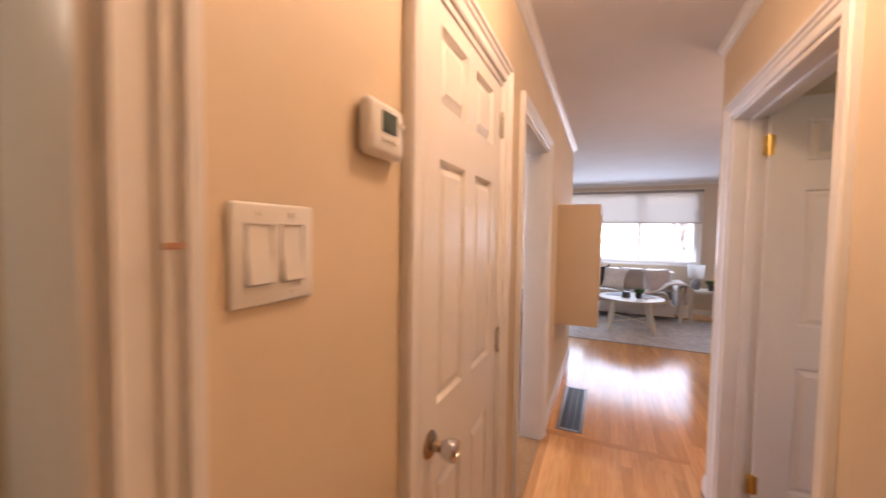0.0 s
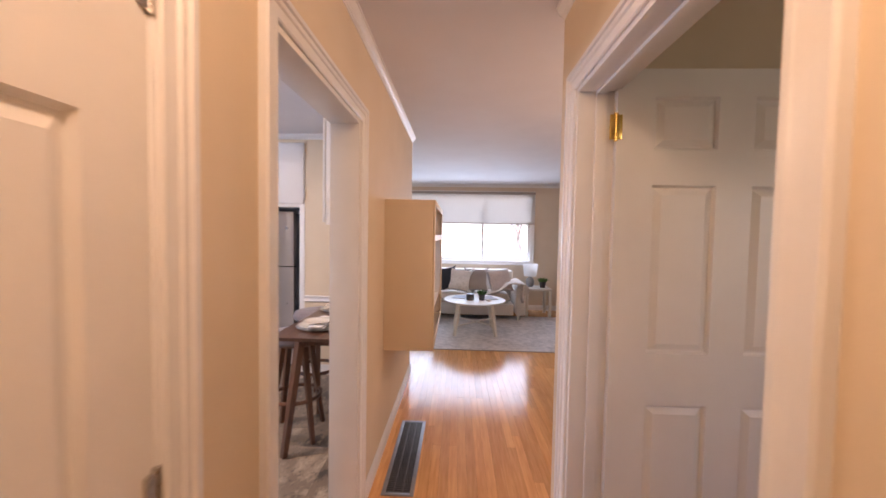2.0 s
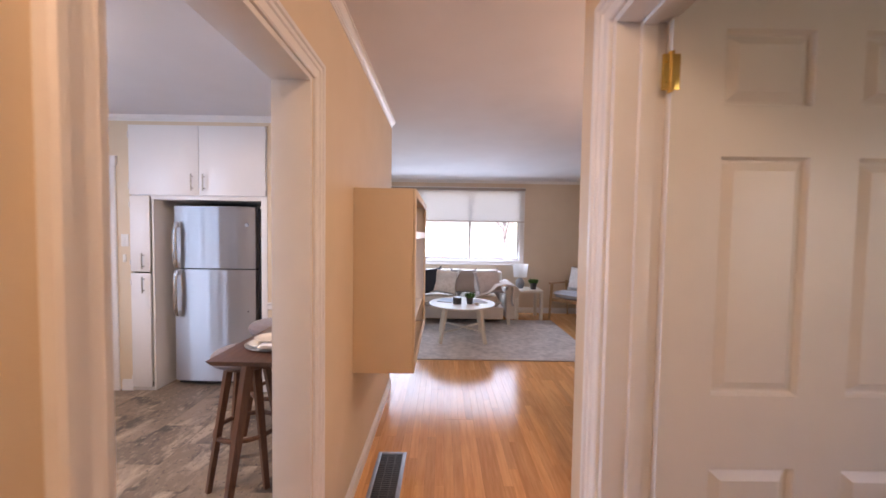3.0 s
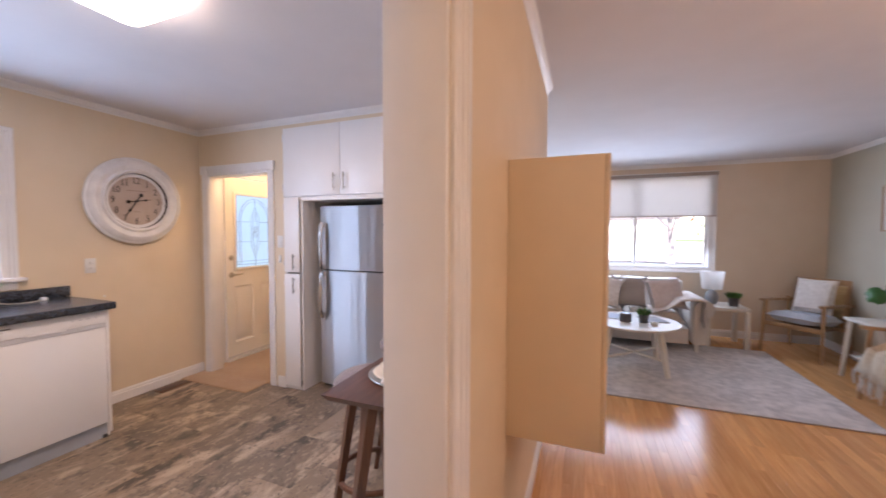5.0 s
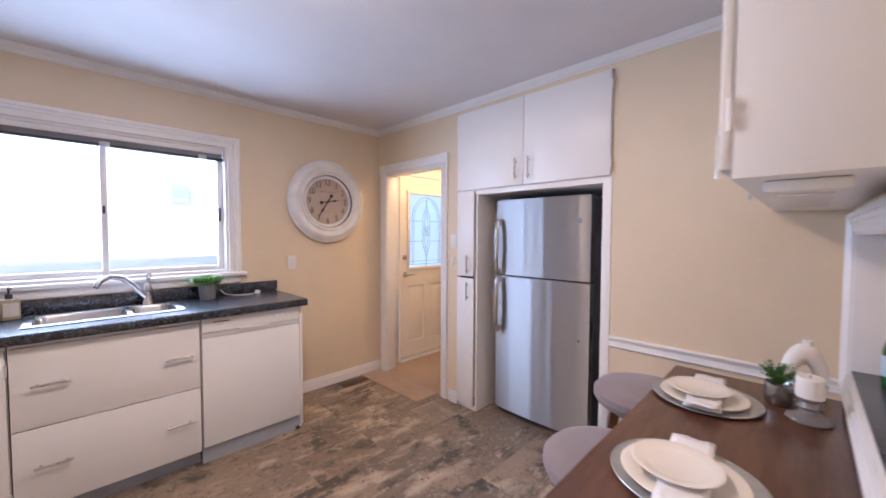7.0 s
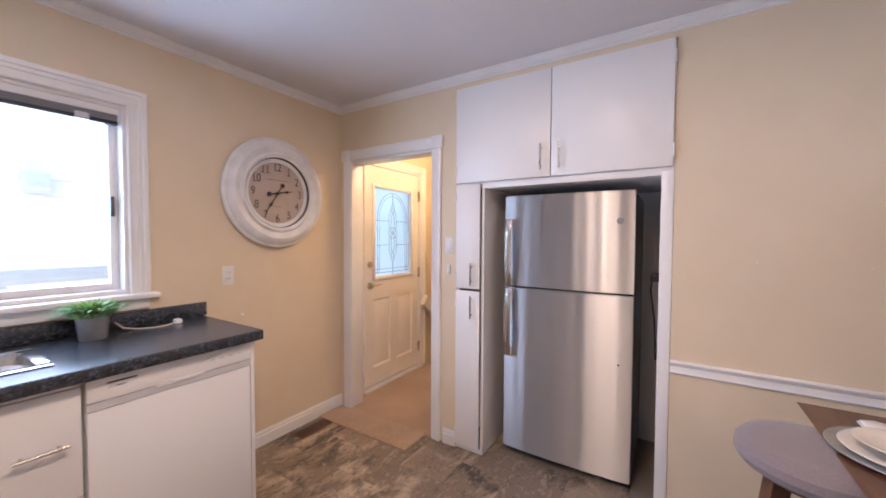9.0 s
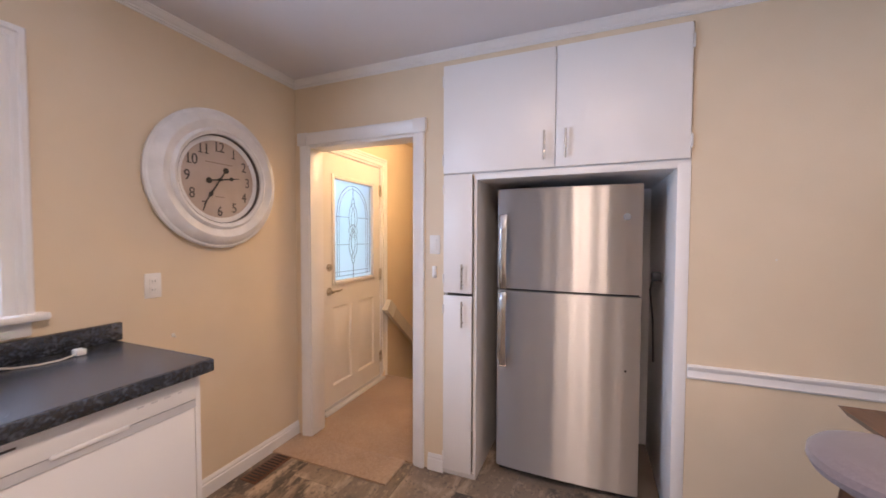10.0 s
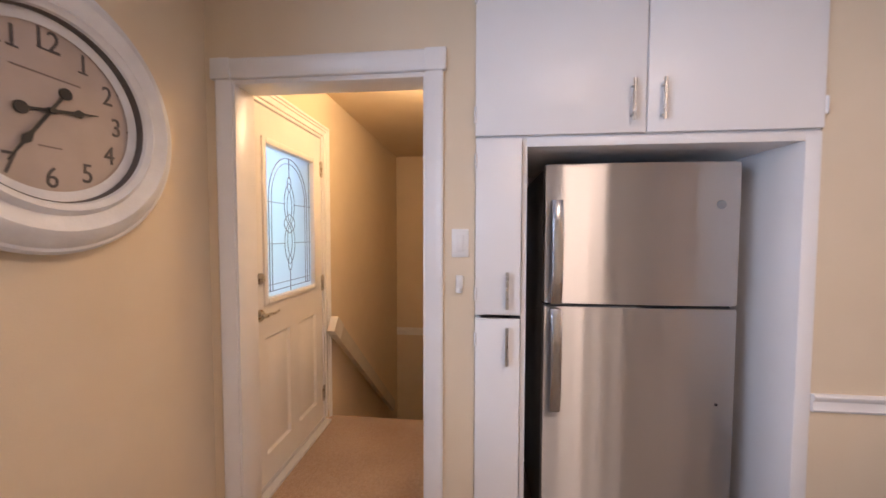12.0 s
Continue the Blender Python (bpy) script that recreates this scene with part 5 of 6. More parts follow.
    part("pot", lathe(bmesh.new(), [(0, 0), (r * 0.78, 0), (r * 0.82, 0.004), (r, ph - 0.006), (r * 1.05, ph - 0.004), (r * 1.05, ph), (r * 0.93, ph), (r * 0.90, ph - 0.02), (0, ph - 0.02)], 28), pot_mat, t)
    part("soil", lathe(bmesh.new(), [(0, ph - 0.014), (r * 0.88, ph - 0.016), (0, ph - 0.019)], 20), SOIL, t, "dark soil")
    bm = bmesh.new()
    grass_tuft(bm, r * 0.85, h, n, spread, seed, w)
    bmesh.ops.translate(bm, vec=(0, 0, ph - 0.02), verts=bm.verts)
    part("foliage", bm, leaf_mat, t)
    return t


potted("potted_plant", "fresh green grass plant in a grey metal pot", (-3.565, 2.728, 0.9455), 0.058, 0.108, GALV, LEAF_L, 0.088, 620, 0.085, 3, w=0.0055)
cd = thing("extension_lead", "pale coiled cord lying on the counter", "cord", (-3.60, 2.95, 0.949))
part("cable", tube(bmesh.new(), [(-0.03, -0.13, 0.045), (-0.02, -0.10, 0.012), (0.0, -0.05, 0.0), (0.03, 0.0, 0.0), (0.035, 0.05, 0.0), (0.02, 0.09, 0.002), (0.012, 0.11, 0.006)], 0.0035, 8), CORD, cd)
part("plug", boxed(-0.01, 0.03, 0.10, 0.13, -0.003, 0.02, 0.005), PLASTIC_W, cd, "white plug")
sp = thing("soap_dispenser", "square soap bottle with tan label and black pump", "soap dispenser", (-3.575, 1.825, 0.9455), 15)
part("bottle", boxed(-0.035, 0.035, -0.035, 0.035, 0.0, 0.11, 0.008), SOAPB, sp)
part("label", boxed(0.0352, 0.036, -0.028, 0.028, 0.02, 0.09), TANINK, sp, "tan paper label")
part("neck", rod(bmesh.new(), (0, 0, 0.11), (0, 0, 0.135), 0.014), PLASTIC_D, sp, "black pump collar")
part("pump", tube(bmesh.new(), [(0, 0, 0.13), (0, 0, 0.165), (0.012, 0, 0.172), (0.04, 0, 0.168)], 0.006, 8), PLASTIC_D, sp, "black pump spout")
chp = thing("chipped_paint", "small chip of bare wood on the door casing", "paint chip", (-0.3005, 0.008, 1.418), 90)
part("chip", boxed(-0.009, 0.008, -0.0012, 0.0, -0.003, 0.003, 0.0005), BAREWOOD, chp)
tr = thing("soap_tray", "black tray under the soap bottle", "tray", (-3.56, 1.76, 0.9455))
part("base", boxed(-0.065, 0.065, -0.14, -0.0, 0.0, 0.012, 0.004), PLASTIC_D, tr)

# kitchen ceiling lamp
kl = thing("kitchen_ceiling_lamp", "square frosted glass ceiling lamp, lit", "ceiling light", (-1.845, 2.625, H))
part("plate", boxed(-0.15, 0.15, -0.15, 0.15, -0.025, -0.001, 0.004), NICKEL, kl)
bm = bmesh.new()
loops = []
for s, z in ((0.165, -0.026), (0.182, -0.034), (0.186, -0.050), (0.178, -0.070), (0.160, -0.084), (0.11, -0.092)):
    ring = []
    rr = 0.045
    for cx_, cy_, st in ((s - rr, s - rr, 0), (rr - s, s - rr, 90), (rr - s, rr - s, 180), (s - rr, rr - s, 270)):
        for k in range(5):
            t = radians(st + 22.5 * k)
            ring.append(bm.verts.new((cx_ + rr * math.cos(t), cy_ + rr * math.sin(t), z)))
    loops.append(ring)
for p, q in zip(loops, loops[1:]):
    for k in range(20):
        bm.faces.new((p[k], p[(k + 1) % 20], q[(k + 1) % 20], q[k]))
bm.faces.new(loops[-1])
dfz = part("glass_shade", bm, OPAL, kl, "frosted white glass")
dfz.visible_shadow = False

# upper cabinet over the small table
uc = thing("wall_cabinet", "white wall cabinet hung over the breakfast table", "cabinet", (KF, 3.61, 1.51))
part("body", boxed(-0.235, -0.001, -0.667, 0.676, 0.0, 0.868, 0.002), MELAMINE, uc)
for a, b in ((-0.667, -0.002), (0.002, 0.674)):
    d = part("cabinet_door", boxed(-0.256, -0.237, a, b, 0.018, 0.86, 0.003), MELAMINE, uc)
    for z in (0.12, 0.74):
        part("hinge", rod(bmesh.new(), (-0.240, -0.669 if a < -0.1 else 0.674, z - 0.03), (-0.240, -0.669 if a < -0.1 else 0.674, z + 0.03), 0.005, seg=8), TRIM, d, "small painted-over hinge")
    bar_pull(d, (-0.256, a + 0.16, 0.022), (-0.256, a + 0.16, 0.13), (-0.022, 0, 0), 0.005)
ul = thing("under_cabinet_light", "slim white light fitting under the wall cabinet", "light fitting", (KF - 0.12, 3.25, 1.51))
part("housing", boxed(-0.075, 0.045, -0.24, 0.24, -0.024, -0.001, 0.006), PLASTIC_W, ul)
part("lens", boxed(-0.055, 0.025, -0.20, 0.20, -0.029, -0.0245, 0.002), MATBOARD, ul)

# breakfast table
kt = thing("breakfast_table", "dark walnut breakfast table with splayed legs", "table", (-0.737, 3.427, 0.0))
bm = boxed(-0.263, 0.263, -0.619, 0.593, 0.778, 0.805, 0.0)
for v in bm.verts:
    if v.co.z < 0.79:
        v.co.x *= 0.93
        v.co.y *= 0.97
part("tabletop", bm, WALNUT, kt)
part("apron", boxed(-0.15, 0.15, -0.47, -0.45, 0.715, 0.777, 0.002), WALNUT, kt)
part("apron", boxed(-0.15, 0.15, 0.45, 0.47, 0.715, 0.777, 0.002), WALNUT, kt)
for sx in (-1, 1):
    for sy in (-1, 1):
        part("leg", beam(bmesh.new(), (sx * 0.135, sy * 0.45, 0.777), (sx * 0.205, sy * 0.545, 0.0), 0.055, 0.045, 0.036, 0.032), WALNUT_V, kt)


def stool():
    t = thing("bar_stool", "walnut stool with round mauve upholstered seat", "stool", (0, 0, 0), group="stools at the breakfast table")
    part("seat_cushion", lathe(bmesh.new(), [(0, 0.640), (0.15, 0.640), (0.178, 0.648), (0.190, 0.668), (0.188, 0.688), (0.172, 0.704), (0.14, 0.711), (0, 0.715)], 40), SEATPAD, t)
    part("seat_base", lathe(bmesh.new(), [(0, 0.62), (0.13, 0.62), (0.15, 0.639), (0, 0.639)], 30), WALNUT_V, t)
    for k in range(4):
        a = radians(45 + 90 * k)
        c, s = math.cos(a), math.sin(a)
        part("leg", beam(bmesh.new(), (0.105 * c, 0.105 * s, 0.625), (0.215 * c, 0.215 * s, 0.0), 0.042, 0.034, 0.028, 0.024), WALNUT_V, t)
    n = 40
    part("foot_ring", tube(bmesh.new(), [(0.168 * math.cos(6.2832 * k / n), 0.168 * math.sin(6.2832 * k / n), 0.27) for k in range(n)], 0.013, 8, True), WALNUT_V, t)
    return t


st = stool()
st.scale = (1, 1, 1.062)
st.location, st.rotation_euler = (-0.99, 3.18, 0), (0, 0, radians(8))
bpy.context.view_layer.update()
copy_thing(st, pose(-1.03, 3.665, 0, 0, 0, -20) @ Matrix.Diagonal((1, 1, 1.062, 1)))


def place_setting(x, y, turn):
    z = 0.805
    c = thing("charger_plate", "round silver charger plate on the breakfast table", "charger plate", (x, y, z), group="charger plates")
    part("plate", lathe(bmesh.new(), [(0, 0.0), (0.10, 0.0), (0.165, 0.008), (0.167, 0.010), (0.160, 0.010), (0.115, 0.005), (0.105, 0.0045), (0, 0.0045)], 48), CHARGER, c)
    part("beaded_edge", tube(bmesh.new(), [(0.164 * math.cos(6.2832 * k / 60), 0.164 * math.sin(6.2832 * k / 60), 0.0095) for k in range(60)], lambda u: 0.0022, 6, True), CHARGER, c)
    p = thing("dinner_plate", "cream porcelain dinner plate on a charger", "plate", (x - 0.006, y - 0.007, z + 0.0048), group="dinner plates")
    part("plate", lathe(bmesh.new(), [(0, 0.0), (0.075, 0.0), (0.085, 0.004), (0.133, 0.013), (0.135, 0.015), (0.130, 0.016), (0.088, 0.008), (0.078, 0.0045), (0, 0.004)], 48), PORCELAIN, p)
    nk = thing("napkin", "folded white cloth napkin between two plates", "napkin", (x + 0.004, y, z + 0.0185), turn, group="napkins")
    bm = bmesh.new()
    for lay in range(3):
        rows = []
        for i in range(15):
            u = i / 14 * 2 - 1
            zz = 0.0040 * lay * (1 + 2.2 * max(0, abs(u) - 0.6)) + 0.010 * max(0, abs(u) - 0.72) + 0.004 * math.sin(9 * u + lay) * max(0, abs(u) - 0.6)
            w = 0.050 - 0.002 * lay + 0.004 * math.sin(5 * u + 2 * lay)
            rows.append([bm.verts.new((0.166 * u - 0.006 * lay, k * w / 3, zz + 0.004 * math.sin(k * 1.7 + u * 6) * max(0, abs(u) - 0.5))) for k in range(-3, 4)])
        for a, b in zip(rows, rows[1:]):
            for k in range(6):
                bm.faces.new((a[k], a[k + 1], b[k + 1], b[k]))
    cl = part("cloth", bm, NAPKIN, nk)
    so = cl.modifiers.new("thick", "SOLIDIFY")
    so.thickness = 0.0048
    s = thing("salad_plate", "cream porcelain salad plate over a napkin", "plate", (x - 0.018, y - 0.012, z + 0.0315), group="salad plates")
    part("plate", lathe(bmesh.new(), [(0, 0.0), (0.058, 0.0), (0.066, 0.004), (0.096, 0.011), (0.098, 0.013), (0.094, 0.0138), (0.068, 0.0065), (0.060, 0.0042), (0, 0.004)], 48), PORCELAIN, s)


place_setting(-0.785, 3.115, 96)
place_setting(-0.838, 3.695, 94)


def sprigs(bm, n, h, r, seed, leaf=0.012):
    rnd = random.Random(seed)
    for _ in range(n):
        a, lean = rnd.uniform(0, 6.283), rnd.uniform(0.1, 1.0) * r
        tip = Vector((lean * math.cos(a), lean * math.sin(a), h * rnd.uniform(0.6, 1.0)))
        tube(bm, [(0, 0, 0), tip * 0.5 + Vector((0, 0, 0.01)), tip], 0.0012, 4)
        for k in range(7):
            c = tip * (0.35 + 0.65 * k / 6)
            d = Vector((rnd.uniform(-1, 1), rnd.uniform(-1, 1), rnd.uniform(-0.2, 0.8))).normalized()
            s = d.cross(Vector((0.3, 0.2, 1))).normalized() * leaf * 0.45
            v = [bm.verts.new(q) for q in (c, c + d * leaf * 0.8 + s, c + d * leaf * 1.7, c + d * leaf * 0.8 - s)]
            bm.faces.new(v)
    return bm


hp = thing("herb_pot", "small green herb in a mottled silver pot", "potted plant", (-0.645, 3.83, 0.805))
part("pot", lathe(bmesh.new(), [(0, 0), (0.033, 0), (0.040, 0.01), (0.040, 0.075), (0.037, 0.078), (0.034, 0.065), (0, 0.065)], 28), SILVERPOT, hp)
bm = sprigs(bmesh.new(), 46, 0.075, 0.075, 5, 0.011)
bmesh.ops.translate(bm, vec=(0, 0, 0.064), verts=bm.verts)
part("foliage", bm, LEAF, hp)
cn = thing("candle_holder", "smoky glass candle foot", "candle holder", (-0.568, 3.74, 0.805))
part("foot", lathe(bmesh.new(), [(0, 0), (0.056, 0), (0.059, 0.005), (0.055, 0.014), (0.038, 0.022), (0.026, 0.031), (0.024, 0.040), (0.033, 0.047), (0.026, 0.055), (0.024, 0.064), (0.036, 0.073), (0.038, 0.078), (0, 0.078)], 36), SMOKE, cn)
cw = thing("pillar_candle", "short white pillar candle on its foot", "candle", (-0.568, 3.74, 0.883))
part("wax", lathe(bmesh.new(), [(0, 0), (0.034, 0), (0.035, 0.004), (0.035, 0.062), (0.032, 0.066), (0.025, 0.064), (0, 0.060)], 30), WAX, cw)
part("wick", rod(bmesh.new(), (0, 0, 0.060), (0.001, 0, 0.072), 0.001, seg=6), INK, cw)
va = thing("ceramic_vase", "white ceramic arch-shaped vase", "vase", (-0.582, 3.93, 0.805), 25)
va.scale = (0.66, 0.72, 1.08)
arc = [(0.0 + 0.075 * math.cos(a), 0.0, 0.075 + 0.085 * math.sin(a)) for a in np.linspace(-0.75, math.pi + 0.75, 17)]
part("loop", tube(bmesh.new(), [(0.055, 0, 0.0)] + arc + [(-0.055, 0, 0.0)], lambda u: 0.026 + 0.010 * math.sin(math.pi * u), 14), CERAMIC_W, va)
part("neck", lathe(bmesh.new(), [(0.030, 0.15), (0.022, 0.185), (0.022, 0.205), (0.018, 0.205), (0.016, 0.18), (0, 0.18)], 20, Matrix.Translation((0.012, 0, 0))), CERAMIC_W, va)

# small things on the kitchen floor and walls
kv = thing("kitchen_floor_vent", "brown floor vent beside the wall", "floor vent", (-3.60, 3.93, 0.001))
part("rim", boxed(-0.06, 0.06, -0.15, 0.15, 0.0, 0.005, 0.002), WALNUT_V, kv)
# Black bars on the rim imitate the shade between its openings.
for i in range(12):
    part("slot_shade", boxed(-0.045, 0.045, -0.135 + i * 0.0235, -0.125 + i * 0.0235, 0.0051, 0.0062), BLACK, kv)
for x, z in ((-1.085, 1.30), (-0.74, 1.29)):
    fl = thing("filler_spot", "dab of white filler on the wall", "wall patch", (x, FY - 0.0005, z))
    part("dab", lathe(bmesh.new(), [(0, 0.001), (0.003, 0.0007), (0.0045, 0.0)], 12, pose(0, 0, 0, 90)), PORCELAIN, fl)
pl = thing("fridge_plug", "black power plug in the fridge recess", "plug", (-1.455, 4.62, 1.18))
part("body", boxed(-0.05, -0.0, -0.02, 0.02, -0.025, 0.025, 0.008), PLASTIC_D, pl)
part("cable", tube(bmesh.new(), [(-0.04, 0, 0), (-0.05, 0.03, -0.08), (-0.03, 0.06, -0.25), (-0.02, 0.08, -0.50)], 0.005, 8), PLASTIC_D, pl)

# stair handrail
hr = thing("stair_handrail", "tan painted stair handrail with pale end block", "handrail", (-3.635, 5.42, 0.69))
part("rail", beam(bmesh.new(), (0, 0, 0.0), (0, 1.75, -1.42), 0.045, 0.11), CORD, hr)
part("end_block", beam(bmesh.new(), (0, -0.05, 0.045), (0, 0.06, -0.044), 0.055, 0.115), BIRCH, hr, "pale wooden end block")
for t in (0.25, 0.8):
    part("bracket", rod(bmesh.new(), (-0.05, 1.75 * t, -1.42 * t - 0.04), (0, 1.75 * t, -1.42 * t), 0.008), NICKEL, hr)
bm = bmesh.new()
beam(bm, (-3.703, 5.42, 0.06), (-3.703, 7.60, -1.66), 0.012, 0.22)
structure("trim_stair_stringer", bm, PAINT, "cream painted stair stringer")
ll = thing("landing_ceiling_lamp", "small opal ceiling lamp over the landing", "ceiling light", (-2.98, 5.12, H - 0.04))
part("base", lathe(bmesh.new(), [(0, -0.001), (0.10, -0.001), (0.10, -0.025), (0, -0.025)], 24), NICKEL, ll)
lg = part("diffuser", lathe(bmesh.new(), [(0.09, -0.025), (0.11, -0.045), (0.09, -0.09), (0, -0.11)], 24), OPAL, ll)
lg.visible_shadow = False

# ---------------------------------------------------------------- living room
rg = thing("area_rug", "pale grey mottled pile area rug", "rug", (0.50, 6.20, 0.0))
bm = bmesh.new()
nx, ny = 60, 40
g = [[bm.verts.new((-1.5 + 3.0 * i / nx, -1.0 + 2.0 * j / ny, 0.009 + 0.003 * noise.noise(Vector((i * 0.3, j * 0.3, 1))))) for j in range(ny + 1)] for i in range(nx + 1)]
for i in range(nx):
    for j in range(ny):
        bm.faces.new((g[i][j], g[i + 1][j], g[i + 1][j + 1], g[i][j + 1]))
part("face", bm, RUG, rg)
bd = bmesh.new()
for x0, x1, y0, y1 in ((-1.506, 1.506, -1.006, -0.998), (-1.506, 1.506, 0.998, 1.006), (-1.506, -1.498, -0.998, 0.998), (1.498, 1.506, -0.998, 0.998)):
    box(bd, x0, x1, y0, y1, 0.0, 0.011, 0.002)
part("binding", bd, TAUPE, rg, "taupe bound edge")

so = thing("sofa", "beige slipcovered three-seat sofa with rolled arms", "sofa", (0.13, 7.22, 0.0))
SW = 1.14
part("base", boxed(-SW + 0.14, SW - 0.14, -0.40, 0.42, 0.10, 0.29, 0.02), LINEN, so)
for i in range(3):
    w = (2 * SW - 0.36) / 3
    part("seat_cushion", cushion(bmesh.new(), w * 1.01, 0.66, 0.20, Matrix.Translation((-SW + 0.18 + w * (i + 0.5), -0.09, 0.375)), puff=0.2), LINEN, so)
    part("back_cushion", cushion(bmesh.new(), w * 1.01, 0.46, 0.22, Matrix.Translation((-SW + 0.18 + w * (i + 0.5), 0.25, 0.62)) @ pose(0, 0, 0, 76), puff=0.22), LINEN, so)
part("back", boxed(-SW + 0.05, SW - 0.05, 0.33, 0.46, 0.10, 0.80, 0.05, 4), LINEN, so)
for s in (-1, 1):
    bm = boxed(s * SW - 0.10 if s > 0 else -SW - 0.06, s * SW + 0.06 if s > 0 else -SW + 0.10, -0.40, 0.44, 0.10, 0.55, 0.03, 3)
    rod(bm, (s * (SW + 0.01), -0.42, 0.54), (s * (SW + 0.01), 0.44, 0.54), 0.105, seg=24)
    part("arm", bm, LINEN, so)
for x in (-SW + 0.05, SW - 0.05):
    for y in (-0.35, 0.38):
        part("foot", rod(bmesh.new(), (x, y, 0.0), (x, y, 0.105), 0.022, 0.03), BIRCH, so, "pale wooden foot")


def throw_pillow(x, y, z, w, h, m, label, tilt=70, turn=0, lean=0):
    t = thing("throw_pillow", label, "pillow", (x, y, z), turn, group="sofa pillows")
    part("cover", cushion(bmesh.new(), w, h, 0.16, Matrix.Translation((0, 0, h / 2 * 0.94)) @ pose(0, 0, 0, tilt, 0, 0) @ pose(0, 0, 0, 0, 0, lean), puff=0.62, waist=0.26), m, t)


throw_pillow(-0.05, 6.97, 0.455, 0.46, 0.48, NAVY, "dark navy square throw pillow on the sofa", 68, 8, 6)
throw_pillow(0.20, 6.95, 0.455, 0.46, 0.46, IVORY, "ivory woven throw pillow on the sofa", 66, -6, -7)
# Not a pillow: extra pad in place of the visible back cushion.
throw_pillow(0.50, 7.06, 0.455, 0.46, 0.46, TAUPE, "taupe pad standing in for a sofa back cushion", 72, 0)
throw_pillow(0.90, 6.97, 0.455, 0.46, 0.46, BLUSH, "blush patterned throw pillow on the sofa", 66, 10, 8)
tw = thing("throw_blanket", "knitted beige throw draped over the sofa arm", "blanket", (1.06, 7.0, 0.0))
bm = bmesh.new()
prof = [(-0.42, 0.47), (-0.30, 0.50), (-0.20, 0.53), (-0.12, 0.60), (-0.05, 0.665), (0.08, 0.685), (0.20, 0.665), (0.215, 0.60), (0.205, 0.55), (0.20, 0.48), (0.20, 0.42), (0.205, 0.37)]
rows = []
for i, (x, z) in enumerate(prof):
    rows.append([bm.verts.new((x + 0.012 * math.sin(k * 1.9 + i * 0.6), -0.34 + 0.046 * k + 0.02 * math.sin(i * 0.9), max(0.05, z + 0.014 * math.sin(k * 2.3 + i) - (0.04 * math.sin(k * 1.1) if i == 11 else 0)))) for k in range(11)])
for a, b in zip(rows, rows[1:]):
    for k in range(10):
        bm.faces.new((a[k], a[k + 1], b[k + 1], b[k]))
cl = part("cloth", bm, THROW, tw)
mo = cl.modifiers.new("thick", "SOLIDIFY")
mo.thickness = 0.012
bm = bmesh.new()
for k in range(14):
    rod(bm, (-0.43 - 0.01 * (k % 3), -0.33 + 0.034 * k, 0.475), (-0.50 - 0.02 * (k % 4), -0.335 + 0.036 * k, 0.468), 0.008, 0.003, 6)
tagged(part("fringe", bm, IVORY, tw), "ivory fringe", kind="stuff")

cf = thing("coffee_table", "round white coffee table with crossed stretchers", "coffee table", (0.43, 6.09, 0.0), 0)
part("tabletop", lathe(bmesh.new(), [(0, 0.475), (0.445, 0.475), (0.456, 0.481), (0.458, 0.494), (0.452, 0.50), (0, 0.50)], 64), BIRCH, cf)
for k in range(4):
    a = radians(45 + 90 * k)
    c, s = math.cos(a), math.sin(a)
    part("leg", beam(bmesh.new(), (0.32 * c, 0.32 * s, 0.475), (0.42 * c, 0.42 * s, 0.012), 0.058, 0.045, 0.042, 0.034), BIRCH, cf)
for a in (45, 135):
    c, s = math.cos(radians(a)), math.sin(radians(a))
    part("stretcher", beam(bmesh.new(), (-0.38 * c, -0.38 * s, 0.15 if a < 90 else 0.166), (0.38 * c, 0.38 * s, 0.15 if a < 90 else 0.166), 0.030, 0.016), BIRCH, cf)
cj = thing("candle_jar", "dark lidded candle jar on the coffee table", "candle jar", (0.36, 6.00, 0.50))
part("jar", lathe(bmesh.new(), [(0, 0), (0.055, 0), (0.058, 0.004), (0.058, 0.075), (0.052, 0.080), (0, 0.080)], 28), DARKCER, cj)
part("lid", lathe(bmesh.new(), [(0, 0.0805), (0.056, 0.0805), (0.056, 0.092), (0, 0.094)], 28), DARKCER, cj)
potted("potted_plant", "small green plant in a dark pot", (0.53, 6.01, 0.50), 0.048, 0.085, DARKCER, LEAF, 0.10, 140, 0.06, 11, "small potted plants", 0.006)
tl = thing("votive_candle", "low white candle dish", "candle", (0.62, 5.92, 0.50))
part("dish", lathe(bmesh.new(), [(0, 0), (0.03, 0), (0.032, 0.03), (0.028, 0.03), (0.026, 0.02), (0, 0.02)], 20), CERAMIC_W, tl)
mg = thing("magazine", "dark magazine lying on the coffee table", "magazine", (0.64, 6.17, 0.50), 20)
part("pages", boxed(-0.105, 0.105, -0.14, 0.14, 0.0, 0.008), MATBOARD, mg)
part("cover", boxed(-0.107, 0.107, -0.142, 0.142, 0.0083, 0.0093), GREYINK, mg, "dark grey cover")
mg = thing("magazine", "pale magazine lying on the coffee table", "magazine", (0.22, 6.22, 0.50), -15)
part("pages", boxed(-0.105, 0.105, -0.14, 0.14, 0.0, 0.008), MATBOARD, mg)
part("cover", boxed(-0.107, 0.107, -0.142, 0.142, 0.0083, 0.0093), BLUEPAD, mg, "pale blue-grey cover")


def side_table(label, at, w, d, h, turn=0):
    t = thing("side_table", label, "side table", at, turn, group="white side tables")
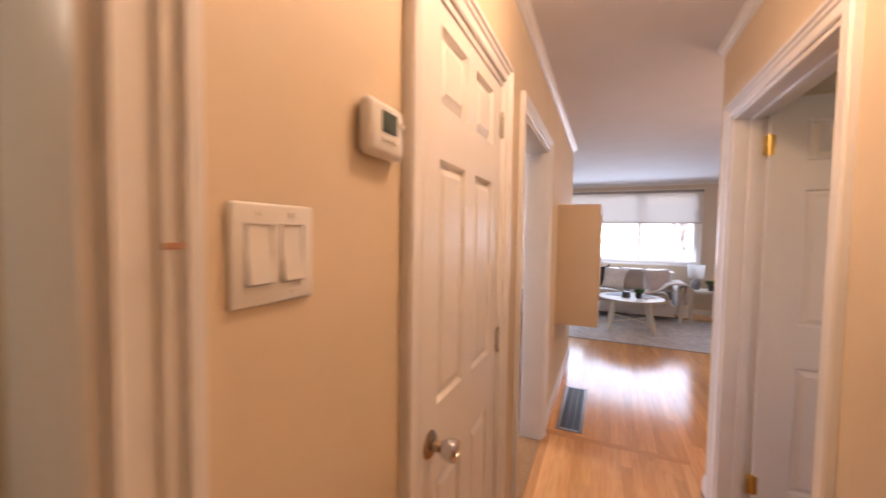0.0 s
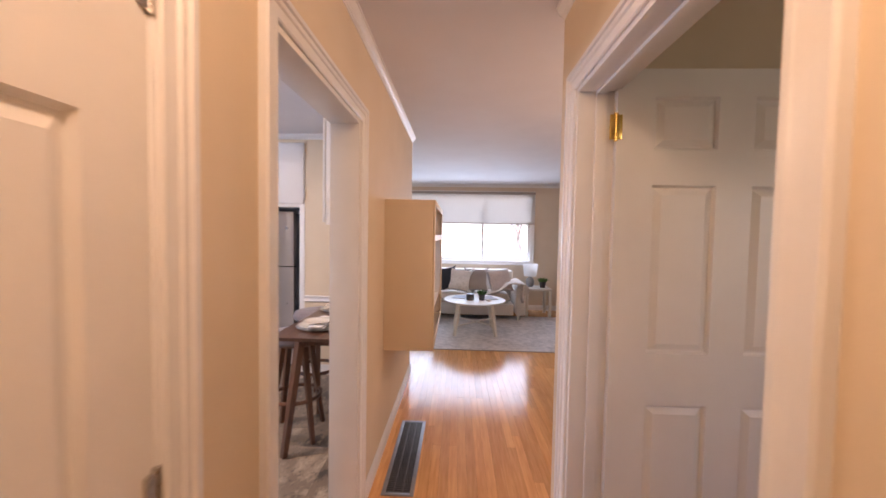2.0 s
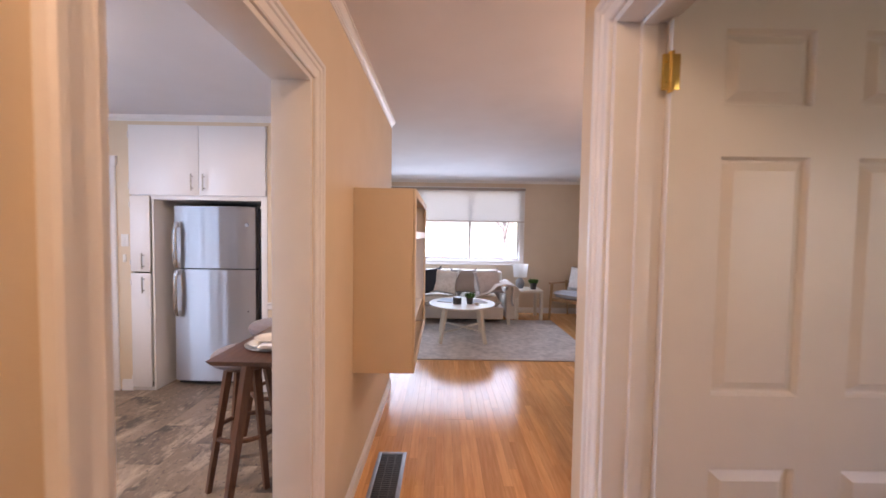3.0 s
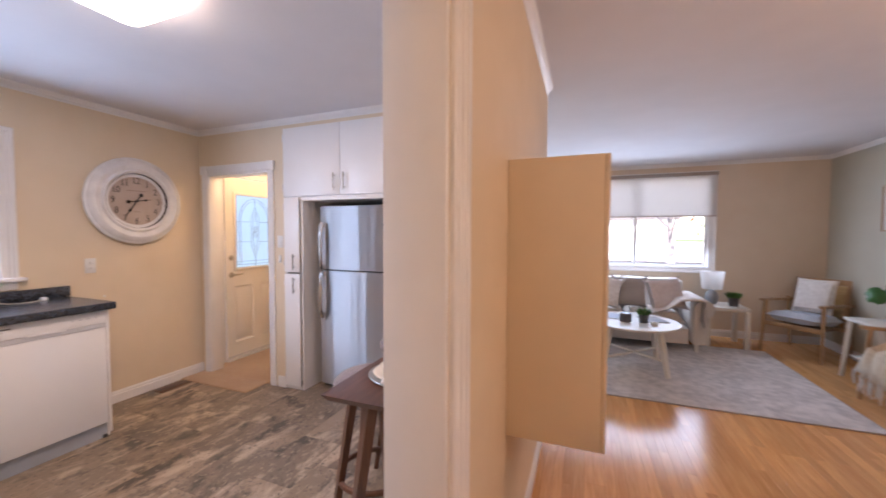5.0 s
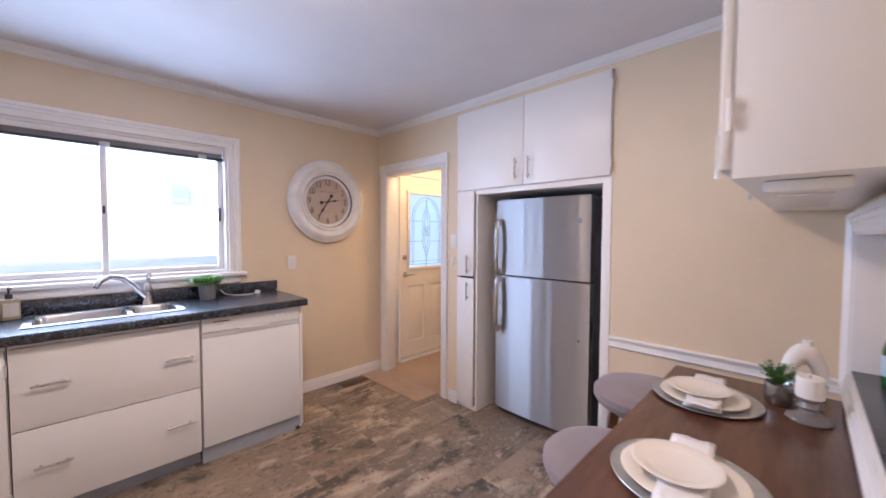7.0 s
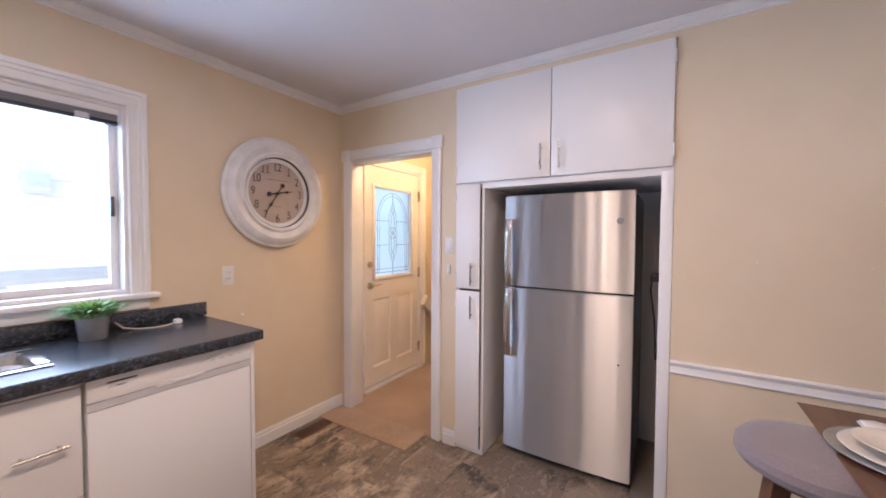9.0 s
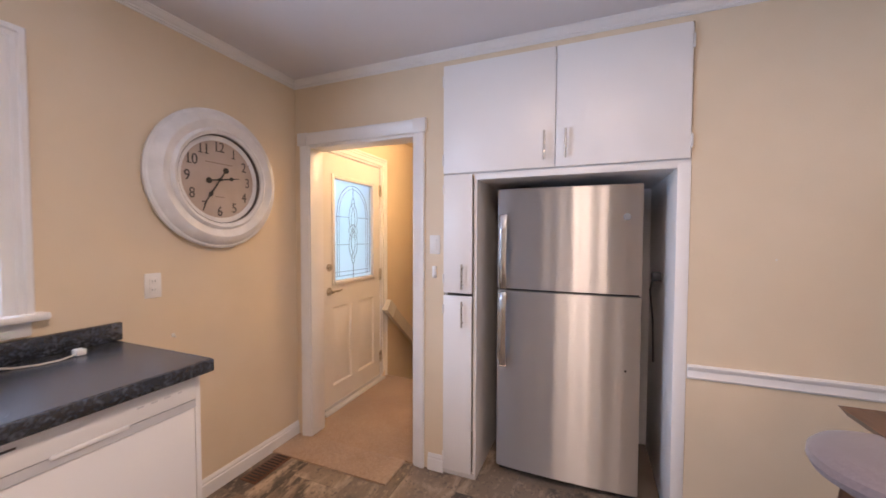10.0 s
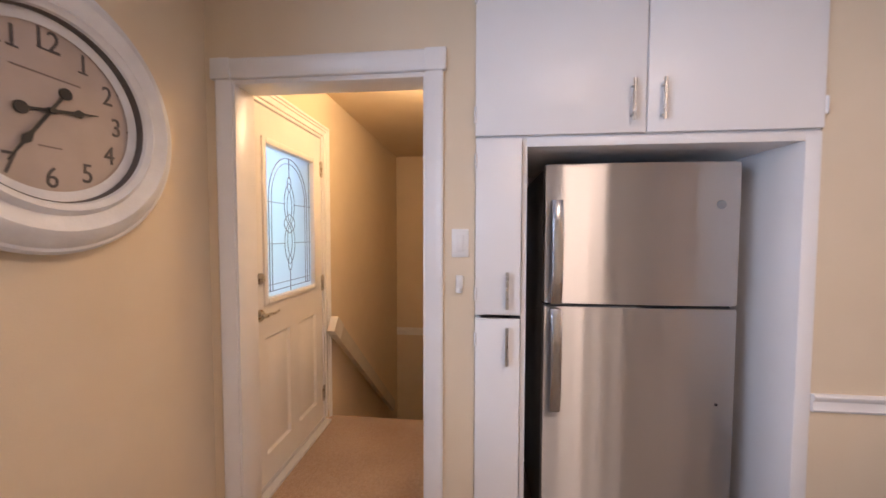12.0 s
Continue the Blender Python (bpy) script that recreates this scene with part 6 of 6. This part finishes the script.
    part("tabletop", boxed(-w / 2, w / 2, -d / 2, d / 2, h - 0.045, h, 0.004), BIRCH, t)
    for sx in (-1, 1):
        for sy in (-1, 1):
            part("leg", boxed(sx * (w / 2 - 0.025) - 0.024, sx * (w / 2 - 0.025) + 0.024, sy * (d / 2 - 0.025) - 0.024, sy * (d / 2 - 0.025) + 0.024, 0.0, h - 0.0455, 0.003), BIRCH, t)
    return t


side_table("square white side table beside the sofa", (1.63, 7.42, 0.0), 0.46, 0.46, 0.515)
lp = thing("table_lamp", "table lamp with dark ceramic base and white shade", "lamp", (1.52, 7.46, 0.515))
part("base", lathe(bmesh.new(), [(0, 0), (0.05, 0), (0.055, 0.01), (0.075, 0.06), (0.078, 0.10), (0.062, 0.15), (0.030, 0.18), (0.022, 0.19), (0, 0.19)], 28), GALV, lp)
part("stem", rod(bmesh.new(), (0, 0, 0.19), (0, 0, 0.26), 0.008), NICKEL, lp)
sh = part("shade", lathe(bmesh.new(), [(0.112, 0.20), (0.135, 0.43), (0.132, 0.43), (0.109, 0.20)], 36), LAMPSHADE, lp, "white drum shade")
potted("potted_plant", "bushy green plant in a black pot", (1.73, 7.36, 0.515), 0.058, 0.11, DARKCER, LEAF, 0.10, 220, 0.07, 17, "small potted plants", 0.008)


def armchair(label):
    t = thing("armchair", label, "armchair", (0, 0, 0), group="wooden armchairs")
    part("seat_cushion", cushion(bmesh.new(), 0.56, 0.56, 0.12, Matrix.Translation((0, -0.02, 0.405)) @ pose(0, 0, 0, -4), puff=0.2), BLUEPAD, t, "pale blue-grey seat cushion")
    part("seat_frame", box(box(boxed(-0.29, 0.29, -0.30, -0.26, 0.30, 0.35, 0.006), -0.29, 0.29, 0.24, 0.28, 0.28, 0.33, 0.006), -0.27, 0.27, -0.26, 0.24, 0.31, 0.335), OAK, t)
    for s in (-1, 1):
        part("leg", beam(bmesh.new(), (s * 0.30, -0.27, 0.575), (s * 0.315, -0.32, 0.0), 0.042, 0.036, 0.028, 0.026), OAK, t)
        part("leg", beam(bmesh.new(), (s * 0.30, 0.25, 0.60), (s * 0.315, 0.36, 0.0), 0.042, 0.036, 0.028, 0.026), OAK, t)
        part("armrest", beam(bmesh.new(), (s * 0.305, -0.34, 0.585), (s * 0.305, 0.34, 0.565), 0.055, 0.026), OAK, t)
        part("back_post", beam(bmesh.new(), (s * 0.26, 0.24, 0.33), (s * 0.26, 0.42, 0.80), 0.036, 0.030), OAK, t)
    part("top_rail", beam(bmesh.new(), (-0.28, 0.415, 0.795), (0.28, 0.415, 0.795), 0.030, 0.060), OAK, t)
    part("back_panel", beam(bmesh.new(), (0, 0.275, 0.40), (0, 0.405, 0.76), 0.48, 0.012), STRAW, t, "woven cane back")
    part("pillow_pad", cushion(bmesh.new(), 0.42, 0.40, 0.14, Matrix.Translation((0, 0.20, 0.64)) @ pose(0, 0, 0, 70, 0, 0), puff=0.4), IVORY, t, "ivory patterned pillow")
    return t


ac = armchair("wooden armchair with pale blue seat and ivory pillow")
ac.scale = (0.91, 0.91, 1.08)
ac.location, ac.rotation_euler = (2.41, 7.29, 0), (0, 0, radians(-48))
a2 = copy_thing(ac, pose(2.47, 5.62, 0, 0, 0, -93))
tagged(a2, "wooden armchair with a straw-coloured throw on its arm")
tb = thing("throw_blanket", "cream fringed throw draped across the armchair", "blanket", (2.42, 5.60, 0.0), -5)
# across the chair from its back over the pillow and seat, then over the near arm
bm = bmesh.new()
prof = [(0.30, 0.86), (0.22, 0.80), (0.12, 0.70), (0.02, 0.56), (-0.10, 0.535), (-0.22, 0.53), (-0.31, 0.49), (-0.335, 0.38), (-0.345, 0.27)]
rows = [[bm.verts.new((x + 0.016 * math.sin(k * 2.1 + i), -0.27 + 0.040 * k + 0.02 * math.sin(i * 1.7), z + 0.020 * math.sin(k * 1.7 + i * 1.3) + 0.012 * math.sin(k * 3.3))) for k in range(11)] for i, (x, z) in enumerate(prof)]
side = [(0.0, 0.585), (0.02, 0.655), (-0.035, 0.66), (-0.075, 0.58), (-0.08, 0.44), (-0.085, 0.30)]
flap = [[bm.verts.new((-0.26 + 0.045 * k + 0.014 * math.sin(i * 1.9), -0.235 + y + 0.014 * math.sin(k * 2.0 + i), z + 0.014 * math.sin(k * 1.4 + i * 2.1))) for k in range(11)] for i, (y, z) in enumerate(side)]
for grid in (rows, flap):
    for a, b in zip(grid, grid[1:]):
        for k in range(10):
            bm.faces.new((a[k], a[k + 1], b[k + 1], b[k]))
tails = [v.co.copy() for v in rows[-1] + flap[-1]]
cl = part("cloth", bm, FRINGED, tb)
mo = cl.modifiers.new("thick", "SOLIDIFY")
mo.thickness = 0.014
bm = bmesh.new()
for k, c in enumerate(tails):
    for j in range(3):
        o = c + Vector((0.012 * (j - 1), 0.012 * (j - 1), 0))
        tube(bm, [o, o + Vector((0.006 * math.sin(k + j), 0.004, -0.05)), o + Vector((0.010 * math.sin(2 * k + j), 0.008, -0.10 - 0.012 * ((k + j) % 3)))], 0.004, 5)
tagged(part("fringe", bm, IVORY, tb), "ivory fringe", kind="stuff")
s2t = thing("accent_table", "white accent table with splayed legs", "side table", (2.60, 6.32, 0.0))
part("tabletop", boxed(-0.21, 0.21, -0.25, 0.25, 0.58, 0.605, 0.004), BIRCH, s2t)
part("shelf", boxed(-0.17, 0.17, -0.20, 0.20, 0.22, 0.235, 0.003), BIRCH, s2t)
for sx in (-1, 1):
    for sy in (-1, 1):
        part("leg", beam(bmesh.new(), (sx * 0.17, sy * 0.21, 0.581), (sx * 0.205, sy * 0.25, 0.0), 0.040, 0.034, 0.030, 0.026), BIRCH, s2t)
mv = thing("leaf_vase", "glass vase with large green monstera leaves", "vase with leaves", (2.64, 6.30, 0.605))
part("vase", lathe(bmesh.new(), [(0, 0), (0.055, 0), (0.065, 0.02), (0.065, 0.10), (0.045, 0.15), (0.048, 0.16), (0.042, 0.155), (0.058, 0.10), (0.058, 0.02), (0, 0.015)], 24), GALV, mv)
for side, back, hh, size, lean, tilt in ((-0.15, 0.02, 0.27, 0.105, -35, 55), (-0.03, 0.05, 0.33, 0.090, -8, 50), (0.16, -0.02, 0.28, 0.118, 32, 62), (0.05, 0.08, 0.22, 0.07, 10, 40)):
    tip = Vector((0.88 * side + 0.48 * back, -0.48 * side + 0.88 * back, hh))
    part("stem", tube(bmesh.new(), [(0, 0, 0.03), (tip.x * 0.35, tip.y * 0.35, hh * 0.7), tip], 0.004, 6), LEAF_B, mv)
    m = Matrix.Translation(tip) @ pose(0, 0, 0, 0, 0, -28) @ pose(0, 0, 0, tilt, lean, 0)
    bm = bmesh.new()
    rim_ = []
    for q in range(26):  # heart-shaped blade with a few notches
        t = 2 * math.pi * q / 26
        rr = size * (0.62 + 0.30 * abs(math.sin(t)) - 0.28 * math.sin(t)) * (0.80 if q % 4 == 1 and q not in (5, 21) else 1.0)
        rim_.append((rr * math.cos(t), rr * math.sin(t) * 0.95))
    mid = bm.verts.new(m @ Vector((0, 0, 0)))
    vs = [bm.verts.new(m @ Vector((u, v, -1.1 * u * u - 0.5 * v * v))) for u, v in rim_]
    for q in range(26):
        bm.faces.new((mid, vs[q], vs[(q + 1) % 26]))
    lf = part("leaf", bm, LEAF_B, mv)
    th_ = lf.modifiers.new("thick", "SOLIDIFY")
    th_.thickness = 0.0015
for y0, y1, z0, z1, sd in ((6.395, 6.905, 1.465, 1.94, 1), (5.675, 6.225, 1.47, 1.948, 2)):
    pf = thing("framed_print", "framed abstract print with grey and beige shapes", "picture", (2.85, (y0 + y1) / 2, (z0 + z1) / 2), -90, group="framed prints")
    w, hh = (y1 - y0) / 2, (z1 - z0) / 2
    part("frame", frame_ring(bmesh.new(), "x", -0.028, -0.001, -w, w, -hh, hh, 0.012, 0.002), OAK, pf, "thin oak frame")
    part("paper", boxed(-w + 0.013, w - 0.013, -0.014, -0.004, -hh + 0.013, hh - 0.013), MATBOARD, pf)
    for k, (u, v, r, q) in enumerate(((-0.04, 0.03, 0.075, 0), (0.05, -0.02, 0.085, 1), (-0.05, -0.07, 0.06, 1), (0.03, 0.09, 0.05, 1), (-0.015, -0.01, 0.05, 0))):
        u, v, r = u * (-1.4 if sd == 2 else 1.4), v * 1.3, r * 1.25
        bm = lathe(bmesh.new(), [(0, 0.0006), (r, 0.0006), (r, 0.0)], 26, Matrix.Translation((u, -0.0142 - 0.0006 * k, v)) @ pose(0, 0, 0, 90) @ Matrix.Diagonal((0.8, 1.1, 1, 1)))
        part("shape", bm, TANINK if q else GREYINK, pf)

# dining corner
dt = thing("dining_table", "orange-brown wooden dining table on black steel legs", "dining table", (1.60, 3.10, 0.0))
part("tabletop", boxed(-0.40, 0.40, -0.70, 0.76, 0.725, 0.755, 0.004), TEAK, dt)
for sx in (-1, 1):
    for y, dy in ((0.52, 0.10), (-0.50, -0.10)):
        part("leg", beam(bmesh.new(), (sx * 0.30, y, 0.724), (sx * 0.36, y + dy, 0.0), 0.075, 0.05, 0.045, 0.03), BLACK, dt, "black steel leg")
    part("apron", box(bmesh.new(), sx * 0.30 - 0.02, sx * 0.30 + 0.02, -0.50, 0.52, 0.66, 0.724, 0.004), BLACK, dt)
    part("leg_brace", beam(bmesh.new(), (sx * 0.30, 0.26, 0.70), (sx * 0.335, 0.20, 0.0), 0.070, 0.05, 0.05, 0.03), BLACK, dt, "black steel inner leg")


def dining_chair():
    t = thing("dining_chair", "slim black metal dining chair with grey seat", "chair", (0, 0, 0), group="dining chairs")
    part("seat", boxed(-0.21, 0.21, -0.22, 0.20, 0.435, 0.475, 0.015, 3), SEATPAD, t, "grey padded seat")
    for s in (-1, 1):
        part("leg", tube(bmesh.new(), [(s * 0.20, 0.235, 0.86), (s * 0.20, 0.20, 0.45), (s * 0.205, 0.235, 0.0)], 0.011, 8), BLACK, t)
        part("leg", tube(bmesh.new(), [(s * 0.20, -0.19, 0.435), (s * 0.205, -0.215, 0.0)], 0.011, 8), BLACK, t)
        part("side_rail", rod(bmesh.new(), (s * 0.203, -0.20, 0.20), (s * 0.203, 0.215, 0.20), 0.007), BLACK, t)
    part("backrest", boxed(-0.205, 0.205, 0.222, 0.240, 0.80, 0.865, 0.004), BLACK, t)
    for z in (0.56, 0.66):
        part("back_bar", boxed(-0.20, 0.20, 0.205 + (z - 0.45) * 0.08, 0.22 + (z - 0.45) * 0.08, z, z + 0.035, 0.003), BLACK, t)
    part("front_rail", rod(bmesh.new(), (-0.203, -0.195, 0.40), (0.203, -0.195, 0.40), 0.008), BLACK, t)
    return t


dc = dining_chair()
dc.scale = (0.88, 0.9, 1.0)
dc.location = (1.52, 3.76, 0)
copy_thing(dc, pose(2.06, 2.95, 0, 0, 0, -90))
for x, y, full in ((1.53, 3.68, True), (1.53, 3.19, False)):
    pm = thing("placemat", "round woven straw placemat on the dining table", "placemat", (x, y, 0.755), group="placemats")
    n = 9
    for k in range(n):
        r = 0.185 * (k + 0.5) / n
        part("coil", lathe(bmesh.new(), [(max(0.0001, r - 0.0102), 0.001), (r - 0.004, 0.006), (r + 0.004, 0.006), (r + 0.0102, 0.001)], 32), STRAW, pm)
    if full:
        p = thing("dinner_plate", "pale plate stack on a straw placemat", "plate", (x, y, 0.761), group="dining plates")
        part("plate", lathe(bmesh.new(), [(0, 0.0), (0.075, 0.0), (0.085, 0.004), (0.133, 0.014), (0.135, 0.016), (0.130, 0.017), (0.088, 0.008), (0, 0.006)], 40), PORCELAIN, p)
        part("rim_line", lathe(bmesh.new(), [(0.128, 0.0175), (0.1345, 0.0172), (0.1345, 0.0165)], 40), BLACK, p, "dark rim line")
        nk = thing("dark_napkin", "rumpled black napkin on the plate", "napkin", (x - 0.02, y + 0.01, 0.774), -12)
        bm = bmesh.new()
        rows = [[bm.verts.new((0.17 * (i / 9 * 2 - 1), (0.075 - 0.045 * math.sin(math.pi * i / 9)) * (k / 4 * 2 - 1), 0.014 + 0.038 * abs(math.sin(k * 1.6 + i * 0.8)) * math.sin(math.pi * i / 9))) for k in range(5)] for i in range(10)]
        for a, b in zip(rows, rows[1:]):
            for k in range(4):
                bm.faces.new((a[k], a[k + 1], b[k + 1], b[k]))
        cl = part("cloth", bm, NAVY, nk)
        mo = cl.modifiers.new("thick", "SOLIDIFY")
        mo.thickness = 0.006
pd = thing("pendant_lamp", "opal glass pendant lamp over the dining table", "pendant lamp", (1.75, 3.0, H + 0.14))
part("rose", lathe(bmesh.new(), [(0, -0.141), (0.06, -0.141), (0.05, -0.165), (0, -0.168)], 24), NICKEL, pd)
part("rod", rod(bmesh.new(), (0, 0, -0.30), (0, 0, -0.166), 0.006), NICKEL, pd)
pg = part("glass_shade", lathe(bmesh.new(), [(0.03, -0.29), (0.12, -0.32), (0.15, -0.38), (0.14, -0.44), (0.08, -0.50), (0, -0.51)], 28), OPAL, pd, "opal glass shade")
pg.visible_shadow = False

# ---------------------------------------------------------------- outside
structure("ground", boxed(-400, 400, -400, 400, -2.9, -2.75), GRASS, "lawn reaching to the horizon")
# Front lawn area coloured pale so that it reads as overexposed.
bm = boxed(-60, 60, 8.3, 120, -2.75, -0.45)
structure("ground_front", bm, PALE_GROUND, "front ground coloured pale to stand for glare")
# Side ground coloured pale to keep the door glass bright, without green.
structure("ground_side", boxed(-60, -4.4, -60, 8.3, -2.75, -0.35), PALE_GROUND, "side ground coloured pale for the view through the door glass")
structure("road", boxed(-60, 60, 24, 31, -0.45, -0.42), ASPHALT, "grey asphalt street")
structure("pavement", boxed(-60, 60, 22, 23.6, -0.45, -0.38), SIDING, "pale concrete sidewalk")
nh = thing("neighbour_house", "white neighbouring house with lap siding", "house", (-7.6, 3.0, -0.35))
part("wall", boxed(-5.0, -0.03, -9.0, 8.0, 0.0, 5.2), SIDING, nh)
for i in range(26):
    part("siding_board", beam(bmesh.new(), (-0.004, -9.0, 0.10 + 0.2 * i), (-0.004, 8.0, 0.10 + 0.2 * i), 0.030, 0.198), SIDING, nh)
part("roof", boxed(-5.3, 0.5, -9.4, 8.4, 5.2, 5.4), ROOFM, nh)
vt = part("vent_hood", boxed(0.012, 0.12, 0.15, 0.36, 2.22, 2.46, 0.01), PALE_VENT, nh, "grey wall vent")
part("vent_slat", boxed(0.12, 0.128, 0.16, 0.35, 2.26, 2.29), SIDING, vt)
fe = thing("deck_fence", "pale grey horizontal rail fence", "fence", (-5.6, 2.2, -0.35))
for y in np.arange(-4, 2.01, 1.5):
    part("post", boxed(-0.05, 0.05, y - 0.05, y + 0.05, 0.0, 1.52, 0.005), FENCEW, fe)
for z in (0.25, 0.55, 0.85, 1.12, 1.38):
    part("rail", boxed(0.051, 0.08, -4.2, 2.2, z, z + 0.12, 0.004), FENCEW, fe)


def tree(name, label, at, h, r, leaf_mat, seed, n=1500):
    rnd = random.Random(seed)
    t = thing(name, label, "tree", at, group="street trees")
    part("trunk", tube(bmesh.new(), [(0, 0, -0.05), (0.03, 0.02, h * 0.25), (-0.04, 0.05, h * 0.5), (0.02, 0, h * 0.8)], lambda u: h * 0.035 * (1 - 0.75 * u), 10), BARK, t)
    bm, lv = bmesh.new(), bmesh.new()
    for _ in range(12):
        a, z = rnd.uniform(0, 6.283), h * rnd.uniform(0.3, 0.7)
        e = Vector((math.cos(a) * r * rnd.uniform(0.5, 0.9), math.sin(a) * r * rnd.uniform(0.5, 0.9), z + h * rnd.uniform(0.1, 0.3)))
        tube(bm, [(0, 0, z), e * 0.5 + Vector((0, 0, z * 0.45)), e], lambda u: 0.05 * (1 - 0.8 * u), 6)
        for _ in range(n // 12):
            c = e + Vector((rnd.gauss(0, 1), rnd.gauss(0, 1), rnd.gauss(0, 0.8))) * r * 0.25
            d = Vector((rnd.uniform(-1, 1), rnd.uniform(-1, 1), rnd.uniform(-1, 1))).normalized() * 0.11
            s = d.cross(Vector((0.2, 0.5, 1))).normalized() * 0.06
            lv.faces.new([lv.verts.new(q) for q in (c - d, c + s, c + d, c - s)])
    part("limbs", bm, BARK, t)
    part("crown", lv, leaf_mat, t)


tree("street_tree", "pale-barked tree with red autumn leaves", (2.85, 17.0, -0.45), 5.5, 2.0, REDLEAF, 1)
tree("street_tree", "leafy green street tree", (-2.2, 20.0, -0.45), 6.5, 2.6, LEAF, 2)
tree("street_tree", "leafy green street tree", (6.5, 19.0, -0.45), 6.0, 2.4, LEAF_L, 3)
tree("garden_shrub", "leafy green shrub by the side door", (-6.6, 9.6, -0.35), 2.4, 0.6, LEAF_L, 4, 300)
oh = thing("opposite_house", "white house across the street", "house", (1.0, 42.0, -0.45))
part("wall", boxed(-7, 7, 0, 8, 0, 3.4), SIDING, oh)
part("roof", beam(bmesh.new(), (0, 4, 3.4), (0, 4, 5.4), 15, 9.4, 13, 0.5), ROOFM, oh)
for x in (-4.5, -1.0, 4.0):
    w_ = part("window", frame_ring(bmesh.new(), "x", -0.08, -0.005, x - 0.8, x + 0.8, 1.1, 2.4, 0.10, 0.01), TRIM, oh)
    part("pane", boxed(x - 0.7, x + 0.7, -0.03, -0.01, 1.2, 2.3), WASHED_OUT, w_, "window pane coloured pale to wash out in the glare")
# Door takes the same pale tone, so it washes out too.
part("front_door", boxed(1.2, 2.2, -0.06, -0.005, 0.1, 2.2, 0.02), WASHED_OUT, oh)

# ---------------------------------------------------------------- floor pieces
rnd = random.Random(21)
wood_floor = bpy.data.objects["floor_living"]
BW = 0.057
LENGTHS = (0.55, 0.80, 1.05, 1.30)


def board_mesh(length):
    bm = boxed(-BW / 2 + 0.0002, BW / 2 - 0.0002, 0.0003, length - 0.0003, -0.008, 0.0)
    top = [e for e in bm.edges if all(v.co.z > -0.001 for v in e.verts)]
    bmesh.ops.bevel(bm, geom=top, offset=0.0004, segments=1, affect="EDGES")
    me = bpy.data.meshes.new("floor_strip")
    bm.to_mesh(me)
    bm.free()
    me.materials.append(BOARD)
    return me


board_data = {}


def floor_span(x):
    """Where the strips at x begin and end."""
    if x < -0.325:
        return 4.41, 7.84
    if x > 0.60:
        return 2.25, 7.84
    return -1.3, 7.84


rest_v, rest_f = [], []
x = -1.30 + BW / 2
while x < 2.85 - BW / 2 + 0.03:
    y, y_end = floor_span(x)
    first = True
    while y < y_end - 0.02:
        ln = rnd.choice(LENGTHS)
        if first:
            ln, first = round(rnd.uniform(0.25, 1.0), 1), False
        ln = min(ln, y_end - y)
        if -0.325 < x < 0.60 and y < 2.49 < y + ln:
            ln = 2.49 - y
        if abs(y - 2.49) < 1e-6:
            y += BW
        near = x > -0.40 and x < 2.1 and y < 5.1 and y + ln > -0.1
        if near:
            key = round(ln, 3)
            if key not in board_data:
                board_data[key] = board_mesh(key)
            ob = new("floor_strip", board_data[key])
            ob.location = (x, y, 0.0)
            ob.parent = wood_floor
        else:
            b = len(rest_v)
            w, t = BW / 2 - 0.0003, 0.0004
            rest_v += [(x - w, y + t, 0), (x + w, y + t, 0), (x + w, y + ln - t, 0), (x - w, y + ln - t, 0)]
            rest_v += [(a, c, -0.008) for a, c, _ in rest_v[b:b + 4]]
            rest_f += [(b, b + 1, b + 2, b + 3), (b, b + 4, b + 5, b + 1), (b + 1, b + 5, b + 6, b + 2), (b + 2, b + 6, b + 7, b + 3), (b + 3, b + 7, b + 4, b)]
        y += ln
    x += BW
for x0, x1 in ((-0.325, 0.22), (0.22, 0.58)):
    ln = round(x1 - x0, 3)
    ob = new("floor_strip", board_data.setdefault(ln, None) or board_mesh(ln))
    ob.matrix_world = pose(x1, 2.49 + BW / 2, 0, 0, 0, 90)
    ob.parent = wood_floor
me = bpy.data.meshes.new("floor_strips_far")
me.from_pydata(rest_v, [], rest_f)
me.materials.append(BOARD_I)
fs = new("floor_strips_far", me)
fs.parent = wood_floor
tagged(fs, "varnished hardwood strips", kind="stuff")


# stone-look floor: staggered rectangular pieces
kitchen_floor = bpy.data.objects["floor_kitchen"]


def tile_mesh(w, d):
    bm = boxed(0.0003, w - 0.0003, 0.0003, d - 0.0003, -0.006, 0.0)
    top = [e for e in bm.edges if all(v.co.z > -0.001 for v in e.verts)]
    bmesh.ops.bevel(bm, geom=top, offset=0.0006, segments=1, affect="EDGES")
    me = bpy.data.meshes.new("floor_tile")
    bm.to_mesh(me)
    bm.free()
    me.materials.append(SLATE)
    return me


tile_data = {}
TW, TD = 0.305, 0.457
row, x = 0, -3.71
while x < -0.43:
    w = round(min(TW, -0.42 - x), 3)
    y = 0.5 - (TD * 0.5 if row % 2 else 0.0)
    while y < 4.287:
        y0, y1 = max(y, 0.5), min(y + TD, 4.287)
        if x > -2.62 and y + TD >= 4.287:
            y1 = y + TD if y + TD < 5.06 else 5.06
        d = round(y1 - y0, 3)
        if d > 0.02:
            if (w, d) not in tile_data:
                tile_data[(w, d)] = tile_mesh(w, d)
            ob = new("floor_tile", tile_data[(w, d)])
            ob.location = (x, y0, 0.0)
            ob.parent = kitchen_floor
        y += TD
    row, x = row + 1, x + TW
structure("floor_recess", boxed(-2.60, -1.40, 4.41, 5.10, -0.2, -0.004), GROUT, "stone-look floor inside the fridge recess")
